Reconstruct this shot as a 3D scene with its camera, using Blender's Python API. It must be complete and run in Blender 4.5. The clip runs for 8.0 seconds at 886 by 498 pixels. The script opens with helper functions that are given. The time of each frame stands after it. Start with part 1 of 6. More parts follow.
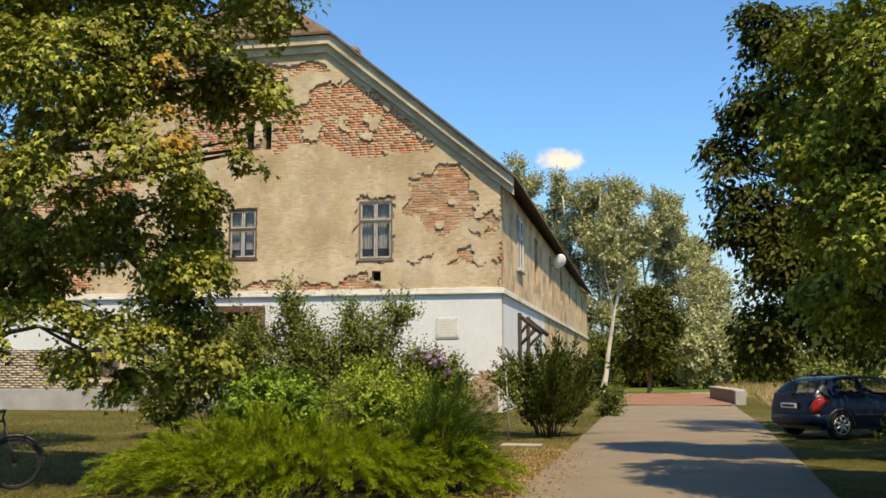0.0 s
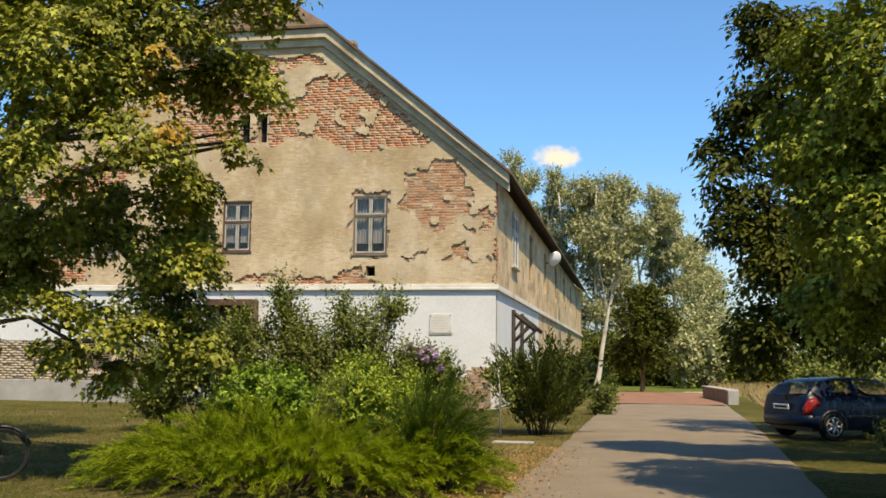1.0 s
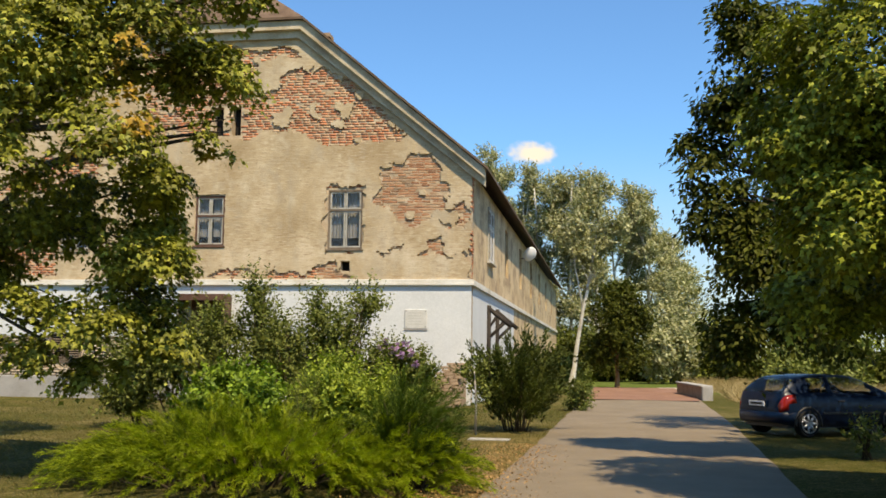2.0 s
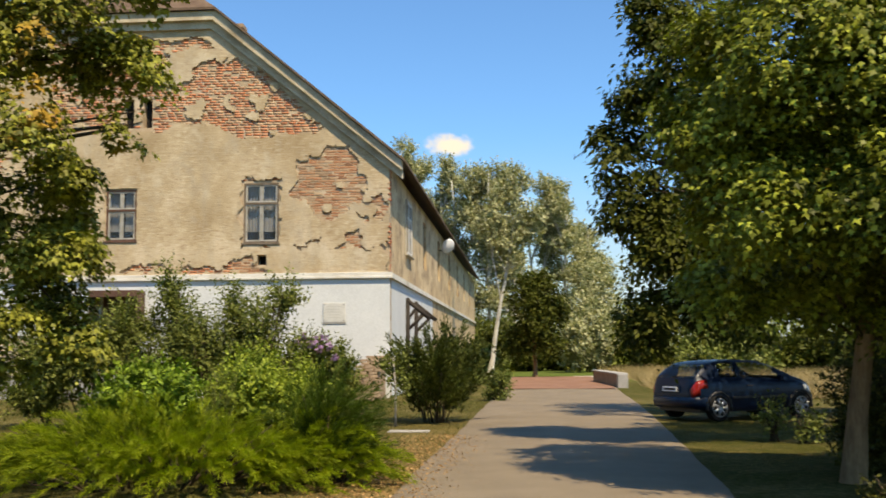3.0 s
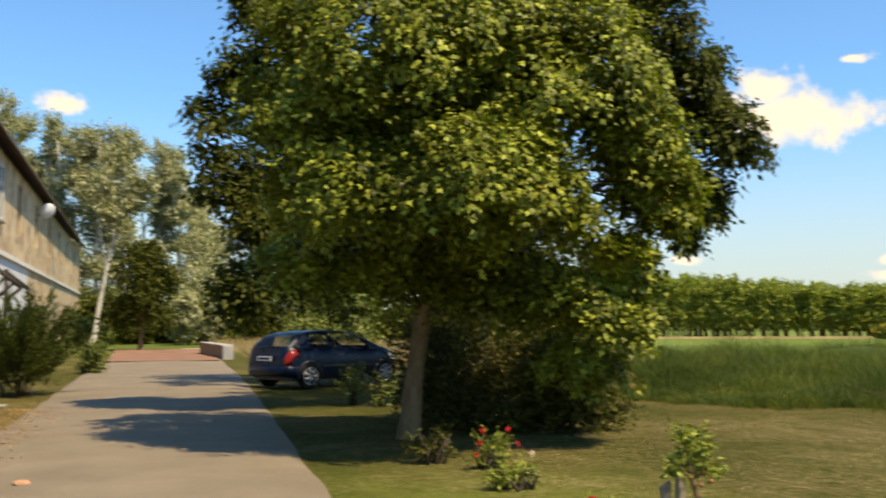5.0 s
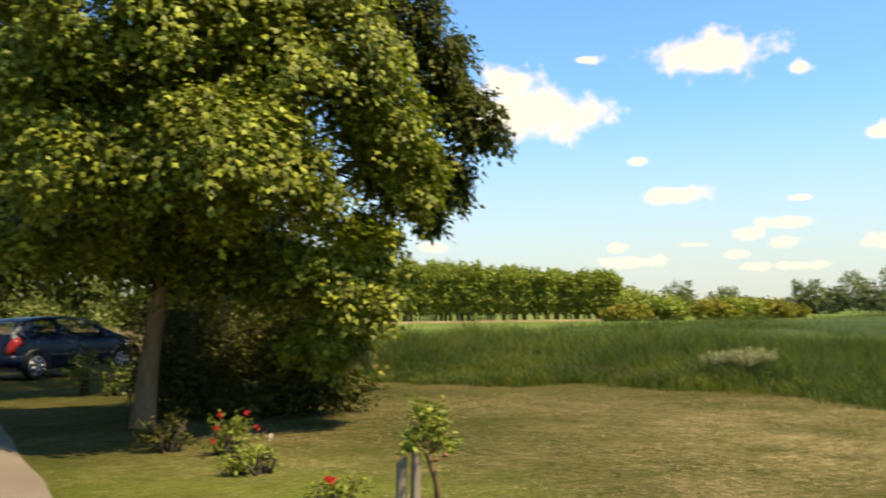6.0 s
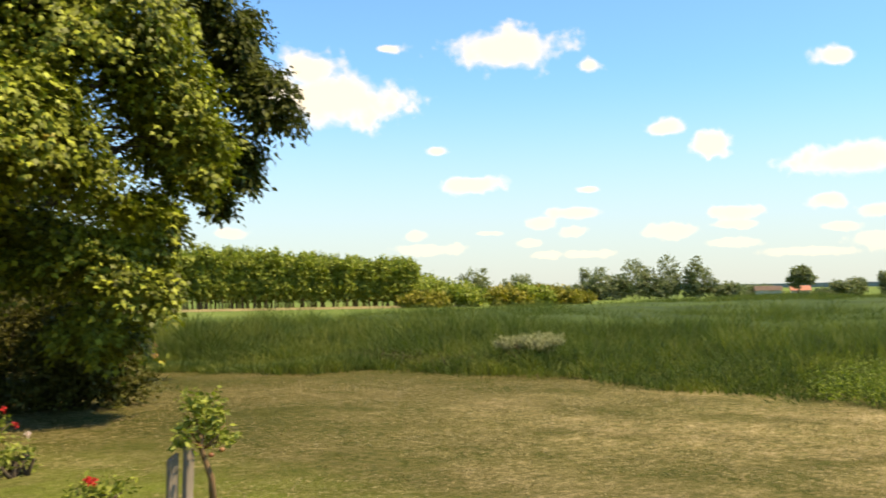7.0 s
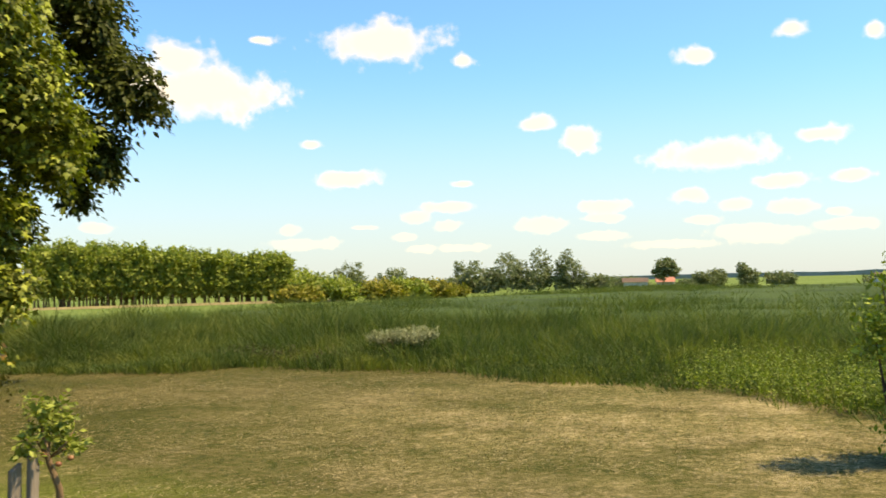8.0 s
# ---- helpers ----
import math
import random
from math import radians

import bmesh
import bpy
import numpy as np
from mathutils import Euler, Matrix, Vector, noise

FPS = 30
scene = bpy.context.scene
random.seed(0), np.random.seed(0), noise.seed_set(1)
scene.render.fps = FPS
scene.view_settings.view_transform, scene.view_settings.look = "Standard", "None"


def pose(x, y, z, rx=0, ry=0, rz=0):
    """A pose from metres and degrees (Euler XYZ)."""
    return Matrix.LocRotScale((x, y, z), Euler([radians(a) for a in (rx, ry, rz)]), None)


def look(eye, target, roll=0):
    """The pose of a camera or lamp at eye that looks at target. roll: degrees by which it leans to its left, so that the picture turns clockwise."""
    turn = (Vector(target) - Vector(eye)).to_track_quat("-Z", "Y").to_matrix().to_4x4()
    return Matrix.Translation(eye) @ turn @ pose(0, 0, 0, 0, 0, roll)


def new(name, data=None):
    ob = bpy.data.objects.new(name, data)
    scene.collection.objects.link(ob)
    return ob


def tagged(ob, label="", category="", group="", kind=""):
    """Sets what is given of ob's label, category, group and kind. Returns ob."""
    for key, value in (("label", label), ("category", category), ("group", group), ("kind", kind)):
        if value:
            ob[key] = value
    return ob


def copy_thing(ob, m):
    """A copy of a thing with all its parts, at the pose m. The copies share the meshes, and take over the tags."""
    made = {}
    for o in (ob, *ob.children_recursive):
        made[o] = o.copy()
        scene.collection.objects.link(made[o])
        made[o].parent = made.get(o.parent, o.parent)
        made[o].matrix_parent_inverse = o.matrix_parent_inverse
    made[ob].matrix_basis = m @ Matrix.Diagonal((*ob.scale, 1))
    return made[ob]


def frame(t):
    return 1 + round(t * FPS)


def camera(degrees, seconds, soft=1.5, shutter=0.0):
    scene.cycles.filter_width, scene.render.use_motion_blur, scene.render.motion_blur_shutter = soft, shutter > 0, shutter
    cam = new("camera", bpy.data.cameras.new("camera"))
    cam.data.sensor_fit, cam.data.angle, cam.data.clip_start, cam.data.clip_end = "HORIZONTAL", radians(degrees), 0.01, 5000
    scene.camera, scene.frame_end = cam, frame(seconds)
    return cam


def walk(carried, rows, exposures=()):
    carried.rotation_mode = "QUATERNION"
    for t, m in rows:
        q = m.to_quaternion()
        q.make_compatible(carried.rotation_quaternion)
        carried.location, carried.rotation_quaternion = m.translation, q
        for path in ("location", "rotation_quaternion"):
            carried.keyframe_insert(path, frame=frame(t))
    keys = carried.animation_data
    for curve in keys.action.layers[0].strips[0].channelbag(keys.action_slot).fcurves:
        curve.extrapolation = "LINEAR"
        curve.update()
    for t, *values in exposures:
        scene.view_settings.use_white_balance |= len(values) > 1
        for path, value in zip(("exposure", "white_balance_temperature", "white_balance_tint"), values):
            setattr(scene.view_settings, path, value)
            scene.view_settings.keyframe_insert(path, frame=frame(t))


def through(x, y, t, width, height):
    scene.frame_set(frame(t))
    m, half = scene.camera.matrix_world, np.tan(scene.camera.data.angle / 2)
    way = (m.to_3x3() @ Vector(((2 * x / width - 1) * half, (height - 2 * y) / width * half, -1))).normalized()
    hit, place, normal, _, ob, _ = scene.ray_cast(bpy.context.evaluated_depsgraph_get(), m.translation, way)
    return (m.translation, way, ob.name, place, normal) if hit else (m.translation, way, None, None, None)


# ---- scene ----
# Camera: slow pan to the right by a standing person who drifts about a metre.
cam = camera(48.2, 8.0, soft=1.6, shutter=0.4)
PATH = [
    (0.0, 0.0, 0.0, 1.6, 11.08, 6.8, -0.14),
    (1.0, 0.009, 0.09, 1.609, 10.81, 6.56, 0.63),
    (2.5, -0.068, 0.369, 1.639, 7.49, 6.12, 0.25),
    (3.0, -0.044, 0.314, 1.633, 4.6, 5.87, -0.42),
    (3.5, 0.054, 0.101, 1.605, 0.83, 5.6, -0.54),
    (4.0, 0.196, -0.1, 1.572, -4.4, 5.26, -0.41),
    (4.5, 0.317, -0.149, 1.573, -10.24, 4.78, -0.47),
    (4.7, 0.361, -0.15, 1.575, -12.87, 4.55, -0.35),
    (5.8, 0.48, -0.047, 1.517, -28.87, 3.49, -0.52),
    (6.0, 0.541, -0.026, 1.504, -31.52, 3.32, -0.68),
    (6.5, 0.691, 0.078, 1.486, -37.53, 2.88, -0.72),
    (7.0, 0.845, 0.204, 1.476, -43.06, 2.44, -0.78),
    (7.5, 0.982, 0.296, 1.479, -47.14, 2.16, -0.98),
    (8.0, 1.058, 0.364, 1.467, -50.27, 1.97, -1.29),
]


def aim(x, y, z, yaw, pitch, roll):
    a, p = radians(yaw), radians(pitch)
    return look((x, y, z), (x - math.sin(a) * math.cos(p), y + math.cos(a) * math.cos(p), z + math.sin(p)), roll)


EXPOSURES = [(t, stops, warmth, 10) for t, stops, warmth in ((0.0, 0.49, 8300), (4.0, 0.5, 8400), (4.7, 0.54, 8500), (5.8, 0.7, 8700), (6.5, 0.77, 8700), (8.0, 0.8, 8700))]
walk(cam, [(t, aim(*p)) for t, *p in PATH], EXPOSURES)

# Sky with fair-weather clouds, and the sun from behind on the right.
SUN_AZ, SUN_EL = 146.0, 58.0
world = bpy.data.worlds.new("world")
scene.world = world
world.use_nodes = True
wn, wl = world.node_tree.nodes, world.node_tree.links
wn.clear()


def wmath(op, a, b=None, c=None):
    n = wn.new("ShaderNodeMath")
    n.operation = op
    for k, v in enumerate((a, b, c)):
        if v is None:
            continue
        if isinstance(v, (int, float)):
            n.inputs[k].default_value = v
        else:
            wl.new(v, n.inputs[k])
    return n.outputs[0]


sky = wn.new("ShaderNodeTexSky")
sky.sky_type, sky.sun_disc = "NISHITA", False
sky.sun_elevation, sky.sun_rotation = radians(SUN_EL), radians(SUN_AZ)
sky.air_density, sky.dust_density, sky.ozone_density = 1.0, 0.7, 2.2
way = wn.new("ShaderNodeTexCoord").outputs["Generated"]
sep = wn.new("ShaderNodeSeparateXYZ")
wl.new(way, sep.inputs[0])
azimuth = wmath("MULTIPLY", wmath("ARCTAN2", sep.outputs[0], sep.outputs[1]), 57.2958)
height = wmath("MULTIPLY", wmath("ARCSINE", sep.outputs[2]), 57.2958)
def puffs(scale, detail):
    t = wn.new("ShaderNodeTexNoise")
    t.inputs["Scale"].default_value, t.inputs["Detail"].default_value, t.inputs["Roughness"].default_value = scale, detail, 0.62
    wl.new(way, t.inputs["Vector"])
    return t.outputs["Fac"]


ragged = wmath("ADD", wmath("MULTIPLY_ADD", puffs(24.0, 3.0), 2.8, -1.3), wmath("MULTIPLY_ADD", puffs(80.0, 4.0), 1.2, -0.55))
# azimuth, elevation, half width, half height, in degrees
CLOUDS = [(-4.0, 11.8, 1.25, 0.55), (36.1, 11.1, 4.6, 1.7), (35.3, 12.6, 1.8, 1.14), (33.2, 11.8, 2.3, 1.31), (46.8, 13.8, 3.6, 1.2), (51.7, 12.7, 0.7, 0.46), (39.9, 13.9, 0.7, 0.25), (70.1, 13.3, 1.0, 0.56), (65.1, 12.3, 1.1, 0.52), (74.2, 12.8, 0.6, 0.49), (55.7, 9.0, 1.2, 0.52), (58.2, 8.0, 1.0, 0.65), (42.8, 8.1, 0.8, 0.33), (44.5, 6.1, 1.7, 0.52), (51.5, 5.7, 0.7, 0.26), (65.6, 6.8, 3.6, 0.92), (71.2, 7.6, 1.6, 0.46), (64.3, 4.7, 1.0, 0.46), (69.2, 5.2, 1.6, 0.39), (73.0, 5.3, 1.0, 0.36)]
LOW_CLOUDS = [(48.7, 3.8, 0.8, 0.39), (50.8, 4.4, 1.6, 0.33), (45.7, 3.3, 0.9, 0.16), (41.4, 3.2, 0.7, 0.42), (42.0, 2.4, 1.7, 0.36), (48.1, 2.7, 0.8, 0.26), (50.6, 3.3, 0.7, 0.29), (56.2, 3.2, 1.5, 0.46), (59.6, 4.2, 1.3, 0.39), (59.5, 3.5, 1.1, 0.23), (66.9, 4.0, 1.0, 0.42), (69.7, 3.7, 1.5, 0.39), (65.0, 3.2, 1.0, 0.29), (72.1, 3.4, 0.7, 0.26), (30.8, 3.4, 0.8, 0.29), (49.0, 2.0, 0.9, 0.26), (51.3, 2.0, 1.3, 0.26), (68.2, 2.4, 2.9, 0.52), (59.2, 2.5, 1.6, 0.29), (63.6, 1.9, 2.6, 0.29), (72.5, 2.7, 2.0, 0.36)]
cover = None
for az, el, w, h in CLOUDS + LOW_CLOUDS:
    u = wmath("MULTIPLY_ADD", azimuth, 1 / w, -az / w)
    v = wmath("MULTIPLY_ADD", height, 1 / h, -el / h)
    r = wmath("SQRT", wmath("MULTIPLY_ADD", u, u, wmath("MULTIPLY", v, v)))
    cover = r if cover is None else wmath("SMOOTH_MIN", cover, r, 0.25)
edge = wn.new("ShaderNodeMapRange")
edge.interpolation_type = "SMOOTHSTEP"
edge.inputs["From Min"].default_value, edge.inputs["From Max"].default_value = 1.35, 0.45
wl.new(wmath("MULTIPLY_ADD", ragged, wmath("MINIMUM", wmath("MULTIPLY", cover, 0.9), 1.0), cover), edge.inputs["Value"])
cloudy = wn.new("ShaderNodeMix")
cloudy.data_type = "RGBA"
wl.new(edge.outputs["Result"], cloudy.inputs["Factor"])
tint = wn.new("ShaderNodeMix")
tint.data_type, tint.blend_type = "RGBA", "MULTIPLY"
tint.inputs["Factor"].default_value, tint.inputs["B"].default_value = 1.0, (0.58, 1.06, 1.54, 1)
wl.new(sky.outputs[0], tint.inputs["A"])
# pale haze low over the plain
low = wn.new("ShaderNodeMapRange")
low.interpolation_type = "SMOOTHSTEP"
low.inputs["From Min"].default_value, low.inputs["From Max"].default_value, low.inputs["To Max"].default_value = 13.0, -1.0, 0.8
wl.new(wmath("ABSOLUTE", height), low.inputs["Value"])
haze = wn.new("ShaderNodeMix")
haze.data_type = "RGBA"
wl.new(low.outputs["Result"], haze.inputs["Factor"])
wl.new(tint.outputs["Result"], haze.inputs["A"])
haze.inputs["B"].default_value = (3.95, 4.35, 4.75, 1)
wl.new(haze.outputs["Result"], cloudy.inputs["A"])
cloudy.inputs["B"].default_value = (6.3, 6.05, 5.6, 1)
back = wn.new("ShaderNodeBackground")
back.inputs["Strength"].default_value = 0.116
wl.new(cloudy.outputs["Result"], back.inputs["Color"])
wl.new(back.outputs[0], wn.new("ShaderNodeOutputWorld").inputs["Surface"])

sun = new("sun", bpy.data.lights.new("sun", "SUN"))
sun.data.energy, sun.data.angle, sun.data.color = 5.0, radians(0.53), (1.0, 0.92, 0.78)
_a, _e = radians(SUN_AZ), radians(SUN_EL)
sun.matrix_world = look((math.sin(_a) * math.cos(_e) * 50, math.cos(_a) * math.cos(_e) * 50, math.sin(_e) * 50), (0, 0, 0))
# ---- materials ----


TONE = 0.85  # even cut in every base colour, so shade falls darker against the sky


def toned(c):
    return tuple(TONE * v for v in c)


class Nodes:
    """A material with a principled surface, and short ways to add nodes to it."""

    def __init__(self, name, rough=0.8, metal=0.0):
        self.m = bpy.data.materials.new(name)
        self.m.use_nodes = True
        self.n, self.l = self.m.node_tree.nodes, self.m.node_tree.links
        self.p = self.n["Principled BSDF"]
        self.p.inputs["Roughness"].default_value, self.p.inputs["Metallic"].default_value = rough, metal
        self.co = self.n.new("ShaderNodeTexCoord").outputs["Object"]

    def noise(self, scale, detail=4.0, rough=0.6, stretch=None, vector=None):
        t = self.n.new("ShaderNodeTexNoise")
        t.inputs["Scale"].default_value, t.inputs["Detail"].default_value, t.inputs["Roughness"].default_value = scale, detail, rough
        co = vector or self.co
        if stretch:
            mp = self.n.new("ShaderNodeMapping")
            mp.inputs["Scale"].default_value = stretch
            self.l.new(co, mp.inputs["Vector"])
            co = mp.outputs[0]
        self.l.new(co, t.inputs["Vector"])
        return t.outputs["Fac"]

    def ramp(self, fac, *stops):
        r = self.n.new("ShaderNodeValToRGB")
        while len(r.color_ramp.elements) < len(stops):
            r.color_ramp.elements.new(0.5)
        for e, (at, c) in zip(r.color_ramp.elements, stops):
            e.position, e.color = at, (*toned(c), 1) if not isinstance(c, (int, float)) else (c, c, c, 1)
        self.l.new(fac, r.inputs[0])
        return r.outputs[0]

    def mix(self, fac, a, b, blend="MIX"):
        m = self.n.new("ShaderNodeMix")
        m.data_type, m.blend_type = "RGBA", blend
        for value, key in ((fac, "Factor"), (a, "A"), (b, "B")):
            if isinstance(value, (int, float)):
                m.inputs[key].default_value = value
            elif isinstance(value, tuple):
                m.inputs[key].default_value = (*toned(value), 1)
            else:
                self.l.new(value, m.inputs[key])
        return m.outputs["Result"]

    def sum(self, *terms):
        """Weighted sum of values."""
        total = None
        for value, weight in terms:
            m = self.n.new("ShaderNodeMath")
            m.operation = "MULTIPLY_ADD"
            self.l.new(value, m.inputs[0])
            m.inputs[1].default_value = weight
            if total is None:
                m.inputs[2].default_value = 0.0
            else:
                self.l.new(total, m.inputs[2])
            total = m.outputs[0]
        return total

    def random(self, island=False):
        if island:
            return self.n.new("ShaderNodeNewGeometry").outputs["Random Per Island"]
        return self.n.new("ShaderNodeObjectInfo").outputs["Random"]

    def bump(self, height, strength=0.4, distance=0.02):
        b = self.n.new("ShaderNodeBump")
        b.inputs["Strength"].default_value, b.inputs["Distance"].default_value = strength, distance
        self.l.new(height, b.inputs["Height"])
        self.l.new(b.outputs[0], self.p.inputs["Normal"])
        return self

    def color(self, c):
        if isinstance(c, tuple):
            self.p.inputs["Base Color"].default_value = (*toned(c), 1)
        else:
            self.l.new(c, self.p.inputs["Base Color"])
        return self


def rough_mat(name, a, b, scale=3.0, fine=40.0, rough=0.85, bump=0.3, stretch=None, metal=0.0, dirt=None):
    """Two colours in broad patches, broken by fine grain."""
    k = Nodes(name, rough, metal)
    k.p.inputs["Specular IOR Level"].default_value = 0.12 if rough > 0.84 else 0.4
    broad, grain = k.noise(scale, 5, 0.6, stretch), k.noise(fine, 3, 0.7, stretch)
    c = k.ramp(broad, (0.32, a), (0.68, b))
    c = k.mix(0.35, c, k.ramp(grain, (0.3, 0.25), (0.7, 0.75)), "SOFT_LIGHT")
    if dirt:
        c = k.mix(k.ramp(k.noise(scale * 0.35, 6, 0.7), (0.52, 0.0), (0.68, 0.7)), c, dirt)
    k.color(c)
    if bump:
        k.bump(grain, bump, 0.02)
    return k.m


def leaf_mat(name, dark, light, odd=None, odd_share=0.0, through=0.27, rough=0.55, gloss=0.2, drift=0.9, mid=0.5):
    """Leaves that differ one by one and in broad drifts, and let light through."""
    k = Nodes(name, rough)
    k.p.inputs["Specular IOR Level"].default_value = gloss
    half = tuple(a + (b - a) * mid * 0.85 for a, b in zip(dark, light))
    c = k.ramp(k.random(True), (0.0, dark), (0.6, half), (1.0, light))
    c = k.mix(k.ramp(k.noise(drift, 3), (0.4, 0.0), (0.65, 0.35)), c, light)
    if odd:
        c = k.mix(k.ramp(k.noise(0.55, 3, 0.7), (0.72 - odd_share, 0.0), (0.76 - odd_share, 1.0)), c, odd)
    k.color(c)
    tr = k.n.new("ShaderNodeBsdfTranslucent")
    k.l.new(k.mix(0.6, c, (0.25, 0.4, 0.03), "OVERLAY"), tr.inputs["Color"])
    mx = k.n.new("ShaderNodeMixShader")
    mx.inputs[0].default_value = through
    k.l.new(k.p.outputs[0], mx.inputs[1])
    k.l.new(tr.outputs[0], mx.inputs[2])
    k.l.new(mx.outputs[0], k.n["Material Output"].inputs["Surface"])
    return k.m


M = {}
k = Nodes("lawn", 0.95)
k.p.inputs["Specular IOR Level"].default_value = 0.05
broad, mid, fine = k.noise(0.35, 6, 0.65), k.noise(2.2, 5, 0.65), k.noise(38.0, 4, 0.75)
tuft = k.noise(9.0, 7, 0.8)
blend = k.sum((tuft, 1.0), (mid, 0.35), (broad, 0.7), (fine, 0.4))
c = k.ramp(k.sum((blend, 0.408)), (0.42, (0.04, 0.05, 0.008)), (0.485, (0.078, 0.075, 0.018)), (0.53, (0.125, 0.104, 0.036)), (0.59, (0.24, 0.185, 0.083)))
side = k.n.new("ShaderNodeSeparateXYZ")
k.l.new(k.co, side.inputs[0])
# straw colour sets in with greater x and smaller y, broken by noise
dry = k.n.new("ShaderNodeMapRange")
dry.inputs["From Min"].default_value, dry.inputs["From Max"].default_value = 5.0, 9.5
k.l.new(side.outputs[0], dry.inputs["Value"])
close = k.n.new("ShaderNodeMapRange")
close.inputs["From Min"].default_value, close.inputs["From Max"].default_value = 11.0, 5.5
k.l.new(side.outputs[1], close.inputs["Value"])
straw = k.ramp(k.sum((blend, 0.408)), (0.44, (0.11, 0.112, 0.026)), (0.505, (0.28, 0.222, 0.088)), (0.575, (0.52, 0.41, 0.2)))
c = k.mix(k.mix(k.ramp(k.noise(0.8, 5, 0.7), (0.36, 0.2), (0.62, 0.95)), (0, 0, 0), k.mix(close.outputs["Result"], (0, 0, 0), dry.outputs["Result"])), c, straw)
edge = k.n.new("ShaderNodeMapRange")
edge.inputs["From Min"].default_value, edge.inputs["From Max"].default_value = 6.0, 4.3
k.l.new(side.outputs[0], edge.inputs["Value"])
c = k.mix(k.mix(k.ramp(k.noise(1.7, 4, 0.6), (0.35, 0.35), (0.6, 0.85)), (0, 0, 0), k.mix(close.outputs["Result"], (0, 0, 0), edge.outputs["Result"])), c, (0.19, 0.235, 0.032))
verge = k.n.new("ShaderNodeMapRange")
verge.inputs["From Min"].default_value, verge.inputs["From Max"].default_value = -3.6, -1.9
k.l.new(side.outputs[0], verge.inputs["Value"])
by_road = k.n.new("ShaderNodeMapRange")
by_road.inputs["From Min"].default_value, by_road.inputs["From Max"].default_value = 26.0, 12.0
k.l.new(side.outputs[1], by_road.inputs["Value"])
left = k.n.new("ShaderNodeMapRange")
left.inputs["From Min"].default_value, left.inputs["From Max"].default_value = 1.0, 0.5
k.l.new(side.outputs[0], left.inputs["Value"])
worn = k.mix(by_road.outputs["Result"], (0, 0, 0), k.mix(left.outputs["Result"], (0, 0, 0), verge.outputs["Result"]))
c = k.mix(k.mix(k.ramp(k.noise(1.9, 5, 0.7), (0.35, 0.25), (0.6, 0.95)), (0, 0, 0), worn), c, (0.33, 0.21, 0.09))
lush = k.n.new("ShaderNodeMapRange")
lush.inputs["From Min"].default_value, lush.inputs["From Max"].default_value = 50.0, 58.0
k.l.new(side.outputs[1], lush.inputs["Value"])
c = k.mix(k.mix(0.7, (0, 0, 0), lush.outputs["Result"]), c, (0.1, 0.15, 0.03))
span = k.n.new("ShaderNodeMapRange")
span.inputs["From Min"].default_value, span.inputs["From Max"].default_value = 14.0, 22.0
k.l.new(side.outputs[0], span.inputs["Value"])
c = k.mix(span.outputs["Result"], c, k.ramp(k.noise(0.03, 4), (0.35, (0.1, 0.15, 0.03)), (0.65, (0.17, 0.21, 0.05))))
c = k.mix(0.55, c, k.ramp(fine, (0.25, 0.15), (0.75, 0.85)), "SOFT_LIGHT")
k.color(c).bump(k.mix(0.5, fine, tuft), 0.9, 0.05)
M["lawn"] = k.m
k = Nodes("asphalt", 0.9)
fine = k.noise(140.0, 3, 0.8)
c = k.ramp(k.noise(0.8, 6, 0.65), (0.3, (0.16, 0.122, 0.076)), (0.7, (0.225, 0.176, 0.115)))
c = k.mix(0.6, c, k.ramp(fine, (0.3, 0.2), (0.7, 0.8)), "SOFT_LIGHT")
k.color(c).bump(fine, 0.35, 0.01)
M["asphalt"] = k.m
k = Nodes("plaster", 0.93)
broad, fine, dash = k.noise(0.5, 6, 0.62), k.noise(30.0, 4, 0.7), k.noise(3.2, 4, 0.6, (1.0, 1.0, 5.0))
c = k.ramp(broad, (0.36, (0.37, 0.265, 0.145)), (0.5, (0.48, 0.365, 0.22)), (0.64, (0.6, 0.48, 0.325)))
worn = k.ramp(k.noise(0.45, 5, 0.65), (0.4, 0.15), (0.56, 1.0))
c = k.mix(k.mix(worn, (0, 0, 0), k.ramp(dash, (0.5, 0.0), (0.66, 0.6))), c, (0.68, 0.58, 0.42))
c = k.mix(k.mix(worn, (0, 0, 0), k.ramp(k.noise(2.6, 5, 0.7, (1.0, 1.0, 4.0)), (0.52, 0.0), (0.64, 0.7))), c, (0.32, 0.21, 0.11))
c = k.mix(k.ramp(k.noise(0.8, 6, 0.75), (0.52, 0.0), (0.66, 0.65)), c, (0.42, 0.35, 0.25))
c = k.mix(k.ramp(k.noise(7.0, 5, 0.75), (0.58, 0.0), (0.68, 0.75)), c, (0.25, 0.17, 0.1))
c = k.mix(k.ramp(k.noise(3.3, 5, 0.7), (0.62, 0.0), (0.7, 0.5)), c, (0.56, 0.47, 0.33))
c = k.mix(k.ramp(k.noise(0.9, 6, 0.7, (1.0, 1.0, 0.25)), (0.52, 0.0), (0.68, 0.6)), c, (0.4, 0.34, 0.25))
c = k.mix(k.ramp(k.noise(0.7, 5, 0.65), (0.55, 0.0), (0.7, 0.7)), c, (0.62, 0.53, 0.39))
c = k.mix(0.4, c, k.ramp(fine, (0.3, 0.3), (0.7, 0.7)), "SOFT_LIGHT")
k.color(c).bump(k.mix(0.5, dash, k.noise(9.0, 5, 0.7)), 0.5, 0.035)
M["plaster"] = k.m
k = Nodes("plaster_side", 0.93)
run = k.noise(1.3, 6, 0.75, (1.0, 1.0, 0.22))
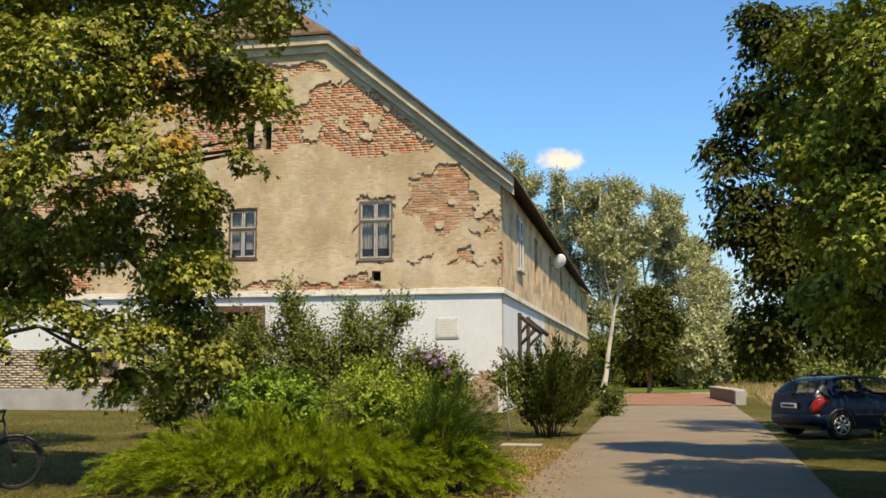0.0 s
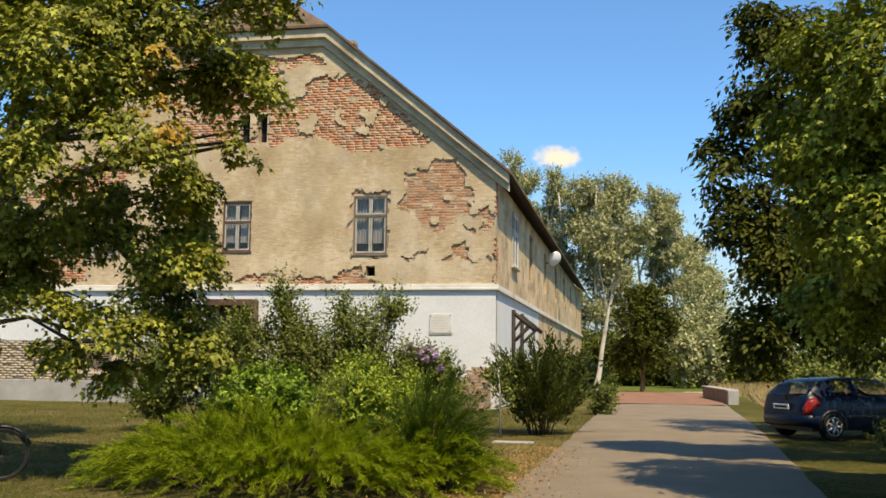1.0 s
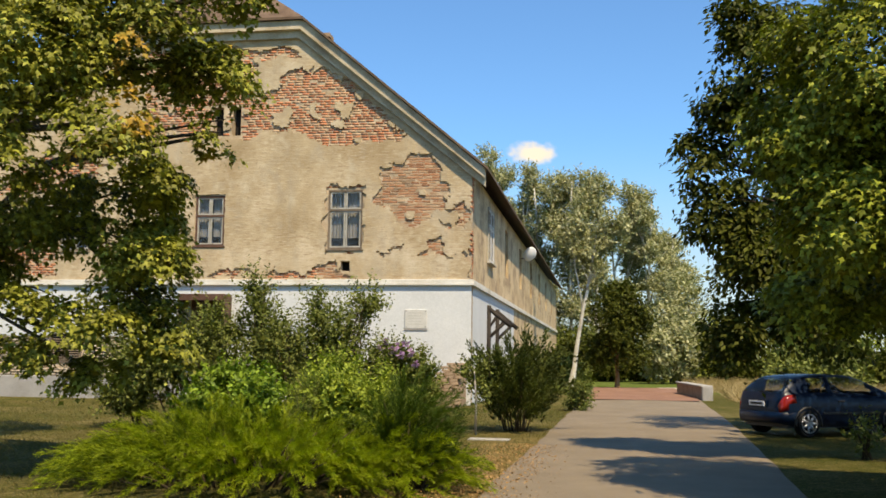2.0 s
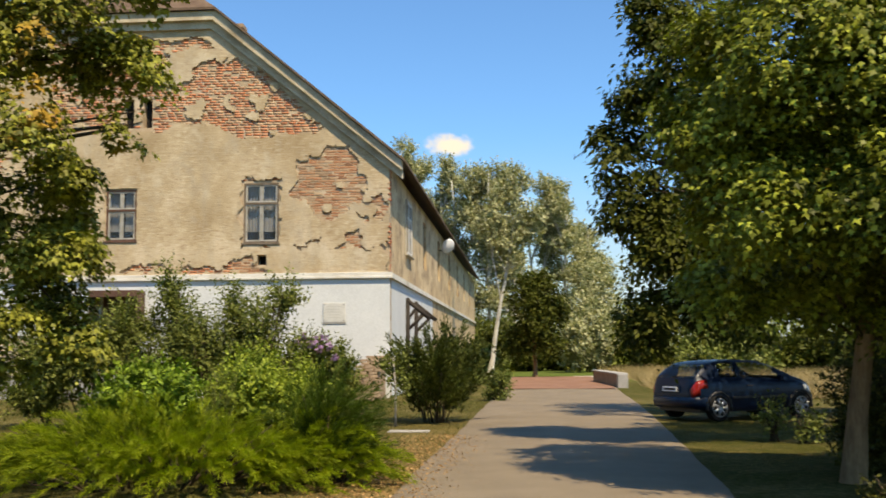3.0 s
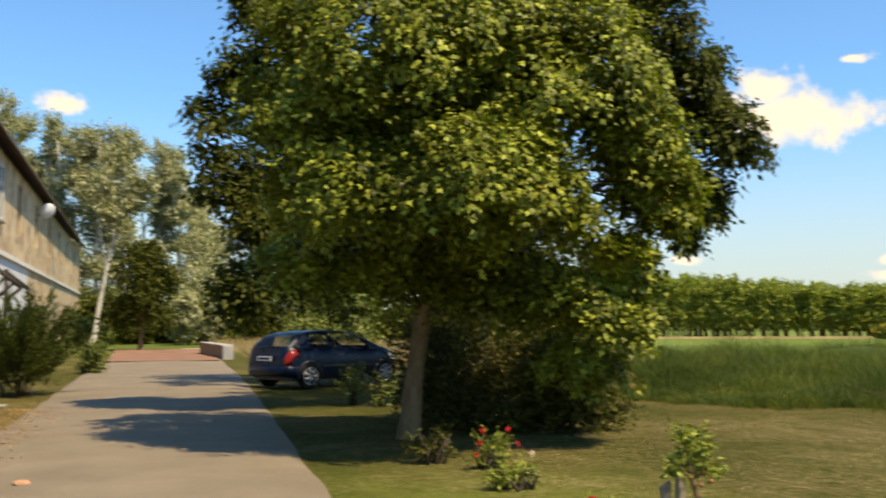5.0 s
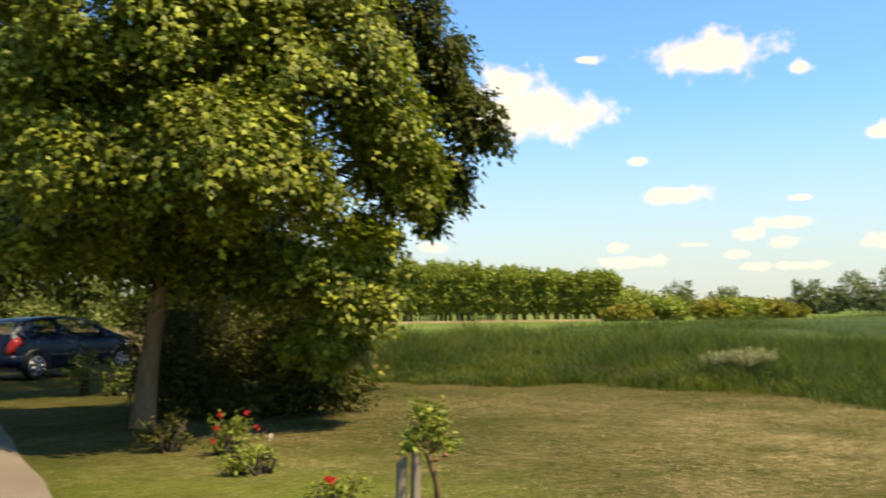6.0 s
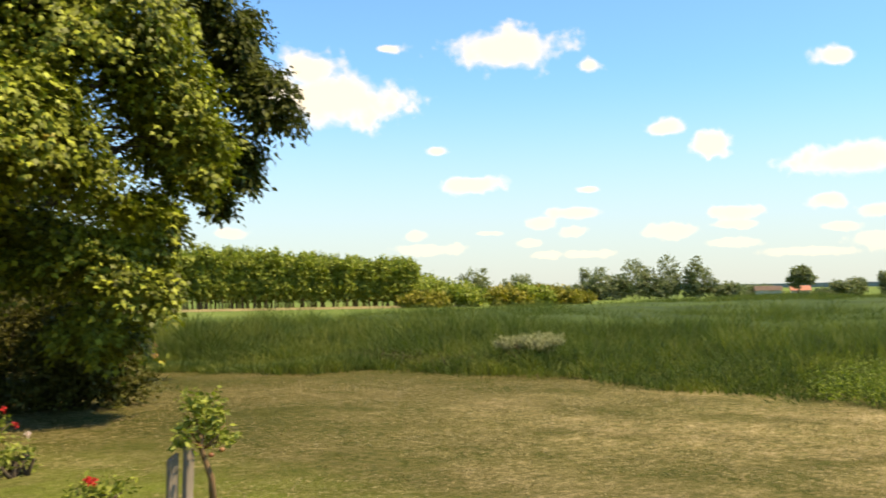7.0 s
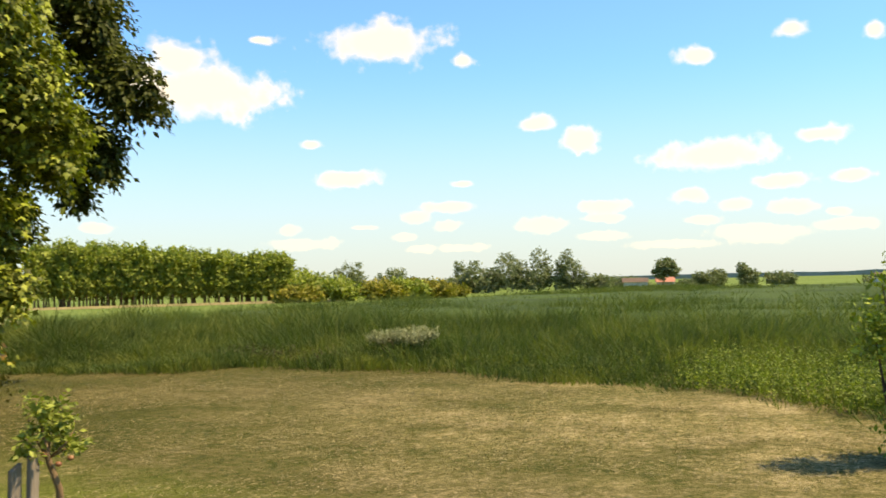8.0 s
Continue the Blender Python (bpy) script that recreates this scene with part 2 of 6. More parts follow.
c = k.ramp(k.noise(0.7, 6, 0.65), (0.35, (0.5, 0.355, 0.195)), (0.65, (0.7, 0.545, 0.335)))
c = k.mix(k.ramp(run, (0.55, 0.0), (0.66, 0.65)), c, (0.17, 0.115, 0.07))
c = k.mix(k.ramp(k.noise(1.1, 6, 0.72), (0.5, 0.0), (0.6, 0.85)), c, (0.27, 0.18, 0.105))
c = k.mix(k.ramp(k.noise(5.0, 5, 0.75), (0.58, 0.0), (0.7, 0.6)), c, (0.2, 0.145, 0.09))
k.color(c).bump(k.noise(8.0, 5, 0.7), 0.5, 0.03)
M["plaster_side"] = k.m
M["cornice"] = rough_mat("cornice", (0.42, 0.34, 0.23), (0.6, 0.51, 0.37), 1.6, 14, 0.92, 0.8, dirt=(0.24, 0.18, 0.11))
M["whitewash"] = rough_mat("whitewash", (0.6, 0.615, 0.61), (0.68, 0.69, 0.68), 0.6, 18, 0.9, 0.15)
M["white_trim"] = rough_mat("white_trim", (0.62, 0.59, 0.52), (0.72, 0.7, 0.64), 1.5, 22, 0.9, 0.15, dirt=(0.45, 0.39, 0.3))
M["mortar"] = rough_mat("mortar", (0.42, 0.31, 0.2), (0.6, 0.48, 0.34), 2.0, 40, 0.95, 0.5, dirt=(0.2, 0.15, 0.1))
for key, island in (("brick", False), ("brick_rest", True)):
    k = Nodes(key, 0.92)
    if island:
        c = k.ramp(k.random(True), (0.0, (0.26, 0.1, 0.05)), (0.25, (0.5, 0.17, 0.075)), (0.55, (0.52, 0.21, 0.1)), (0.8, (0.5, 0.33, 0.2)), (1.0, (0.3, 0.15, 0.08)))
    else:
        c = k.ramp(k.random(), (0.0, (0.22, 0.1, 0.05)), (0.3, (0.44, 0.19, 0.09)), (0.55, (0.4, 0.21, 0.11)), (0.8, (0.48, 0.33, 0.2)), (1.0, (0.24, 0.14, 0.08)))
    grain = k.noise(18.0, 4, 0.7)
    k.color(k.mix(k.ramp(grain, (0.5, 0.0), (0.75, 0.6)), c, (0.52, 0.43, 0.31))).bump(grain, 0.5, 0.01)
    M[key] = k.m
M["plinth"] = rough_mat("plinth", (0.3, 0.285, 0.26), (0.4, 0.38, 0.35), 1.2, 30, 0.93, 0.4)
M["roof"] = rough_mat("roof", (0.1, 0.065, 0.045), (0.19, 0.13, 0.09), 1.5, 25, 0.85, 0.5)
M["old_wood"] = rough_mat("old_wood", (0.1, 0.07, 0.045), (0.2, 0.155, 0.11), 4, 60, 0.8, 0.5, (1, 1, 0.15))
M["tarred_wood"] = rough_mat("tarred_wood", (0.016, 0.011, 0.008), (0.034, 0.024, 0.017), 4, 60, 0.8, 0.4, (1, 1, 0.15))
M["brown_wood"] = rough_mat("brown_wood", (0.075, 0.035, 0.02), (0.13, 0.062, 0.036), 4, 60, 0.65, 0.3, (1, 1, 0.15))
M["grey_wood"] = rough_mat("grey_wood", (0.13, 0.1, 0.07), (0.36, 0.29, 0.21), 4, 60, 0.85, 0.6, (1, 1, 0.12))
M["white_frame"] = rough_mat("white_frame", (0.32, 0.3, 0.25), (0.5, 0.47, 0.41), 5, 60, 0.6, 0.2)
# near-black colour standing in for the shade inside the house
M["inside_shade"] = rough_mat("inside_shade", (0.02, 0.018, 0.016), (0.035, 0.03, 0.027), 2, 20, 0.9, 0.0)
M["curtain"] = rough_mat("curtain", (0.62, 0.61, 0.58), (0.82, 0.8, 0.76), 3, 40, 0.9, 0.3, (6, 1, 0.3))
k = Nodes("glass", 0.06)
k.color((0.04, 0.05, 0.06))
k.p.inputs["Specular IOR Level"].default_value = 0.75
k.p.inputs["Alpha"].default_value = 0.28
M["glass"] = k.m
M["bark"] = rough_mat("bark", (0.16, 0.095, 0.046), (0.31, 0.195, 0.1), 5, 40, 0.9, 0.9, (1, 1, 0.25))
M["white_bark"] = rough_mat("white_bark", (0.5, 0.48, 0.42), (0.68, 0.66, 0.6), 2, 14, 0.85, 0.5, dirt=(0.12, 0.1, 0.08))
M["lime"] = rough_mat("lime", (0.34, 0.3, 0.25), (0.5, 0.46, 0.4), 4, 30, 0.9, 0.5, dirt=(0.14, 0.11, 0.08))
M["maple"] = leaf_mat("maple", (0.045, 0.055, 0.004), (0.45, 0.48, 0.06), (0.4, 0.2, 0.03), 0.05, through=0.28, gloss=0.2, rough=0.5, mid=0.3)
M["maple_yellow"] = leaf_mat("maple_yellow", (0.06, 0.066, 0.007), (0.46, 0.45, 0.07), (0.46, 0.27, 0.04), 0.09, through=0.28, gloss=0.2, rough=0.5, mid=0.4)
M["dark_leaf"] = leaf_mat("dark_leaf", (0.032, 0.04, 0.005), (0.12, 0.13, 0.018), gloss=0.12)
M["hedge_leaf"] = leaf_mat("hedge_leaf", (0.03, 0.032, 0.004), (0.16, 0.15, 0.025), mid=0.35)
M["silver_leaf"] = leaf_mat("silver_leaf", (0.16, 0.17, 0.05), (0.72, 0.68, 0.4), rough=0.5, through=0.35)
M["poplar_leaf"] = leaf_mat("poplar_leaf", (0.18, 0.22, 0.035), (0.5, 0.52, 0.095), through=0.45)
M["lime_leaf"] = leaf_mat("lime_leaf", (0.11, 0.17, 0.014), (0.44, 0.5, 0.065))
M["fresh_leaf"] = leaf_mat("fresh_leaf", (0.08, 0.14, 0.01), (0.3, 0.42, 0.045))
M["weigela_leaf"] = leaf_mat("weigela_leaf", (0.04, 0.056, 0.012), (0.15, 0.17, 0.035))
M["shrub_leaf"] = leaf_mat("shrub_leaf", (0.065, 0.085, 0.015), (0.26, 0.285, 0.065))
M["juniper"] = leaf_mat("juniper", (0.06, 0.1, 0.005), (0.55, 0.62, 0.04), through=0.5, mid=0.5)
M["yew"] = leaf_mat("yew", (0.022, 0.045, 0.004), (0.12, 0.18, 0.016), through=0.3)
M["weed"] = leaf_mat("weed", (0.055, 0.09, 0.024), (0.175, 0.21, 0.05), (0.2, 0.215, 0.045), 0.2, through=0.5, rough=0.7, gloss=0.15, drift=0.3)
M["nettle"] = leaf_mat("nettle", (0.1, 0.145, 0.022), (0.38, 0.44, 0.06), through=0.4)
M["dock"] = leaf_mat("dock", (0.06, 0.042, 0.018), (0.14, 0.095, 0.045), through=0.2)
k = Nodes("turf", 0.85)
k.p.inputs["Specular IOR Level"].default_value = 0.08
c = k.ramp(k.noise(0.8, 6, 0.7), (0.38, (0.09, 0.11, 0.02)), (0.5, (0.155, 0.14, 0.042)), (0.62, (0.23, 0.178, 0.072)))
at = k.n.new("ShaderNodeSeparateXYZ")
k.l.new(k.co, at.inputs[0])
# same spread of straw colour over x and y as on the lawn
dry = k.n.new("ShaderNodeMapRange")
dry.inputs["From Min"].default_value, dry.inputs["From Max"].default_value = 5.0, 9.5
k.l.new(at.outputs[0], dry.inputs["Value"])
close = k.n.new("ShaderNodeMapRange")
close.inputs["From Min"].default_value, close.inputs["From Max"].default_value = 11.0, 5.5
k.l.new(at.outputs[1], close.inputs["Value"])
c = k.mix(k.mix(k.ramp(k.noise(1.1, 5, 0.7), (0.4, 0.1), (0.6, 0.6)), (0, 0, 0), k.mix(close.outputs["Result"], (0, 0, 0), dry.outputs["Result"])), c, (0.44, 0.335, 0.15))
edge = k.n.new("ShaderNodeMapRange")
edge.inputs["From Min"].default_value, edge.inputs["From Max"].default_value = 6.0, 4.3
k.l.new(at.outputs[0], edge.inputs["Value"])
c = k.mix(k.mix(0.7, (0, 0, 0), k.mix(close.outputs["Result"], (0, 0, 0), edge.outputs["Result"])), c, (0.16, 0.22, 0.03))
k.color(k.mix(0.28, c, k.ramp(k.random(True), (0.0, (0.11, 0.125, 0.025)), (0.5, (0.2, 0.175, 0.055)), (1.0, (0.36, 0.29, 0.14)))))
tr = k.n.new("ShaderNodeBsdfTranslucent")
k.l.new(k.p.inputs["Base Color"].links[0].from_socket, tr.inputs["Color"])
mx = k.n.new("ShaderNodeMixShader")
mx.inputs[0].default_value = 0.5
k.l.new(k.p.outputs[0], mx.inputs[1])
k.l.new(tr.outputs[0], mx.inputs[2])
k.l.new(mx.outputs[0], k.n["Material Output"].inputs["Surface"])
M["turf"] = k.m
M["goldenrod"] = leaf_mat("goldenrod", (0.18, 0.18, 0.03), (0.46, 0.37, 0.05), through=0.4)
M["stone"] = rough_mat("stone", (0.55, 0.54, 0.49), (0.64, 0.62, 0.57), 4, 40, 0.8, 0.2)
M["faint"] = rough_mat("faint", (0.48, 0.47, 0.42), (0.55, 0.53, 0.48), 4, 40, 0.8, 0.0)
M["white_paint"] = rough_mat("white_paint", (0.7, 0.7, 0.7), (0.8, 0.8, 0.8), 3, 40, 0.5, 0.05)
M["dark_metal"] = rough_mat("dark_metal", (0.03, 0.03, 0.032), (0.06, 0.058, 0.055), 6, 60, 0.5, 0.1, metal=0.6)
M["mauve"] = leaf_mat("mauve", (0.4, 0.22, 0.45), (0.6, 0.4, 0.65))
M["rose_red"] = leaf_mat("rose_red", (0.5, 0.02, 0.02), (0.7, 0.06, 0.05))
M["rose_pale"] = leaf_mat("rose_pale", (0.7, 0.5, 0.42), (0.8, 0.65, 0.55))
k = Nodes("car_blue", 0.38, 0.0)
k.color(k.mix(k.noise(900.0, 1), (0.001, 0.005, 0.014), (0.001, 0.012, 0.04)))
k.p.inputs["Coat Weight"].default_value, k.p.inputs["Coat Roughness"].default_value = 0.1, 0.06
k.p.inputs["Specular IOR Level"].default_value = 0.2
M["car_blue"] = k.m
k = Nodes("car_glass", 0.04)
k.p.inputs["Alpha"].default_value = 0.16
k.color((0.012, 0.016, 0.016))
k.p.inputs["Coat Weight"].default_value = 1.0
M["car_glass"] = k.m
M["tail_red"] = rough_mat("tail_red", (0.2, 0.012, 0.01), (0.28, 0.018, 0.012), 9, 60, 0.15, 0.0)
M["lamp_glass"] = rough_mat("lamp_glass", (0.4, 0.42, 0.44), (0.55, 0.56, 0.58), 9, 60, 0.1, 0.0)
M["rubber"] = rough_mat("rubber", (0.012, 0.012, 0.012), (0.025, 0.024, 0.022), 8, 50, 0.85, 0.2)
M["alloy"] = rough_mat("alloy", (0.42, 0.42, 0.43), (0.55, 0.55, 0.55), 9, 50, 0.35, 0.0, metal=0.8)
M["red_paving"] = rough_mat("red_paving", (0.21, 0.11, 0.072), (0.28, 0.16, 0.11), 0.8, 9, 0.9, 0.4)
M["pale_gravel"] = rough_mat("pale_gravel", (0.42, 0.37, 0.3), (0.52, 0.47, 0.4), 2, 40, 0.95, 0.4)
M["apple_leaf"] = leaf_mat("apple_leaf", (0.12, 0.15, 0.022), (0.42, 0.44, 0.075), through=0.35)
M["apple_red"] = rough_mat("apple_red", (0.2, 0.05, 0.025), (0.32, 0.16, 0.05), 20, 60, 0.4, 0.0)
M["pale_bloom"] = leaf_mat("pale_bloom", (0.22, 0.23, 0.09), (0.5, 0.48, 0.25))
M["crop"] = rough_mat("crop", (0.03, 0.05, 0.008), (0.062, 0.09, 0.014), 0.12, 2.2, 0.95, 1.0, dirt=(0.09, 0.13, 0.022))
M["stubble"] = rough_mat("stubble", (0.17, 0.14, 0.06), (0.3, 0.23, 0.11), 0.2, 3.0, 0.95, 0.5)
M["red_tile"] = rough_mat("red_tile", (0.4, 0.15, 0.085), (0.5, 0.2, 0.12), 1, 9, 0.8, 0.2)
# the hills' blue-grey is distance haze put into their colour
M["hazed_hills"] = rough_mat("hazed_hills", (0.2, 0.24, 0.23), (0.25, 0.3, 0.28), 0.01, 0.05, 0.95, 0.0)
M["dry_leaf"] = leaf_mat("dry_leaf", (0.3, 0.14, 0.045), (0.55, 0.34, 0.14), through=0.1)
# paler leaf green for far trees, with the distance haze in its colour
M["far_leaf"] = leaf_mat("far_leaf", (0.17, 0.19, 0.08), (0.3, 0.32, 0.15), through=0.4)
M["parapet_brick"] = rough_mat("parapet_brick", (0.22, 0.15, 0.105), (0.34, 0.25, 0.185), 2.5, 16, 0.92, 0.6)
M["straw"] = leaf_mat("straw", (0.26, 0.19, 0.085), (0.46, 0.35, 0.17), through=0.2, gloss=0.1, drift=0.2)
M["seat_cloth"] = rough_mat("seat_cloth", (0.03, 0.03, 0.033), (0.06, 0.058, 0.06), 8, 60, 0.95, 0.2)
M["old_brick"] = rough_mat("old_brick", (0.28, 0.18, 0.11), (0.46, 0.34, 0.23), 6.0, 30, 0.92, 0.6)
M["pale_brick"] = rough_mat("pale_brick", (0.4, 0.31, 0.21), (0.58, 0.48, 0.36), 7.0, 30, 0.92, 0.6)
M["twig"] = rough_mat("twig", (0.05, 0.036, 0.022), (0.1, 0.075, 0.048), 5, 40, 0.9, 0.5, (1, 1, 0.25))
# ---- building kit ----


def part(name, bm, material, parent=None, label=""):
    """Links a bmesh as one mesh object, under a thing or a part."""
    me = bpy.data.meshes.new(name)
    bm.to_mesh(me)
    bm.free()
    me.materials.append(M[material])
    ob = new(name, me)
    if parent:
        ob.parent = parent
    if label:
        ob["label"] = label
    return ob


def thing(name, at, label, category, group="", kind="", turn=0.0):
    ob = new(name)
    ob.empty_display_size = 0.2
    ob.matrix_world = pose(*at, 0, 0, turn)
    return tagged(ob, label, category, group, kind)


def box(bm, x0, x1, y0, y1, z0, z1, bevel=0.0):
    m = Matrix.LocRotScale(((x0 + x1) / 2, (y0 + y1) / 2, (z0 + z1) / 2), None, (x1 - x0, y1 - y0, z1 - z0))
    made = bmesh.ops.create_cube(bm, size=1.0, matrix=m)
    if bevel:
        edges = {e for v in made["verts"] for e in v.link_edges}
        bmesh.ops.bevel(bm, geom=list(edges), offset=bevel, segments=1, affect="EDGES")
    return bm


def boxes(*rows, bevel=0.0):
    bm = bmesh.new()
    for r in rows:
        box(bm, *r, bevel=bevel)
    return bm


def tube(bm, points, radii, sides=8):
    """A tapering tube along points."""
    rings = []
    pts = [Vector(p) for p in points]
    for i, p in enumerate(pts):
        d = (pts[min(i + 1, len(pts) - 1)] - pts[max(i - 1, 0)]).normalized()
        u = d.cross((0.31, 0.95, 0.07)).normalized()
        v = d.cross(u)
        rings.append([bm.verts.new(p + radii[i] * (math.cos(a) * u + math.sin(a) * v)) for a in (2 * math.pi * s / sides for s in range(sides))])
    for a, b in zip(rings, rings[1:]):
        for s in range(sides):
            bm.faces.new((a[s], a[(s + 1) % sides], b[(s + 1) % sides], b[s])).smooth = True
    bm.faces.new(rings[0][::-1])
    bm.faces.new(rings[-1])
    return bm


def prism(bm, outline, y0, y1):
    """A slab with the outline (x, z) between y0 and y1."""
    a = [bm.verts.new((x, y0, z)) for x, z in outline]
    b = [bm.verts.new((x, y1, z)) for x, z in outline]
    n = len(outline)
    bm.faces.new(a)
    bm.faces.new(b[::-1])
    for i in range(n):
        bm.faces.new((a[i], b[i], b[(i + 1) % n], a[(i + 1) % n]))
    bmesh.ops.recalc_face_normals(bm, faces=bm.faces)
    return bm


def raw_mesh(name, verts, tris, material, parent=None, label=""):
    """A mesh from numpy arrays of corners and triangles."""
    me = bpy.data.meshes.new(name)
    me.vertices.add(len(verts))
    me.vertices.foreach_set("co", np.ascontiguousarray(verts, dtype=np.float32).ravel())
    me.loops.add(tris.size)
    me.loops.foreach_set("vertex_index", tris.astype(np.int32).ravel())
    me.polygons.add(len(tris))
    me.polygons.foreach_set("loop_start", np.arange(0, tris.size, 3, dtype=np.int32))
    me.update(calc_edges=True)
    me.materials.append(M[material])
    ob = new(name, me)
    if parent:
        ob.parent = parent
    if label:
        ob["label"] = label
    return ob


# leaf outlines: x across, y along, z bend; a fan of triangles
LEAVES = {
    "lobed": ([(0, 0.0, 0), (-0.22, 0.16, 0.03), (-0.5, 0.42, -0.06), (-0.2, 0.5, 0.02), (0, 1.0, -0.12), (0.2, 0.5, 0.02), (0.5, 0.42, -0.06), (0.22, 0.16, 0.03)],
              [(0, 3, 2), (0, 5, 3), (3, 5, 4), (0, 6, 5)]),
    "oval": ([(0, 0, 0), (-0.27, 0.45, 0.06), (0, 1.0, -0.08), (0.27, 0.45, 0.06)], [(0, 2, 1), (0, 3, 2)]),
    "needle": ([(-0.06, 0, 0), (0.06, 0, 0), (0.0, 1.0, 0.1)], [(0, 1, 2)]),
    "narrow": ([(-0.06, 0, 0), (0.06, 0, 0), (0.07, 0.55, 0.04), (0.0, 1.0, -0.06), (-0.07, 0.55, 0.04)], [(0, 1, 2), (0, 2, 4), (4, 2, 3)]),
    "clump": ([(0, 0, 0), (-0.4, 0.2, 0.08), (-0.3, 0.7, -0.05), (0, 1.0, 0.05), (0.42, 0.65, -0.08), (0.3, 0.15, 0.06)], [(0, 2, 1), (0, 3, 2), (0, 4, 3), (0, 5, 4)]),
}


def leaf_arrays(at, along, size, shape, rng, lift=(0, 0, 0.8)):
    tv, tf = (np.array(a, float) for a in LEAVES[shape])
    n = len(at)
    b = along / (np.linalg.norm(along, axis=1, keepdims=True) + 1e-9)
    side = np.cross(b, rng.normal(size=(n, 3)) * 0.5 + np.asarray(lift))
    side /= np.linalg.norm(side, axis=1, keepdims=True) + 1e-9
    up = np.cross(side, b)
    s = size[:, None, None]
    verts = at[:, None] + s * (tv[None, :, :1] * side[:, None] + tv[None, :, 1:2] * b[:, None] + tv[None, :, 2:] * up[:, None])
    tris = tf[None].astype(int) + (np.arange(n) * len(tv))[:, None, None]
    return verts.reshape(-1, 3), tris.reshape(-1, 3)


def foliage(name, lobes, twigs, per, size, shape, material, seed, parent=None, length=0.45, rise=-0.1, fan=0.6, shell=0.45, lumps=6, label="", lump_size=0.45, floor=0.04, taper=0.0):
    """Twigs with leaves along them, over the outer part of lumpy lobes (centre, radii)."""
    rng = np.random.default_rng(seed)
    cen, rad = np.array([l[:3] for l in lobes], float), np.array([l[3:] for l in lobes], float)
    if lumps:
        d = rng.normal(size=(len(lobes) * lumps, 3))
        d /= np.linalg.norm(d, axis=1, keepdims=True)
        big = np.repeat(rad, lumps, 0)
        home = np.r_[cen, np.repeat(cen, lumps, 0)]
        cen = np.r_[cen, np.repeat(cen, lumps, 0) + d * big * (0.55 + 0.3 * rng.random((len(d), 1)))]
        rad = np.r_[rad * 0.72, big * lump_size * (0.7 + 0.6 * rng.random((len(d), 1)))]
    share = (rad[:, 0] * rad[:, 1] * rad[:, 2]) ** 0.68
    pick = rng.choice(len(cen), twigs, p=share / share.sum())
    d = rng.normal(size=(twigs, 3))
    d /= np.linalg.norm(d, axis=1, keepdims=True)
    r = shell + (1.0 - shell) * rng.random(twigs) ** 0.6
    at = cen[pick] + d * rad[pick] * r[:, None]
    d = d + np.array([0, 0, rise]) + rng.normal(size=d.shape) * 0.25
    d /= np.linalg.norm(d, axis=1, keepdims=True)
    face = (at - cen[pick]) / rad[pick]
    face = face / (np.linalg.norm(face, axis=1, keepdims=True) + 1e-9) * 0.75 + np.array([0, 0, 0.45])
    keep = at[:, 2] > floor
    at, d, face = at[keep], d[keep], face[keep]
    n = len(at)
    step = np.tile((np.arange(per) + 0.5) / per, n)[:, None]
    ln = np.repeat(length * (0.6 + 0.8 * rng.random((n, 1))), per, 0)
    dd = np.repeat(d, per, 0)
    c = np.repeat(at, per, 0) + dd * ln * (step - 0.5) - np.array([0, 0, 0.25]) * ln * step**2 * (rise <= 0)
    out = rng.normal(size=c.shape)
    out -= (out * dd).sum(1, keepdims=True) * dd
    out /= np.linalg.norm(out, axis=1, keepdims=True) + 1e-9
    along = dd * (1 - fan) + out * fan
    c[:, 2] = np.maximum(c[:, 2], floor)
    v, t = leaf_arrays(c, along, size * (0.6 + 0.75 * rng.random(len(c))) * (1 - taper * step[:, 0]), shape, rng, np.repeat(face, per, 0))
    v[:, 2] = np.maximum(v[:, 2], 0.01)
    return raw_mesh(name, v, t, material, parent, label)


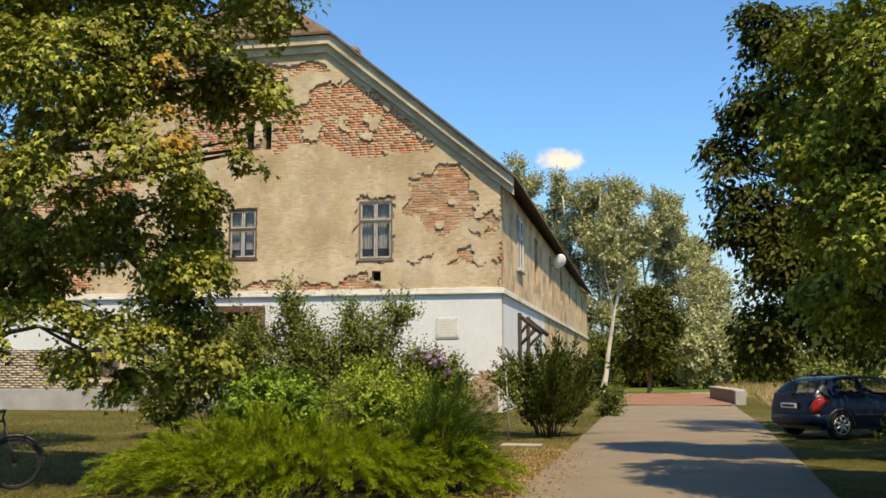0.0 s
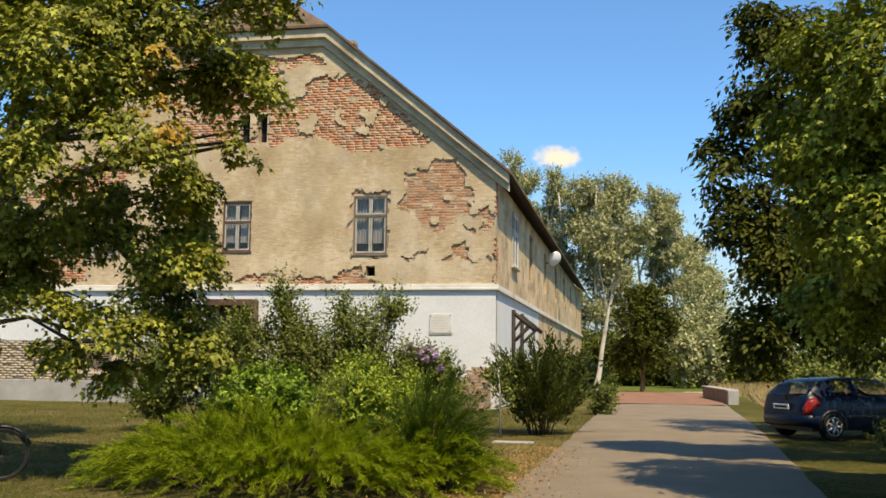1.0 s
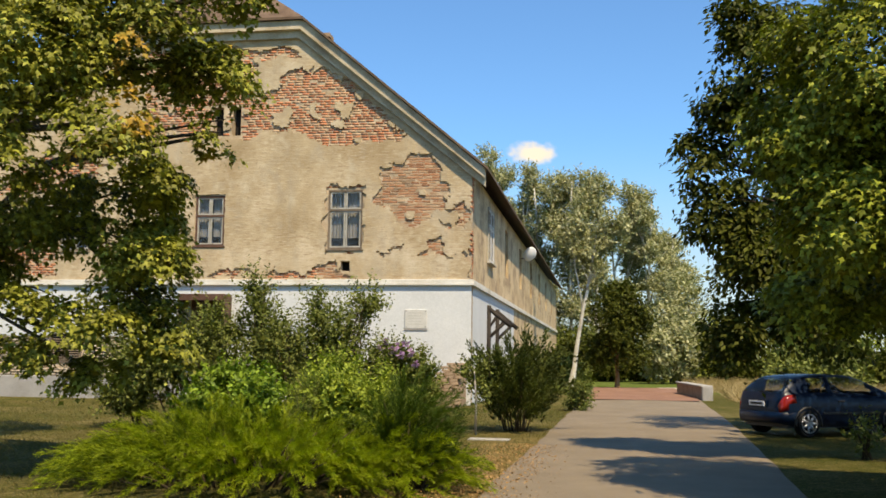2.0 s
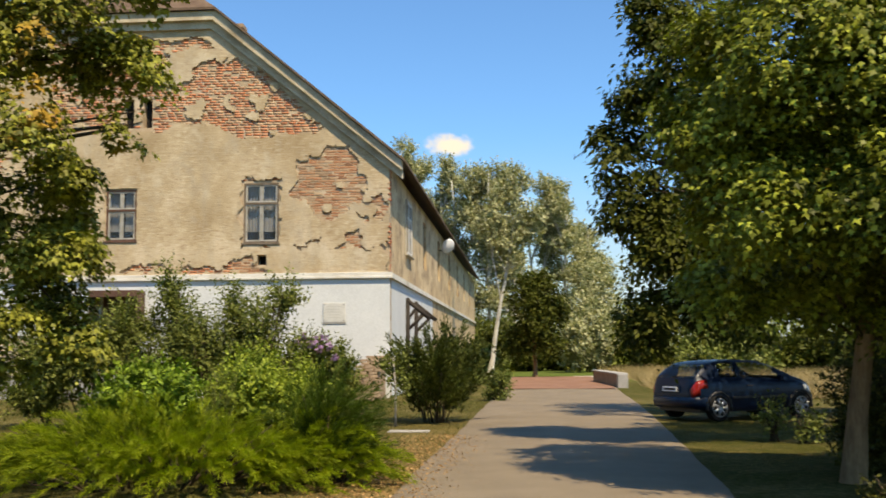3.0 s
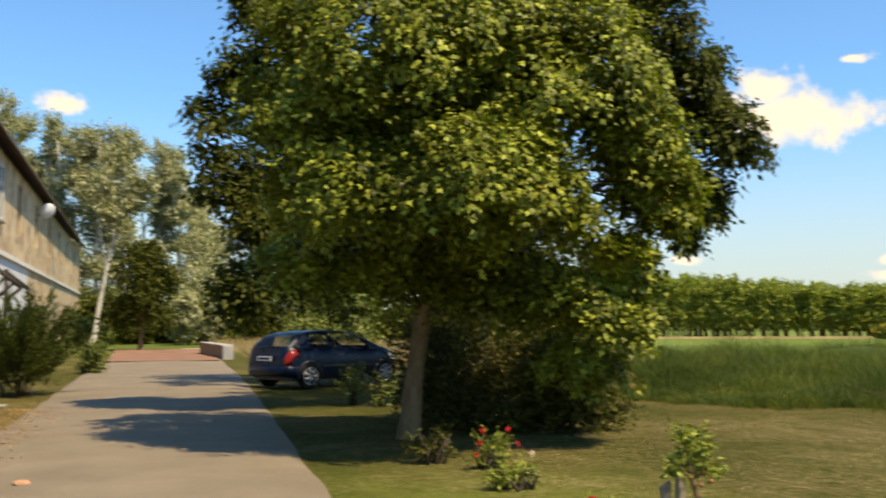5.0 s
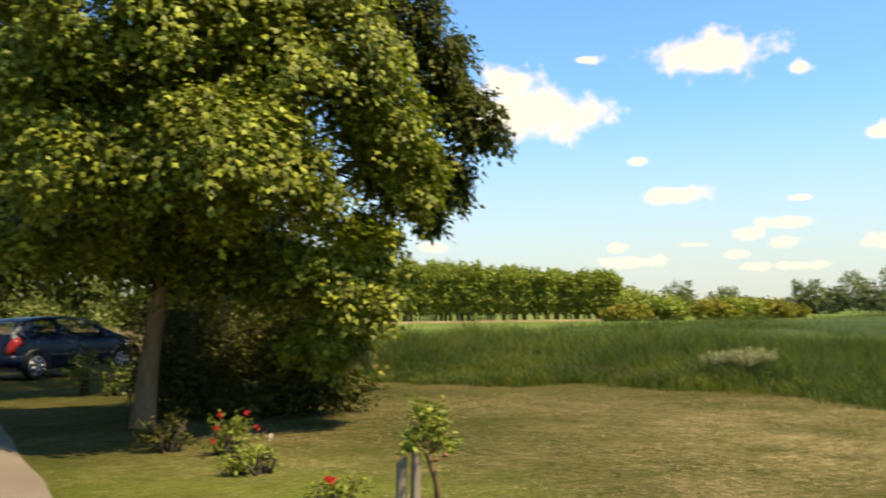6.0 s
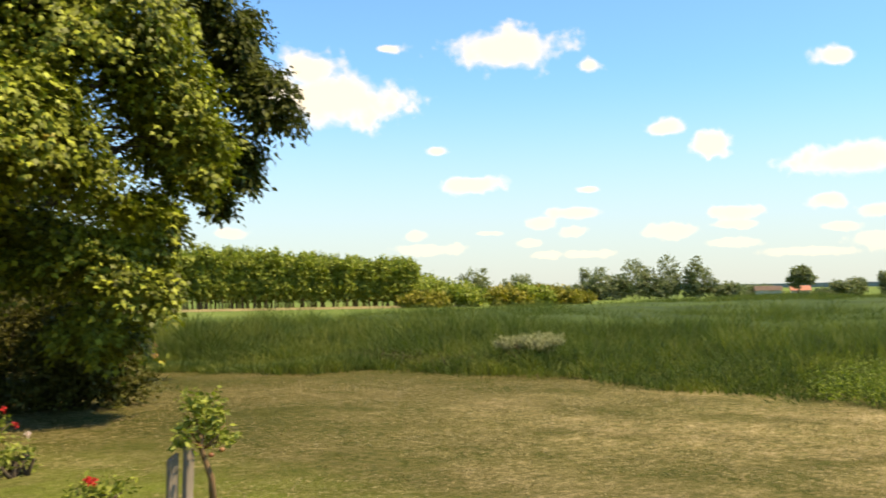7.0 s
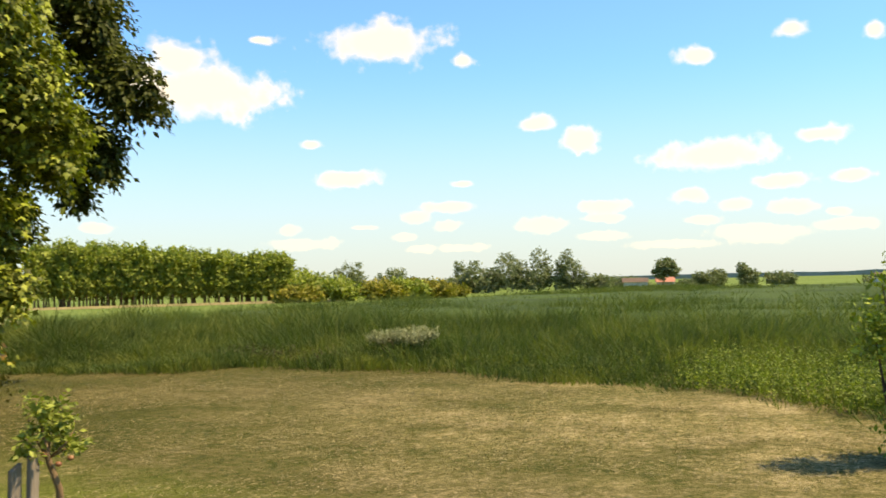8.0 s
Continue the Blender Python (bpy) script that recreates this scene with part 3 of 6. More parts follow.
def spray_crown(name, lobes, pads, per, size, shape, material, seed, parent=None, pad=0.33, gaps=-0.1):
    """Flat drooping sprays of leaves, set apart from one another over the lobes of a crown."""
    rng = np.random.default_rng(seed)
    cen, rad = np.array([l[:3] for l in lobes], float), np.array([l[3:] for l in lobes], float)
    share = (rad[:, 0] * rad[:, 1] * rad[:, 2]) ** 0.62
    pick = rng.choice(len(cen), pads, p=share / share.sum())
    d = rng.normal(size=(pads, 3))
    d /= np.linalg.norm(d, axis=1, keepdims=True)
    r = 0.35 + 0.65 * rng.random(pads) ** 0.55
    at = cen[pick] + d * rad[pick] * r[:, None]
    open_air = np.array([noise.noise((p[0] * 0.85 + seed, p[1] * 0.85, p[2] * 1.1)) + 0.4 * noise.noise((p[0] * 2.3, p[1] * 2.3 + seed, p[2] * 2.6)) for p in at])
    keep = (open_air > gaps) | (r < 0.38)
    at, d, pick = at[keep], d[keep], pick[keep]
    pads = len(at)
    top = d * 0.55 + np.array([0, 0, 0.75]) + rng.normal(size=d.shape) * 0.16
    top /= np.linalg.norm(top, axis=1, keepdims=True)
    u = np.cross(top, rng.normal(size=top.shape))
    u /= np.linalg.norm(u, axis=1, keepdims=True)
    w = np.cross(top, u)
    wide = pad * (0.55 + 0.75 * rng.random(pads)) * np.minimum(1.0, 0.5 + 0.6 * rad[pick].mean(1))
    k = np.repeat(np.arange(pads), per)
    n = len(k)
    a, q = 2 * math.pi * rng.random(n), np.sqrt(rng.random(n))
    rim = np.cos(a)[:, None] * u[k] + np.sin(a)[:, None] * w[k]
    c = at[k] + rim * (q * wide[k] * (0.75 + 0.5 * np.sin(3 * a + k)))[:, None] + top[k] * (wide[k] * (0.16 * rng.normal(size=n) - 0.3 * q * q))[:, None]
    c[:, 2] -= 0.3 * wide[k] * q * q
    along = rim * (0.35 + q)[:, None] + rng.normal(size=c.shape) * 0.35 - np.array([0, 0, 0.45])
    c[:, 2] = np.maximum(c[:, 2], 0.25)
    v, t = leaf_arrays(c, along, size * (0.65 + 0.65 * rng.random(n)), shape, rng, top[k] * 1.3)
    return raw_mesh(name, v, t, material, parent)


def plumes(name, stems, length, twigs, needles, size, shape, material, seed, parent, side=0.3, nod=0.35, spread=0.5):
    """Arching feathered shoots from stems given as (foot, direction), twigs along each, needles along each twig."""
    rng = np.random.default_rng(seed)
    foot, way = np.array([s[0] for s in stems], float), np.array([s[1] for s in stems], float)
    way /= np.linalg.norm(way, axis=1, keepdims=True)
    m = len(foot)
    ln = length * (0.55 + 0.6 * rng.random(m))
    k = np.repeat(np.arange(m), twigs)
    f = np.tile((np.arange(twigs) + 0.5) / twigs, m) * 0.9 + 0.1 * rng.random(m * twigs)
    at = foot[k] + way[k] * (ln[k] * f)[:, None] - np.array([0, 0, 1.0]) * (nod * ln[k] * f * f)[:, None]
    tan = way[k] - np.array([0, 0, 1.0]) * (2 * nod * f)[:, None]
    tan /= np.linalg.norm(tan, axis=1, keepdims=True)
    out = rng.normal(size=at.shape)
    out -= (out * tan).sum(1, keepdims=True) * tan
    out /= np.linalg.norm(out, axis=1, keepdims=True) + 1e-9
    tw = tan + out * spread * (0.6 + 0.6 * rng.random((len(k), 1)))
    tw /= np.linalg.norm(tw, axis=1, keepdims=True)
    tl = side * ln[k] * (0.25 + 0.9 * np.sin(np.pi * np.clip(0.12 + 0.86 * f, 0, 1))) * (0.6 + 0.6 * rng.random(len(k)))
    j = np.repeat(np.arange(len(k)), needles)
    g = np.tile((np.arange(needles) + 0.3) / needles, len(k))
    c = at[j] + tw[j] * (tl[j] * g)[:, None]
    o = rng.normal(size=c.shape)
    o -= (o * tw[j]).sum(1, keepdims=True) * tw[j]
    o /= np.linalg.norm(o, axis=1, keepdims=True) + 1e-9
    c[:, 2] = np.maximum(c[:, 2], 0.03)
    v, t = leaf_arrays(c, tw[j] + o * 0.3, size * (1.1 - 0.5 * g) * (0.7 + 0.6 * rng.random(len(j))), shape, rng)
    v[:, 2] = np.maximum(v[:, 2], 0.01)
    return raw_mesh(name, v, t, material, parent)


def limbs(base, top, radius, lobes, seed, sides=9, fork=0.3):
    """A tapered trunk, and limbs that reach into the lobes: one bmesh each."""
    rng = random.Random(seed)
    b, t = Vector(base), Vector(top)
    trunk = [b.lerp(t, i / 8) + Vector((rng.uniform(-1, 1), rng.uniform(-1, 1), 0)) * radius * (0.25 if i else 0) for i in range(9)]
    stem = tube(bmesh.new(), [b - Vector((0, 0, 0.15))] + trunk, [radius * 1.5] + [radius * (1.25 if i == 0 else 1.0 - 0.75 * i / 8) for i in range(9)], sides)
    arms = []
    for l in lobes:
        end = Vector(l[:3])
        k = min(7, max(2, int(8 * (fork + 0.6 * rng.random()))))
        s = trunk[k]
        if end.z < s.z + 0.2:
            s = trunk[max(2, k - 2)]
        mid = s.lerp(end, 0.5) + Vector((rng.uniform(-.3, .3), rng.uniform(-.3, .3), 0.1 * (end - s).length))
        r0 = radius * (0.42 if end.z > 4.0 else 0.2)
        arms.append(tube(bmesh.new(), [s, s.lerp(mid, 0.5) + Vector((0, 0, 0.08)), mid, mid.lerp(end, 0.6), end], [r0, r0 * 0.8, r0 * 0.55, r0 * 0.35, r0 * 0.12], 6))
        for _ in range(3):
            tip = end + Vector((rng.uniform(-1, 1) * l[3], rng.uniform(-1, 1) * l[4], rng.uniform(-0.5, 0.9) * l[5])) * 0.8
            arms.append(tube(bmesh.new(), [mid, mid.lerp(tip, 0.55) + Vector((0, 0, 0.1)), tip], [r0 * 0.4, r0 * 0.25, r0 * 0.06], 5))
    return stem, arms


def joined(stem, arms):
    for a in arms:
        me = bpy.data.meshes.new("arm")
        a.to_mesh(me)
        a.free()
        stem.from_mesh(me)
        bpy.data.meshes.remove(me)
    return stem
# ---- ground, road, distance ----


def road_left(y):
    return -1.75 + 0.0195 * y if y < 50 else -0.775


def road_right(y):
    return min(1.5 + 0.062 * y, 2.07 + 0.04 * y, 3.95)


def smooth_noise(x, y, s):
    return noise.noise((x * s, y * s, 0.37))


def lawn_edge(y):
    """Where the mown lawn ends and the tall weeds begin, as x."""
    if y > 20:
        return 10.8 + max(0, y - 30) * 1.1
    return 13.5 - 0.03 * (y - 10.5) ** 2 + 0.25 * math.sin(y * 1.3) if y > 3 else 11.81 - 0.35 * (3 - y)


def field_fall(x, y):
    """The ground sinks a little to the far field."""
    d = max(0.0, (x - 30) * 0.25 + (y - 45) * 0.75) if x > 12 else 0.0
    return -min(1.0, d * 0.014) * min(1.0, max(0.0, x - 12) / 30)


bm = bmesh.new()
xs = [-3000, -900, -300, -120, -60] + [-40 + 2 * i for i in range(45)] + [60, 90, 130, 180, 260, 400, 700, 1200, 2500, 4000]
ys = [-2500, -600, -150, -50] + [-20 + 2 * i for i in range(65)] + [125, 160, 220, 320, 500, 900, 1600, 2800, 4200]
grid = [[bm.verts.new((x, y, field_fall(x, y) + 0.02 * smooth_noise(x, y, 0.3) - 0.01)) for x in xs] for y in ys]
for a, b in zip(grid, grid[1:]):
    for i in range(len(xs) - 1):
        bm.faces.new((a[i], a[i + 1], b[i + 1], b[i])).smooth = True
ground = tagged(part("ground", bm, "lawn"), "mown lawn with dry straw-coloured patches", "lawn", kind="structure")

bm = bmesh.new()
rows = []
y = -12.0
while y < 60:
    w = 0.05 * smooth_noise(3.0, y, 0.9) + 0.03 * smooth_noise(8.0, y, 3.1)
    a, b = road_left(y) + w, road_right(y) + 0.05 * smooth_noise(1.0, y, 0.8)
    rows.append([bm.verts.new((a - 0.08, y, -0.02))] + [bm.verts.new((a + (b - a) * i / 6, y, 0.02 + 0.03 * math.sin(math.pi * i / 6))) for i in range(7)] + [bm.verts.new((b + 0.08, y, -0.02))])
    y += 0.5
for a, b in zip(rows, rows[1:]):
    for i in range(8):
        bm.faces.new((a[i], a[i + 1], b[i + 1], b[i])).smooth = True
road = tagged(part("road", bm, "asphalt"), "worn grey asphalt drive with crumbling edges", "road", kind="structure")
# ---- the old house ----
FX0, FX1, FY, FAR = -25.7, -4.77, 35.2, 97.0
LEDGE, EAVE, SLOPE, TOP = 4.22, 8.45, 0.826, 13.9
MIDX = (FX0 + FX1) / 2


def roof_z(x):
    """The raking line of the gable over x."""
    return min(TOP, EAVE - 0.2 + SLOPE * (FX1 + 0.35 - x), EAVE - 0.2 + SLOPE * (x - FX0 + 0.35))


house = thing("house", (MIDX, FY, 0), "old two-storey house with peeling ochre plaster over bare brick", "house")


def hpart(name, bm, material, label="", parent=None):
    bmesh.ops.translate(bm, verts=bm.verts, vec=(-MIDX, -FY, 0)) if parent is None else None
    return part(name, bm, material, parent or house, label)


# openings in the front: x0, x1, z0, z1
OPEN = {"w1": (-10.1, -8.8, 5.55, 7.75), "w2": (-15.25, -14.1, 5.7, 7.6), "w3": (-20.75, -19.5, 5.55, 7.7),
        "attic_a": (-14.7, -14.3, 9.9, 11.0), "attic_b": (-13.95, -13.6, 9.9, 11.0), "vent": (-9.58, -9.26, 4.76, 5.1),
        "cellar": (-20.95, -19.6, 1.3, 2.4), "door": (-15.3, -13.8, 0.9, 3.75)}


def in_poly(p, x, z):
    inside = False
    for (x1, z1), (x2, z2) in zip(p, p[1:] + p[:1]):
        if (z1 > z) != (z2 > z) and x < (x2 - x1) * (z - z1) / (z2 - z1) + x1:
            inside = not inside
    return inside


BARE = [[(-17.5, 13.3), (-11.8, 13.45), (-10.9, 12.5), (-9.1, 11.8), (-8.2, 10.7), (-7.2, 9.62), (-10.0, 9.4), (-11.7, 10.1), (-13.8, 9.8), (-17.4, 9.7)],
        [(-8.08, 8.67), (-7.41, 8.77), (-6.84, 9.11), (-6.4, 9.05), (-6.02, 8.39), (-5.54, 7.53), (-5.4, 6.99), (-5.98, 7.01), (-6.36, 6.6), (-6.84, 6.32), (-7.5, 6.55), (-7.9, 7.06), (-8.26, 7.24), (-8.18, 8.19)],
        [(-6.65, 5.28), (-6.44, 5.82), (-5.92, 6.03), (-5.76, 5.47), (-5.12, 5.34)],
        [(-11.0, 4.55), (-10.9, 4.85), (-9.9, 5.0), (-9.6, 4.6)], [(-14.6, 4.6), (-14.2, 4.9), (-12.9, 4.8), (-12.7, 4.58)],
        [(-24.0, 4.6), (-23.0, 6.4), (-20.9, 6.2), (-20.8, 4.6)], [(-24.5, 7.6), (-21.5, 9.2), (-18.5, 9.0), (-19.5, 8.0)],
        [(-5.45, 7.2), (-4.95, 7.3), (-4.95, 6.3), (-5.3, 6.2)], [(-8.3, 5.5), (-7.3, 5.56), (-7.4, 5.44), (-8.2, 5.42)], [(-12.3, 4.5), (-9.0, 4.52), (-9.0, 4.66), (-12.3, 4.7)], [(-5.9, 6.5), (-5.6, 6.6), (-5.5, 6.2), (-5.8, 6.15)],
        [(-4.9, 5.4), (-4.6, 5.6), (-4.6, 4.7), (-4.85, 4.6)]]
KEPT = [[(-13.15, 12.8), (-11.1, 12.9), (-10.9, 12.35), (-11.8, 12.3), (-12.1, 11.6), (-13.1, 11.5)],
        [(-12.4, 10.75), (-11.7, 10.85), (-11.5, 10.2), (-12.2, 10.3)], [(-9.9, 11.0), (-9.2, 10.9), (-9.3, 10.4), (-9.7, 10.55)],
        [(-10.9, 10.9), (-10.6, 11.1), (-10.55, 10.5), (-10.8, 10.5)]]


def bare(x, z):
    wx = x + 0.3 * noise.noise((x * 1.7, 0.0, z * 1.7)) + 0.13 * noise.noise((x * 5, 3.0, z * 5))
    wz = z + 0.26 * noise.noise((x * 1.7, 7.0, z * 1.7)) + 0.12 * noise.noise((x * 6, 9.0, z * 6))
    if z > roof_z(x) - 0.55 + 0.4 * noise.noise((x * 0.8, 21.0, z * 0.8)):
        return False
    if any(in_poly(p, wx, wz) for p in KEPT) or noise.noise((x * 1.5, 11.0, z * 1.9)) > 0.47:
        return False
    if any(in_poly(p, wx, wz) for p in BARE):
        return True
    for key in ("w1", "w3"):
        a, b, c, d = OPEN[key]
        if a - 0.04 < wx < b + 0.07 and c - 0.04 < wz < d + 0.16:
            return True
    return False


def opened(x, z, grow=0.0):
    return any(a - grow < x < b + grow and c - grow < z < d + grow for a, b, c, d in OPEN.values())


# brick core, cut through at the openings
def wall_with_holes(x0, x1, z0, z1, y0, y1, holes, top=None):
    """Upright wall in x, made of blocks round its openings."""
    bm = bmesh.new()
    holes = [h for h in holes if h[2] < (z1 or 99) and h[3] > z0]
    cuts = sorted({x0, x1, *[v for h in holes for v in h[:2]], *([x for x in top] if top else [])})
    cuts = [c for c in cuts if x0 <= c <= x1]
    for a, b in zip(cuts, cuts[1:]):
        m = (a + b) / 2
        hs = sorted((h[2], h[3]) for h in holes if h[0] < m < h[1])
        z = z0
        for lo, hi in hs:
            if lo > z:
                box(bm, a, b, y0, y1, z, lo)
            z = hi
        if top:
            prism(bm, [(a, z), (b, z), (b, roof_z(b)), (a, roof_z(a))], y0, y1)
        else:
            box(bm, a, b, y0, y1, z, z1)
    bmesh.ops.remove_doubles(bm, verts=bm.verts, dist=0.0005)
    return bm


TOPS = [FX0 + 0.02, FX1 - 0.02, MIDX] + [x for x in np.linspace(FX0, FX1, 25)] + [FX1 + 0.35 - (TOP - EAVE + 0.2) / SLOPE, FX0 - 0.35 + (TOP - EAVE + 0.2) / SLOPE]
hpart("wall", wall_with_holes(FX0, FX1, 0.0, 0, FY + 0.064, FY + 0.5, list(OPEN.values()), TOPS), "mortar", "mortar and rubble core of the gable wall")

# upper plaster coat: a sheet with ragged holes where it has fallen
STEP = 0.06
nx, nz = int((FX1 - FX0) / STEP), int((TOP - 4.4) / STEP)
bm = bmesh.new()
node = {}


def corner(i, j):
    if (i, j) not in node:
        x, z = FX0 + (FX1 - FX0) * i / nx, 4.4 + (TOP - 4.4) * j / nz
        jit = 0.036
        dx, dz = jit * noise.noise((i * 3.1, j * 2.7, 1.0)), jit * noise.noise((i * 2.3, j * 3.3, 5.0))
        node[i, j] = bm.verts.new((x + (dx if 0 < i < nx else 0), FY + 0.012 * noise.noise((x * 0.9, 2.0, z * 0.9)), z + dz))
    return node[i, j]


for i in range(nx):
    for j in range(nz):
        x, z = FX0 + (FX1 - FX0) * (i + 0.5) / nx, 4.4 + (TOP - 4.4) * (j + 0.5) / nz
        if z < roof_z(x) - 0.1 and not opened(x, z, 0.03) and not bare(x, z):
            bm.faces.new((corner(i, j), corner(i + 1, j), corner(i + 1, j + 1), corner(i, j + 1)))
rim = [e for e in bm.edges if len(e.link_faces) == 1]
ext = bmesh.ops.extrude_edge_only(bm, edges=rim)["geom"]
bmesh.ops.translate(bm, verts=[g for g in ext if isinstance(g, bmesh.types.BMVert)], vec=(0, 0.085, 0))
hpart("plaster", bm, "plaster", "peeling ochre plaster coat")

# whitewashed lower storey, ledge, plinth
low = [h for k, h in OPEN.items() if k in ("cellar", "door")]
hpart("lower_wall", wall_with_holes(-17.8, FX1 + 0.02, 0.0, LEDGE, FY - 0.03, FY + 0.03, low), "whitewash", "smooth whitewashed lower wall")
hpart("lower_wall", wall_with_holes(FX0 - 0.02, -17.803, 2.3, LEDGE, FY - 0.03, FY + 0.03, low), "whitewash", "smooth whitewashed lower wall")
hpart("plinth", boxes((FX0 - 0.08, -15.6, FY - 0.12, FY + 0.03, -0.2, 0.8), bevel=0.02), "plinth", "grey cement plinth")
hpart("ledge", boxes((FX0 - 0.05, FX1 + 0.12, FY - 0.14, FY + 0.03, LEDGE, LEDGE + 0.09), (FX0 - 0.02, FX1 + 0.09, FY - 0.1, FY + 0.03, LEDGE + 0.09, LEDGE + 0.22), bevel=0.01), "white_trim", "white painted ledge between the storeys")

# raking cornice in three steps
xa, xb = FX1 + 0.5, FX1 + 0.35 - (TOP - EAVE + 0.2) / SLOPE
for name, d0, d1, out, m in (("cornice", -0.36, -0.05, 0.12, "cornice"), ("cornice", -0.07, 0.27, 0.28, "cornice")):
    for side in (0, 1):
        bm = bmesh.new()
        xw = xa
        za = EAVE - 0.2 + SLOPE * (FX1 + 0.35 - xw)
        pts = [(xw, za + d0), (xw, za + d1), (xb + d1 * 0.35, TOP + d1), (xb + d0 * 0.35, TOP + d0)]
        prism(bm, [(2 * MIDX - x, z) for x, z in pts] if side else pts, FY - out, FY + 0.03)
        hpart(name, bm, m)
    bm = bmesh.new()
    w = xb + d1 * 0.35 - MIDX
    w0 = xb + d0 * 0.35 - MIDX
    prism(bm, [(MIDX - w0, TOP + d0), (MIDX + w0, TOP + d0), (MIDX + w, TOP + d1), (MIDX - w, TOP + d1)], FY - out - 0.003, FY + 0.03)
    hpart(name, bm, m)

# roof: two long slopes and the half hip
bm = bmesh.new()
OV, HIPZ = 0.62, EAVE - 0.12 + SLOPE * (FX1 + 0.62 - MIDX)
for side in (1, -1):
    X = lambda x: MIDX + side * (x - MIDX)
    e0, e1 = (X(FX1 + OV), FY - 0.4, EAVE - 0.12), (X(FX1 + OV), FAR + 0.3, EAVE - 0.12)
    h0 = (X(xb + 0.1), FY - 0.4, TOP + 0.28)
    r0, r1 = (MIDX, FY + 3.6, HIPZ), (MIDX, FAR + 0.3, HIPZ)
    f = [bm.verts.new(p) for p in (e0, e1, r1, r0, h0)]
    bm.faces.new(f if side == 1 else f[::-1])
hip = [bm.verts.new(p) for p in ((MIDX - (xb + 0.1 - MIDX), FY - 0.4, TOP + 0.28), (xb + 0.1, FY - 0.4, TOP + 0.28), (MIDX, FY + 3.6, HIPZ))]
bm.faces.new(hip)
bmesh.ops.recalc_face_normals(bm, faces=bm.faces)
ex = bmesh.ops.extrude_face_region(bm, geom=bm.faces[:])["geom"]
bmesh.ops.translate(bm, verts=[g for g in ex if isinstance(g, bmesh.types.BMVert)], vec=(0, 0, 0.1))
bmesh.ops.recalc_face_normals(bm, faces=bm.faces)
hpart("roof", bm, "roof", "dark weathered tile roof")
hpart("chimney", boxes((-10.85, -10.4, FY + 0.5, FY + 1.0, 12.6, 13.85), (-10.9, -10.35, FY + 0.45, FY + 1.05, 13.75, 13.9)), "old_brick", "short plastered chimney")

# side wall along the drive
SIDE = [(40.05, 41.95, 5.55, 7.8), (47.2, 48.7, 5.55, 7.8), (55.2, 56.7, 5.55, 7.8), (63.2, 64.7, 5.55, 7.8), (71.2, 72.7, 5.55, 7.8), (79.2, 80.7, 5.55, 7.8), (87.2, 88.7, 5.55, 7.8)]


def along_side(bm):
    """Turns a wall built in x to run along y on the drive's side."""
    bmesh.ops.transform(bm, matrix=Matrix(((0, -1, 0, 0), (1, 0, 0, 0), (0, 0, 1, 0), (0, 0, 0, 1))), verts=bm.verts)
    bmesh.ops.translate(bm, verts=bm.verts, vec=(FX1 - MIDX, -FY, 0))
    return bm


part("side_wall", along_side(wall_with_holes(FY + 0.5, FAR, LEDGE, 8.35, 0.0, 0.5, SIDE)), "plaster_side", house, "stained plaster of the long side wall")
part("side_wall", along_side(wall_with_holes(FY + 0.5, 52.0, 0.0, LEDGE, 0.0, 0.5, SIDE)), "whitewash", house, "whitewashed lower side wall")
part("side_wall", along_side(wall_with_holes(52.003, FAR, 0.0, LEDGE, 0.0, 0.5, SIDE)), "plaster_side", house)
part("side_ledge", along_side(boxes((FY + 0.03, FAR, -0.12, 0.0, LEDGE, LEDGE + 0.2), bevel=0.01)), "white_trim", house)
hpart("back_wall", boxes((FX0, FX1 - 0.5, FAR - 0.4, FAR, 0, 8.3)), "plaster_side")
hpart("back_wall", boxes((FX0, FX0 + 0.4, FY + 0.5, FAR - 0.4, 0, 8.3)), "plaster_side")
hpart("attic_floor", boxes((FX0 + 0.4, FX1 - 0.5, FY + 0.5, FAR - 0.4, 8.0, 8.2)), "inside_shade")


# ---- windows, doors and fittings of the house ----


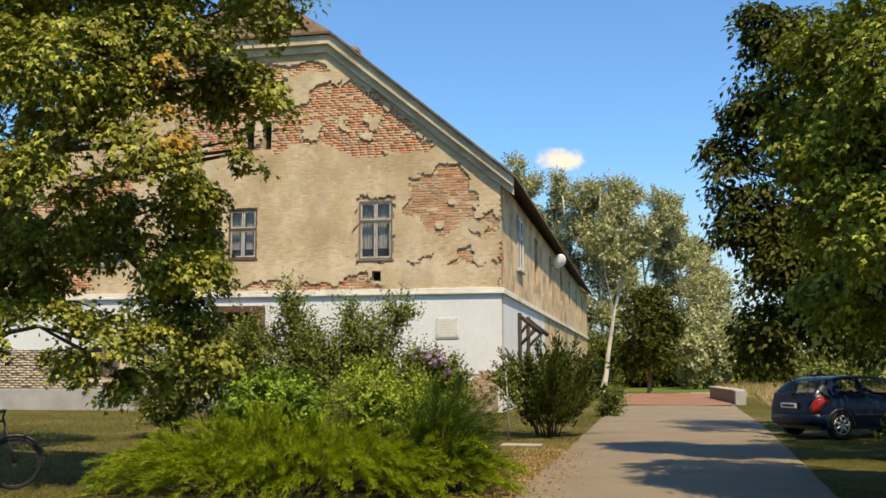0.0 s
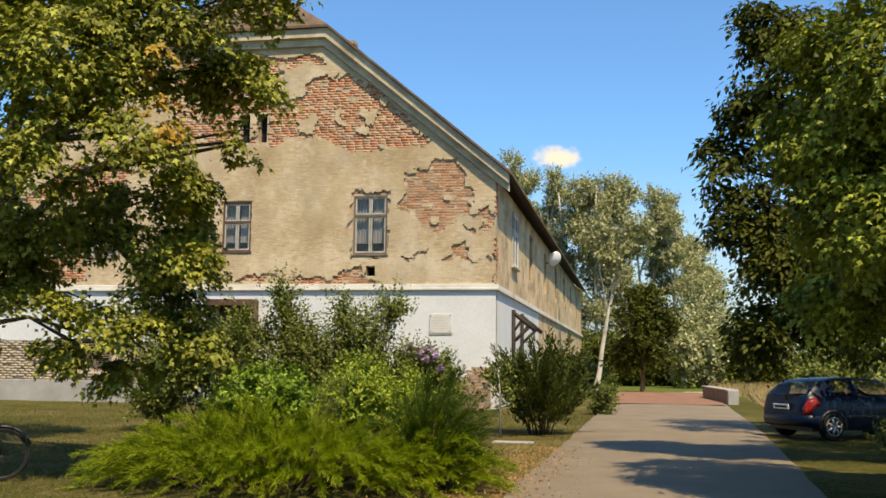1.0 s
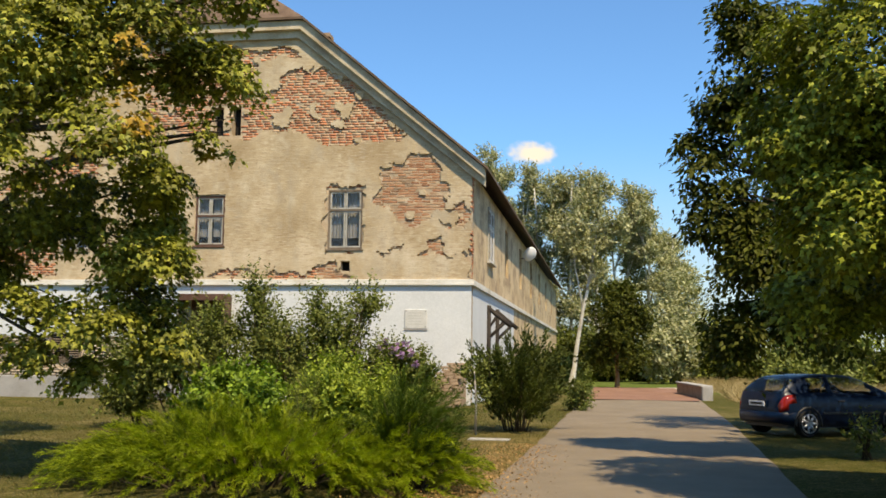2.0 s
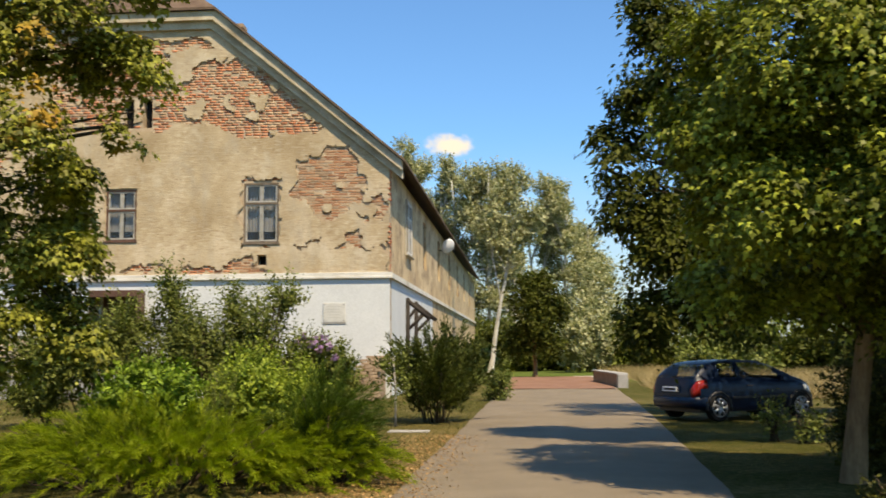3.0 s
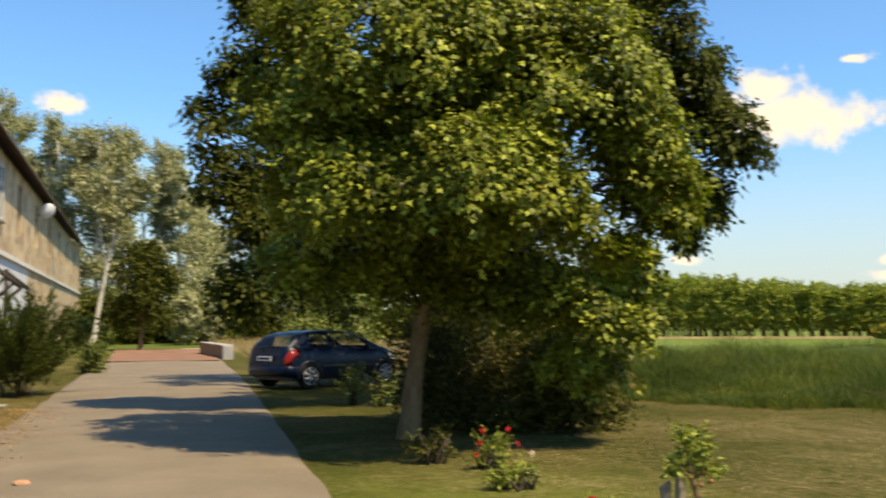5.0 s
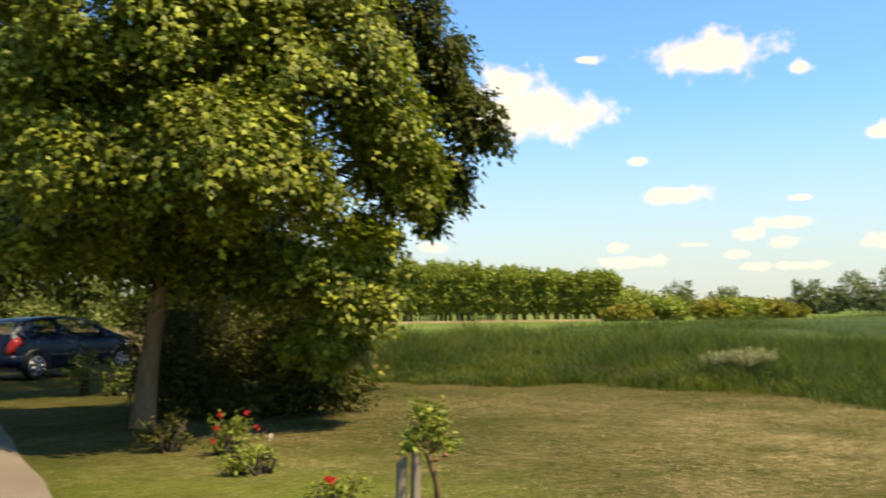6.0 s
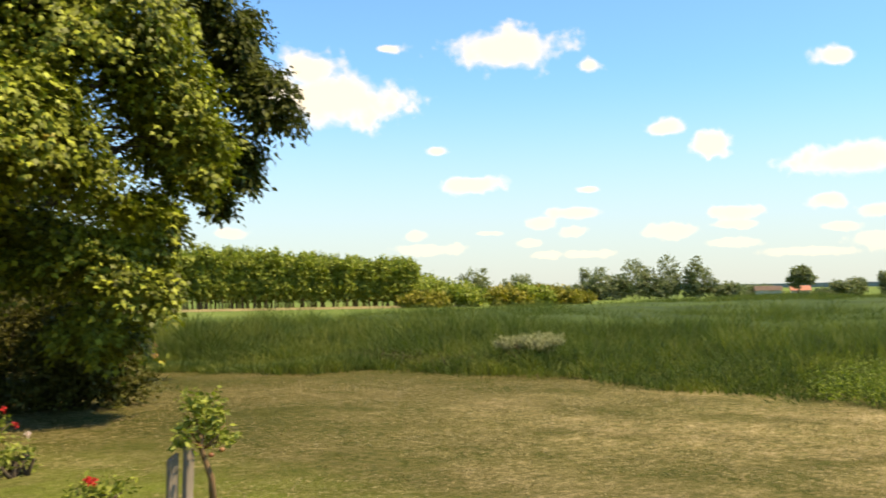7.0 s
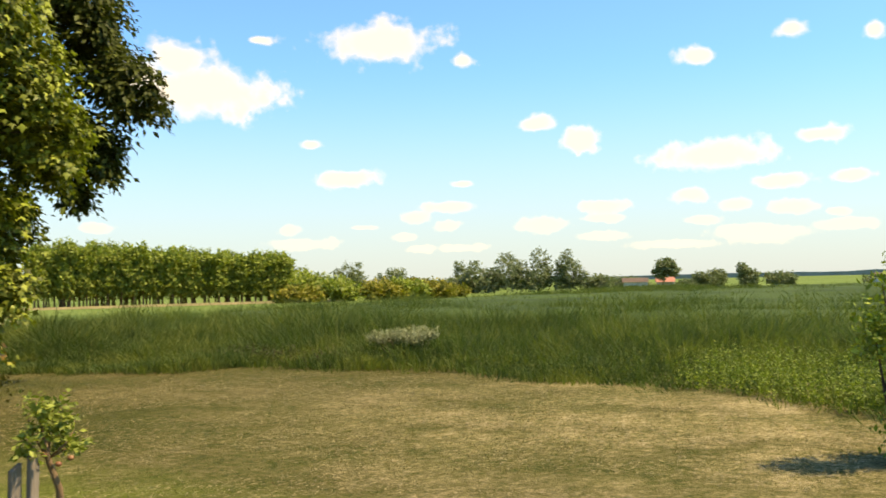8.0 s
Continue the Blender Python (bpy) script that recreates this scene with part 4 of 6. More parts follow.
def window(x0, x1, z0, z1, at, turn, frame_mat, sash_mat, curtain=True, transom=0.66, grille=False):
    """A casement window in its opening; local x across, y inwards."""
    w, h = x1 - x0, z1 - z0
    f = 0.07
    bm = boxes((-w / 2, -w / 2 + f, 0.02, 0.14, 0, h), (w / 2 - f, w / 2, 0.02, 0.14, 0, h), (-w / 2 + f, w / 2 - f, 0.02, 0.14, 0, f), (-w / 2 + f, w / 2 - f, 0.02, 0.14, h - f, h),
               (-w / 2 + f, w / 2 - f, 0.02, 0.14, h * transom - 0.04, h * transom + 0.04))
    win = part("window", bm, frame_mat, house, "weathered casement window with a transom")
    win.matrix_local = pose(*at, 0, 0, turn)
    for sx in (-1, 1):
        for lo, hi in ((f, h * transom - 0.04), (h * transom + 0.04, h - f)):
            a, b = sorted((sx * 0.012, sx * (w / 2 - f)))
            s = 0.055
            part("sash", boxes((a, a + s, 0.045, 0.095, lo, hi), (b - s, b, 0.045, 0.095, lo, hi), (a + s, b - s, 0.045, 0.095, lo, lo + s), (a + s, b - s, 0.045, 0.095, hi - s, hi)), sash_mat, win)
            part("pane", boxes((a + s, b - s, 0.066, 0.072, lo + s, hi - s)), "glass", win)
    part("sill", boxes((-w / 2 - 0.06, w / 2 + 0.06, -0.07, 0.14, -0.06, -0.002), bevel=0.008), frame_mat, win)
    if curtain:
        bm = bmesh.new()
        for sx in (-1, 1):
            prev = None
            for i in range(15):
                x = sx * (0.05 + (w / 2 - f - 0.05) * i / 14)
                y = 0.26 + 0.03 * math.sin(i * 2.1)
                pair = [bm.verts.new((x, y, 0.2 * h)), bm.verts.new((x, y, h - f))]
                if prev:
                    bm.faces.new((*prev, *pair[::-1]))
                prev = pair
        part("curtain", bm, "curtain", win, "thin pale curtain")
    # dark board behind the window in place of an unlit room
    part("dark_room", boxes((-w / 2 - 0.3, w / 2 + 0.3, 0.9, 0.95, -0.3, h + 0.3)), "inside_shade", win)
    return win


# w1: dark brown wood, its colour also draws the shadow line round the sashes
window(*OPEN["w1"], (-9.45 - MIDX, 0.03, 5.55), 0, "old_wood", "white_frame")
window(*OPEN["w2"], (-14.675 - MIDX, 0.03, 5.7), 0, "brown_wood", "white_frame", True, 0.6)
window(*OPEN["w3"], (-20.125 - MIDX, 0.03, 5.55), 0, "grey_wood", "white_frame")
a, b, lo, hi = SIDE[0]
window(a, b, lo, hi, (FX1 - MIDX + 0.1, (a + b) / 2 - FY, lo), 90, "white_frame", "white_paint", True)
for a, b, lo, hi in SIDE[1:7]:
    part("shutter", along_side(boxes((a, (a + b) / 2 - 0.01, 0.12, 0.17, lo, hi), ((a + b) / 2 - 0.01, (a + b) / 2 + 0.01, 0.13, 0.17, lo, hi), ((a + b) / 2 + 0.01, b, 0.12, 0.17, lo, hi))), "old_wood", house, "closed dark board shutter")
# dark boards close the small openings; the shade inside is their colour
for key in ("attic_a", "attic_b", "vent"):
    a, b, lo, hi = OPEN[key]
    hpart("hollow", boxes((a - 0.05, b + 0.05, FY + 0.42, FY + 0.49, lo - 0.05, hi + 0.05)), "inside_shade")

# cellar shutter with slats
a, b, lo, hi = OPEN["cellar"]
sh = part("shutter", boxes((a, a + 0.08, 0.0, 0.06, lo, hi), (b - 0.08, b, 0.0, 0.06, lo, hi), (a + 0.08, b - 0.08, 0.0, 0.06, lo, lo + 0.08), (a + 0.08, b - 0.08, 0.0, 0.06, hi - 0.08, hi), ((a + b) / 2 - 0.05, (a + b) / 2 + 0.05, -0.01, 0.06, lo + 0.08, hi - 0.08)), "old_wood", house, "closed louvred wooden shutter")
sh.matrix_local = pose(-MIDX, 0.03, 0)
slat_me = None
for z in np.arange(lo + 0.12, hi - 0.1, 0.085):
    for s in (0, 1):
        if slat_me is None:
            o = part("slat", boxes((-0.25, 0.25, -0.02, 0.02, -0.006, 0.006)), "old_wood", sh)
            slat_me = o.data
        else:
            o = new("slat", slat_me)
            o.parent = sh
        o.matrix_local = pose(a + 0.34 + s * 0.67, 0.03, z, 55)
# dark board behind the slats, coloured as the shade of the cellar
hpart("hollow", boxes((a, b, FY + 0.12, FY + 0.15, lo, hi)), "inside_shade")

# brown entrance with a small board canopy
a, b, lo, hi = OPEN["door"]
d = part("door", boxes((a, b, 0.1, 0.16, lo, hi)), "brown_wood", house, "dark brown boarded door")
d.matrix_local = pose(-MIDX, 0.03, 0)
bm = boxes((a - 0.15, b + 0.12, -0.75, 0.0, hi + 0.05, hi + 0.11), (a - 0.15, b + 0.12, -0.78, -0.72, hi - 0.12, hi + 0.1), (b + 0.06, b + 0.12, -0.72, 0.0, hi - 1.2, hi + 0.05), (a - 0.15, a - 0.09, -0.72, 0.0, hi - 1.2, hi + 0.05))
part("canopy", bm, "brown_wood", house, "brown boarded porch hood").matrix_local = pose(-MIDX, -0.03, 0)

# hood over the side door: wall post, rafters and braces
for y in (40.15, 43.3):
    for nm, pts, r in (("post", [(0.07, y, 0.0), (0.07, y, 3.78)], 0.1), ("rafter", [(0.0, y, 3.72), (0.95, y, 2.95)], 0.09), ("brace", [(0.05, y, 2.45), (0.72, y, 3.1)], 0.07), ("brace", [(0.05, y, 2.85), (0.4, y, 3.35)], 0.06)):
        bm = tube(bmesh.new(), [(a + FX1 - MIDX, b - FY, c) for a, b, c in pts], [r, r], 4)
        part(nm, bm, "tarred_wood", house)

# plaque on the white wall and the satellite dish
plaque = thing("plaque", (-6.74, FY - 0.03, 3.02), "pale stone memorial plaque with worn writing on the wall", "plaque")
part("slab", boxes((-0.4, 0.4, -0.04, 0.0, -0.34, 0.34), bevel=0.006), "stone", plaque)
part("rim", boxes((-0.42, 0.42, -0.03, 0.0, -0.4, -0.345)), "plinth", plaque)
for i in range(5):
    part("line", boxes((-0.28, 0.28 - 0.08 * (i % 2), -0.044, -0.041, 0.2 - i * 0.1, 0.225 - i * 0.1)), "faint", plaque)
for x in (-0.35, 0.35):
    for z in (-0.28, 0.28):
        part("screw", boxes((x - 0.02, x + 0.02, -0.052, -0.04, z - 0.02, z + 0.02)), "plinth", plaque)

dish = thing("satellite_dish", (FX1, 56.6, 7.45), "white satellite dish on a bracket", "satellite dish")
bm = bmesh.new()
rings = []
for i in range(7):
    r = 0.44 * i / 6
    rings.append([bm.verts.new((r * math.cos(q) * 0.92, r * r * 0.55, r * math.sin(q))) for q in (2 * math.pi * s / 24 for s in range(24))] if i else [bm.verts.new((0, 0, 0))] * 24)
for p, q in zip(rings, rings[1:]):
    for s in range(24):
        vs = [p[s], p[(s + 1) % 24], q[(s + 1) % 24], q[s]]
        bm.faces.new(list(dict.fromkeys(vs))).smooth = True
ex = bmesh.ops.extrude_face_region(bm, geom=bm.faces[:])["geom"]
bmesh.ops.translate(bm, verts=[g for g in ex if isinstance(g, bmesh.types.BMVert)], vec=(0, 0.02, 0))
bmesh.ops.transform(bm, matrix=pose(0.55, -0.1, 0.1, 25, 0, 35) , verts=bm.verts)
part("reflector", bm, "white_paint", dish)
bm = bmesh.new()
tube(bm, [(-0.02, 0, -0.1), (0.3, 0, -0.1), (0.5, 0.0, 0.1)], [0.025] * 3, 6)
part("bracket", bm, "dark_metal", dish)
bm = bmesh.new()
tube(bm, [(0.5, 0.0, -0.25), (0.85, -0.5, -0.1)], [0.012] * 2, 5)
box(bm, 0.8, 0.9, -0.56, -0.46, -0.14, -0.06)
part("feed_arm", bm, "dark_metal", dish)
# ---- trees and shrubs ----


def tree(name, at, top, radius, lobes, label, category, leaf, n, per, size, shape="lobed", bark="bark", seed=1, group="", fork=0.3, split=True, outer=(), sprays=False, **how):
    t = thing(name, (at[0], at[1], field_fall(at[0], at[1])), label, category, group)
    ls = [(l[0] - at[0], l[1] - at[1], *l[2:]) for l in lobes]
    stem, arms = limbs((0, 0, 0), (top[0] - at[0], top[1] - at[1], top[2]), radius, ls, seed, fork=fork)
    part("trunk", stem if split else joined(stem, arms), bark, t)
    for a in arms if split else ():
        part("branch", a, "twig" if bark == "bark" else bark, t)
    ls += [(l[0] - at[0], l[1] - at[1], *l[2:]) for l in outer]
    (spray_crown if sprays else foliage)("crown", ls, n, per, size, shape, leaf, seed, t, **how)
    return t


MAPLE_L = [(-7.9, 12.1, 7.4, 2.0, 1.8, 0.96), (-6.1, 12.7, 7.4, 1.78, 1.6, 0.65), (-5.0, 12.8, 6.7, 0.64, 0.58, 0.32), (-7.5, 11.6, 5.6, 1.43, 1.29, 0.83), (-6.3, 12.4, 5.9, 1.18, 1.06, 0.79), (-5.4, 12.7, 5.4, 0.75, 0.67, 0.47), (-5.3, 12.8, 4.6, 0.39, 0.35, 0.28), (-7.7, 11.5, 4.3, 1.11, 1.0, 0.59), (-6.4, 11.9, 4.6, 0.98, 0.88, 0.53), (-6.1, 12.8, 4.0, 0.48, 0.43, 0.4), (-8.3, 12.9, 3.5, 1.15, 1.04, 0.41), (-6.1, 12.7, 3.0, 0.7, 0.63, 0.35), (-7.8, 11.7, 2.3, 0.96, 0.87, 0.3), (-6.9, 12.4, 2.1, 0.77, 0.69, 0.35), (-5.9, 13.0, 2.0, 0.51, 0.46, 0.47), (-6.9, 12.9, 1.4, 0.48, 0.43, 0.25)]
# first two outer lobes are unseen foliage, added left and behind for shading
tree("maple", (-12.1, 16.4), (-10.2, 15.2, 8.0), 0.27, MAPLE_L, "leafy maple turning yellow at some branch ends", "tree", "maple_yellow", 3300, 52, 0.092, seed=3, gaps=-0.2, outer=[(-11.7, 15.4, 8.9, 2.8, 2.8, 2.6), (-12.8, 15.2, 5.6, 1.6, 1.6, 1.3), (-7.6, 13.2, 3.7, 1.25, 1.12, 0.54), (-8.7, 12.9, 3.0, 0.99, 0.89, 0.45), (-6.4, 13.5, 3.6, 0.46, 0.41, 0.46), (-6.8, 13.6, 2.5, 0.75, 0.67, 0.42), (-8.0, 11.7, 2.0, 0.67, 0.6, 0.26), (-7.6, 12.3, 1.7, 0.46, 0.41, 0.23)], sprays=True)
MAPLE_R = [(4.2, 11.9, 7.7, 1.85, 1.67, 1.19), (3.7, 11.6, 5.0, 2.12, 1.91, 1.27), (2.3, 11.8, 4.4, 0.84, 0.76, 0.77), (5.2, 10.8, 4.6, 1.41, 1.27, 1.08), (6.2, 10.7, 3.8, 0.81, 0.73, 0.67), (6.6, 10.5, 3.2, 0.4, 0.36, 0.3), (2.7, 11.4, 3.3, 1.09, 0.98, 0.68), (4.1, 10.6, 3.3, 1.35, 1.22, 0.77), (5.6, 10.6, 2.7, 0.66, 0.59, 0.52), (2.5, 12.8, 2.4, 0.72, 0.64, 0.38), (3.7, 12.8, 2.5, 0.99, 0.89, 0.42), (4.9, 12.2, 2.2, 1.03, 0.93, 0.55), (5.6, 11.2, 1.9, 0.68, 0.62, 0.41), (6.2, 10.9, 1.6, 0.4, 0.36, 0.2), (5.0, 13.3, 4.0, 1.3, 1.17, 1.22)]
tree("maple", (3.95, 13.0), (4.75, 12.5, 6.8), 0.135, MAPLE_R, "round maple with pale trunk foot beside the drive", "tree", "maple", 3500, 54, 0.09, seed=8, gaps=-0.24, outer=[(7.0, 11.6, 3.4, 0.68, 0.61, 0.58), (6.5, 11.7, 2.3, 0.49, 0.44, 0.49), (6.5, 11.3, 1.6, 0.37, 0.34, 0.27), (6.0, 11.7, 1.1, 0.61, 0.55, 0.31)], sprays=True)
BACK = [(2.2, 16.9, 7.3, 0.5, 0.45, 0.5), (2.8, 17.0, 6.6, 1.11, 1.0, 1.11), (2.1, 17.0, 5.8, 0.65, 0.58, 0.55), (1.6, 17.1, 5.1, 0.6, 0.54, 0.5), (1.9, 17.2, 4.2, 0.75, 0.67, 0.6), (2.5, 17.1, 3.4, 0.9, 0.81, 0.5), (2.1, 17.3, 2.2, 0.6, 0.54, 0.55), (3.0, 17.6, 2.6, 0.72, 0.65, 0.62), (3.6, 17.9, 3.8, 1.27, 1.14, 1.37), (7.2, 17.0, 7.5, 2.74, 2.47, 2.01), (8.9, 14.9, 6.8, 0.85, 0.76, 1.1), (9.5, 14.5, 5.8, 0.44, 0.4, 0.44), (9.9, 14.2, 4.8, 0.59, 0.53, 0.49), (9.6, 14.5, 3.9, 0.54, 0.49, 0.54), (9.3, 14.7, 3.3, 0.29, 0.26, 0.29), (8.5, 15.5, 2.7, 0.6, 0.54, 0.6)]
tree("dark_tree", (6.8, 18.5), (7.0, 18.3, 8.0), 0.22, BACK, "dense dark green deciduous tree behind the maple", "tree", "dark_leaf", 2200, 42, 0.12, "oval", seed=12, sprays=True, pad=0.36, gaps=-0.3, outer=[(7.9, 16.4, 1.6, 1.13, 1.02, 0.62), (10.1, 14.6, 5.0, 0.73, 0.65, 0.63), (9.8, 15.3, 6.0, 0.79, 0.71, 0.89), (10.4, 14.4, 4.6, 0.44, 0.39, 0.41), (9.8, 14.9, 3.7, 0.48, 0.44, 0.44), (9.6, 15.2, 3.1, 0.27, 0.24, 0.23)])
BACK2 = [(7.0, 25.0, 6.5, 2.8, 2.6, 2.8), (9.8, 24.0, 5.2, 2.4, 2.2, 2.2), (5.2, 26.0, 5.0, 2.0, 2.0, 1.7), (4.4, 25.6, 6.6, 1.5, 1.6, 1.5), (8.0, 24.5, 3.4, 2.4, 2.0, 1.1), (5.4, 25.5, 3.4, 1.6, 1.4, 0.9), (10.5, 23.5, 3.2, 1.6, 1.6, 1.2), (5.0, 22.6, 3.0, 1.5, 1.3, 0.8), (7.2, 22.4, 2.8, 1.8, 1.3, 0.8), (3.6, 26.6, 3.4, 1.2, 1.2, 0.9), (6.2, 27.6, 2.6, 2.0, 1.3, 0.8), (9.4, 26.4, 2.3, 1.8, 1.3, 0.9), (3.6, 24.0, 4.6, 1.4, 1.4, 1.3), (11.6, 26, 2.4, 1.6, 1.4, 1.2)]
tree("dark_tree", (8.2, 25.2), (8.0, 25.0, 8.0), 0.22, BACK2, "broad dark deciduous tree shading the parked car", "tree", "dark_leaf", 1500, 42, 0.15, "oval", seed=13, sprays=True, pad=0.45)


def shrub(name, lobes, label, leaf, n, per, size, shape="oval", seed=1, base=None, group="", category="shrub", **how):
    b = base or lobes[0][:2]
    t = thing(name, (b[0], b[1], field_fall(b[0], b[1])), label, category, group)
    ls = [(l[0] - b[0], l[1] - b[1], *l[2:]) for l in lobes]
    bm = bmesh.new()
    rng = random.Random(seed)
    for l in ls:
        for _ in range(7):
            tip = Vector(l[:3]) + Vector((rng.uniform(-.7, .7) * l[3], rng.uniform(-.7, .7) * l[4], rng.uniform(0, .8) * l[5]))
            foot = Vector((l[0] * 0.7 + rng.uniform(-.1, .1), l[1] * 0.7 + rng.uniform(-.1, .1), -0.03))
            tube(bm, [foot, foot.lerp(tip, 0.5) + Vector((rng.uniform(-.1, .1), rng.uniform(-.1, .1), 0.05)), tip], [0.022, 0.014, 0.004], 5)
    tagged(part("wood", bm, "twig", t), kind="stuff")
    foliage("leaves", ls, n, per, size, shape, leaf, seed, t, **how)
    return t


def blossoms(owner, name, spots, radius, material, label, seed=1):
    """Flowers as small cups of petals on a plant."""
    rng = np.random.default_rng(seed)
    o = owner.matrix_world.translation
    for x, y, z in spots:
        n = 14
        q = rng.normal(size=(n, 3)) + np.array([0, 0, 0.4])
        q /= np.linalg.norm(q, axis=1, keepdims=True)
        v, tr = leaf_arrays(q * radius * 0.3, q + rng.normal(size=(n, 3)) * 0.5, np.full(n, radius), "clump", rng)
        raw_mesh(name, v + np.array([x - o.x, y - o.y, z]), tr, material, owner, label)


def feathery(name, at, reach, label, material, n, length, seed, rise=(0.35, 0.9), slant=(0.0, 0.0), size=0.05, twigs=30, needles=9, shape="needle", side=0.26, nod=0.3, high=0.25, category="shrub"):
    """A shrub of arching plumes that fan out from a spread of low stems; reach is its half width and depth."""
    rng = random.Random(seed)
    t = thing(name, (at[0], at[1], 0), label, category)
    stems, bm = [], bmesh.new()
    for _ in range(n):
        q, a = math.sqrt(rng.random()), rng.uniform(0, 2 * math.pi)
        x, y = q * math.cos(a), q * math.sin(a)
        way = Vector((x * 0.95 + slant[0] + rng.uniform(-.3, .3), y * 0.95 + slant[1] + rng.uniform(-.3, .3), rng.uniform(*rise) + 0.7 * (1 - q)))
        foot = Vector((x * reach[0] * 0.85, y * reach[1] * 0.85, high * (0.15 + rng.random()) * (1.2 - q * 0.5)))
        stems.append((tuple(foot), tuple(way)))
        way.normalize()
        if len(stems) % 9 == 0:
            tube(bm, [(foot.x * 0.6, foot.y * 0.6, -0.04), foot * 0.8, foot + way * length * 0.4], [0.02, 0.016, 0.006], 5)
    tagged(part("wood", bm, "twig", t), kind="stuff")
    plumes("leaves", stems, length, twigs, needles, size, shape, material, seed, t, side, nod)
    return t


feathery("juniper", (-4.7, 12.35), (2.1, 0.95), "wide spreading juniper with bright feathery tips", "juniper", 560, 0.82, 4, (0.15, 0.75), (-0.1, -0.25), size=0.058, twigs=40, needles=12, side=0.2, nod=0.42, high=0.52)
feathery("juniper", (-2.6, 12.7), (0.8, 0.6), "low spreading juniper arm beside the drive", "juniper", 150, 0.7, 14, (0.15, 0.6), (0.35, -0.2), size=0.058, twigs=38, needles=12, side=0.2, nod=0.38, high=0.45)
feathery("conifer", (-2.55, 12.9), (0.4, 0.35), "dark green upright conifer with feathery tips", "yew", 190, 0.85, 5, (0.6, 1.25), (0.4, -0.05), size=0.055, twigs=36, needles=9, high=0.85, side=0.22, nod=0.3)
feathery("dwarf_spruce", (-4.0, 13.1), (0.16, 0.16), "small grey-green pointed conifer among the shrubs", "shrub_leaf", 50, 0.5, 15, (1.2, 2.4), (0.0, 0.0), size=0.035, twigs=22, high=1.0, side=0.2, nod=0.1)
shrub("deutzia", [(-4.0, 14.1, 1.05, 0.6, 0.5, 0.62), (-3.2, 14.0, 0.9, 0.5, 0.5, 0.5), (-3.6, 13.6, 0.8, 0.65, 0.4, 0.55)], "leafy yellow-green garden shrub with small leaves", "lime_leaf", 1500, 15, 0.06, "oval", 6, length=0.42, rise=0.7, shell=0.3)
shrub("forsythia", [(-5.3, 13.8, 0.95, 0.6, 0.5, 0.55), (-4.75, 13.4, 0.92, 0.5, 0.4, 0.55), (-5.9, 14.1, 0.8, 0.5, 0.5, 0.5)], "fresh green leafy shrub above the juniper", "fresh_leaf", 800, 14, 0.085, "oval", 26, length=0.45, rise=0.5, shell=0.3)
shrub("lilac", [(-7.3, 21.2, 1.9, 0.6, 0.6, 1.2), (-5.6, 21.2, 1.9, 0.65, 0.7, 1.25), (-6.4, 20.8, 1.4, 1.2, 0.8, 1.1), (-4.8, 21.0, 1.2, 0.6, 0.6, 1.0), (-7.6, 21.1, 2.9, 0.3, 0.3, 0.5), (-5.1, 21.1, 2.8, 0.35, 0.3, 0.35), (-6.2, 21.1, 2.6, 0.3, 0.3, 0.4)], "tall loose shrub with small grey-green leaves", "shrub_leaf", 2100, 17, 0.085, "oval", 7, length=0.85, rise=0.9, shell=0.3, lump_size=0.34)
shrub("lilac", [(-9.6, 21.4, 1.5, 1.2, 0.8, 1.25), (-8.4, 21.2, 1.6, 0.9, 0.7, 1.25), (-10.8, 21.6, 1.2, 0.9, 0.8, 1.0)], "broad dull green shrub by the wall", "shrub_leaf", 1700, 16, 0.085, "oval", 17, length=0.7, rise=0.8, shell=0.3)
hib = shrub("hibiscus", [(-4.55, 21.4, 1.1, 0.7, 0.6, 1.0), (-4.1, 21.4, 0.95, 0.45, 0.5, 0.8)], "shrub with pale purple flowers", "shrub_leaf", 700, 16, 0.085, "oval", 18, length=0.5, rise=0.7, shell=0.3)
blossoms(hib, "flower", [(-4.62, 20.85, 1.95), (-4.38, 20.8, 1.86), (-4.2, 20.85, 1.92), (-4.1, 20.8, 1.74), (-4.5, 20.8, 1.78), (-3.98, 20.85, 1.5), (-4.75, 20.9, 1.82), (-4.3, 20.8, 1.68)], 0.09, "mauve", "pale purple flower", 2)
feathery("mock_orange", (-2.05, 23.2), (0.6, 0.5), "dense upright green shrub with long leafy shoots beside the drive", "weigela_leaf", 170, 1.95, 9, (1.0, 2.8), (0.05, -0.1), size=0.085, twigs=22, needles=6, shape="oval", side=0.16, nod=0.25, high=0.75)
shrub("hedge", [(5.4, 13.9, 0.85, 1.0, 0.8, 0.85), (6.2, 13.2, 0.72, 0.75, 0.7, 0.75), (6.75, 13.0, 0.65, 0.5, 0.5, 0.65), (4.7, 14.6, 0.9, 0.8, 0.8, 0.95), (5.6, 15.2, 1.2, 1.3, 0.8, 1.0), (5.6, 13.5, 0.3, 1.2, 0.6, 0.35), (6.4, 13.0, 0.3, 0.7, 0.5, 0.35)], "dark unclipped hedge under the maple", "hedge_leaf", 2600, 15, 0.065, "oval", 10, length=0.4, rise=0.1, shell=0.35)
shrub("low_shrub", [(-0.95, 33.0, 0.45, 0.6, 0.6, 0.5)], "low rounded shrub at the edge of the drive", "shrub_leaf", 260, 14, 0.08, "oval", 19, length=0.4, rise=0.4, shell=0.3)

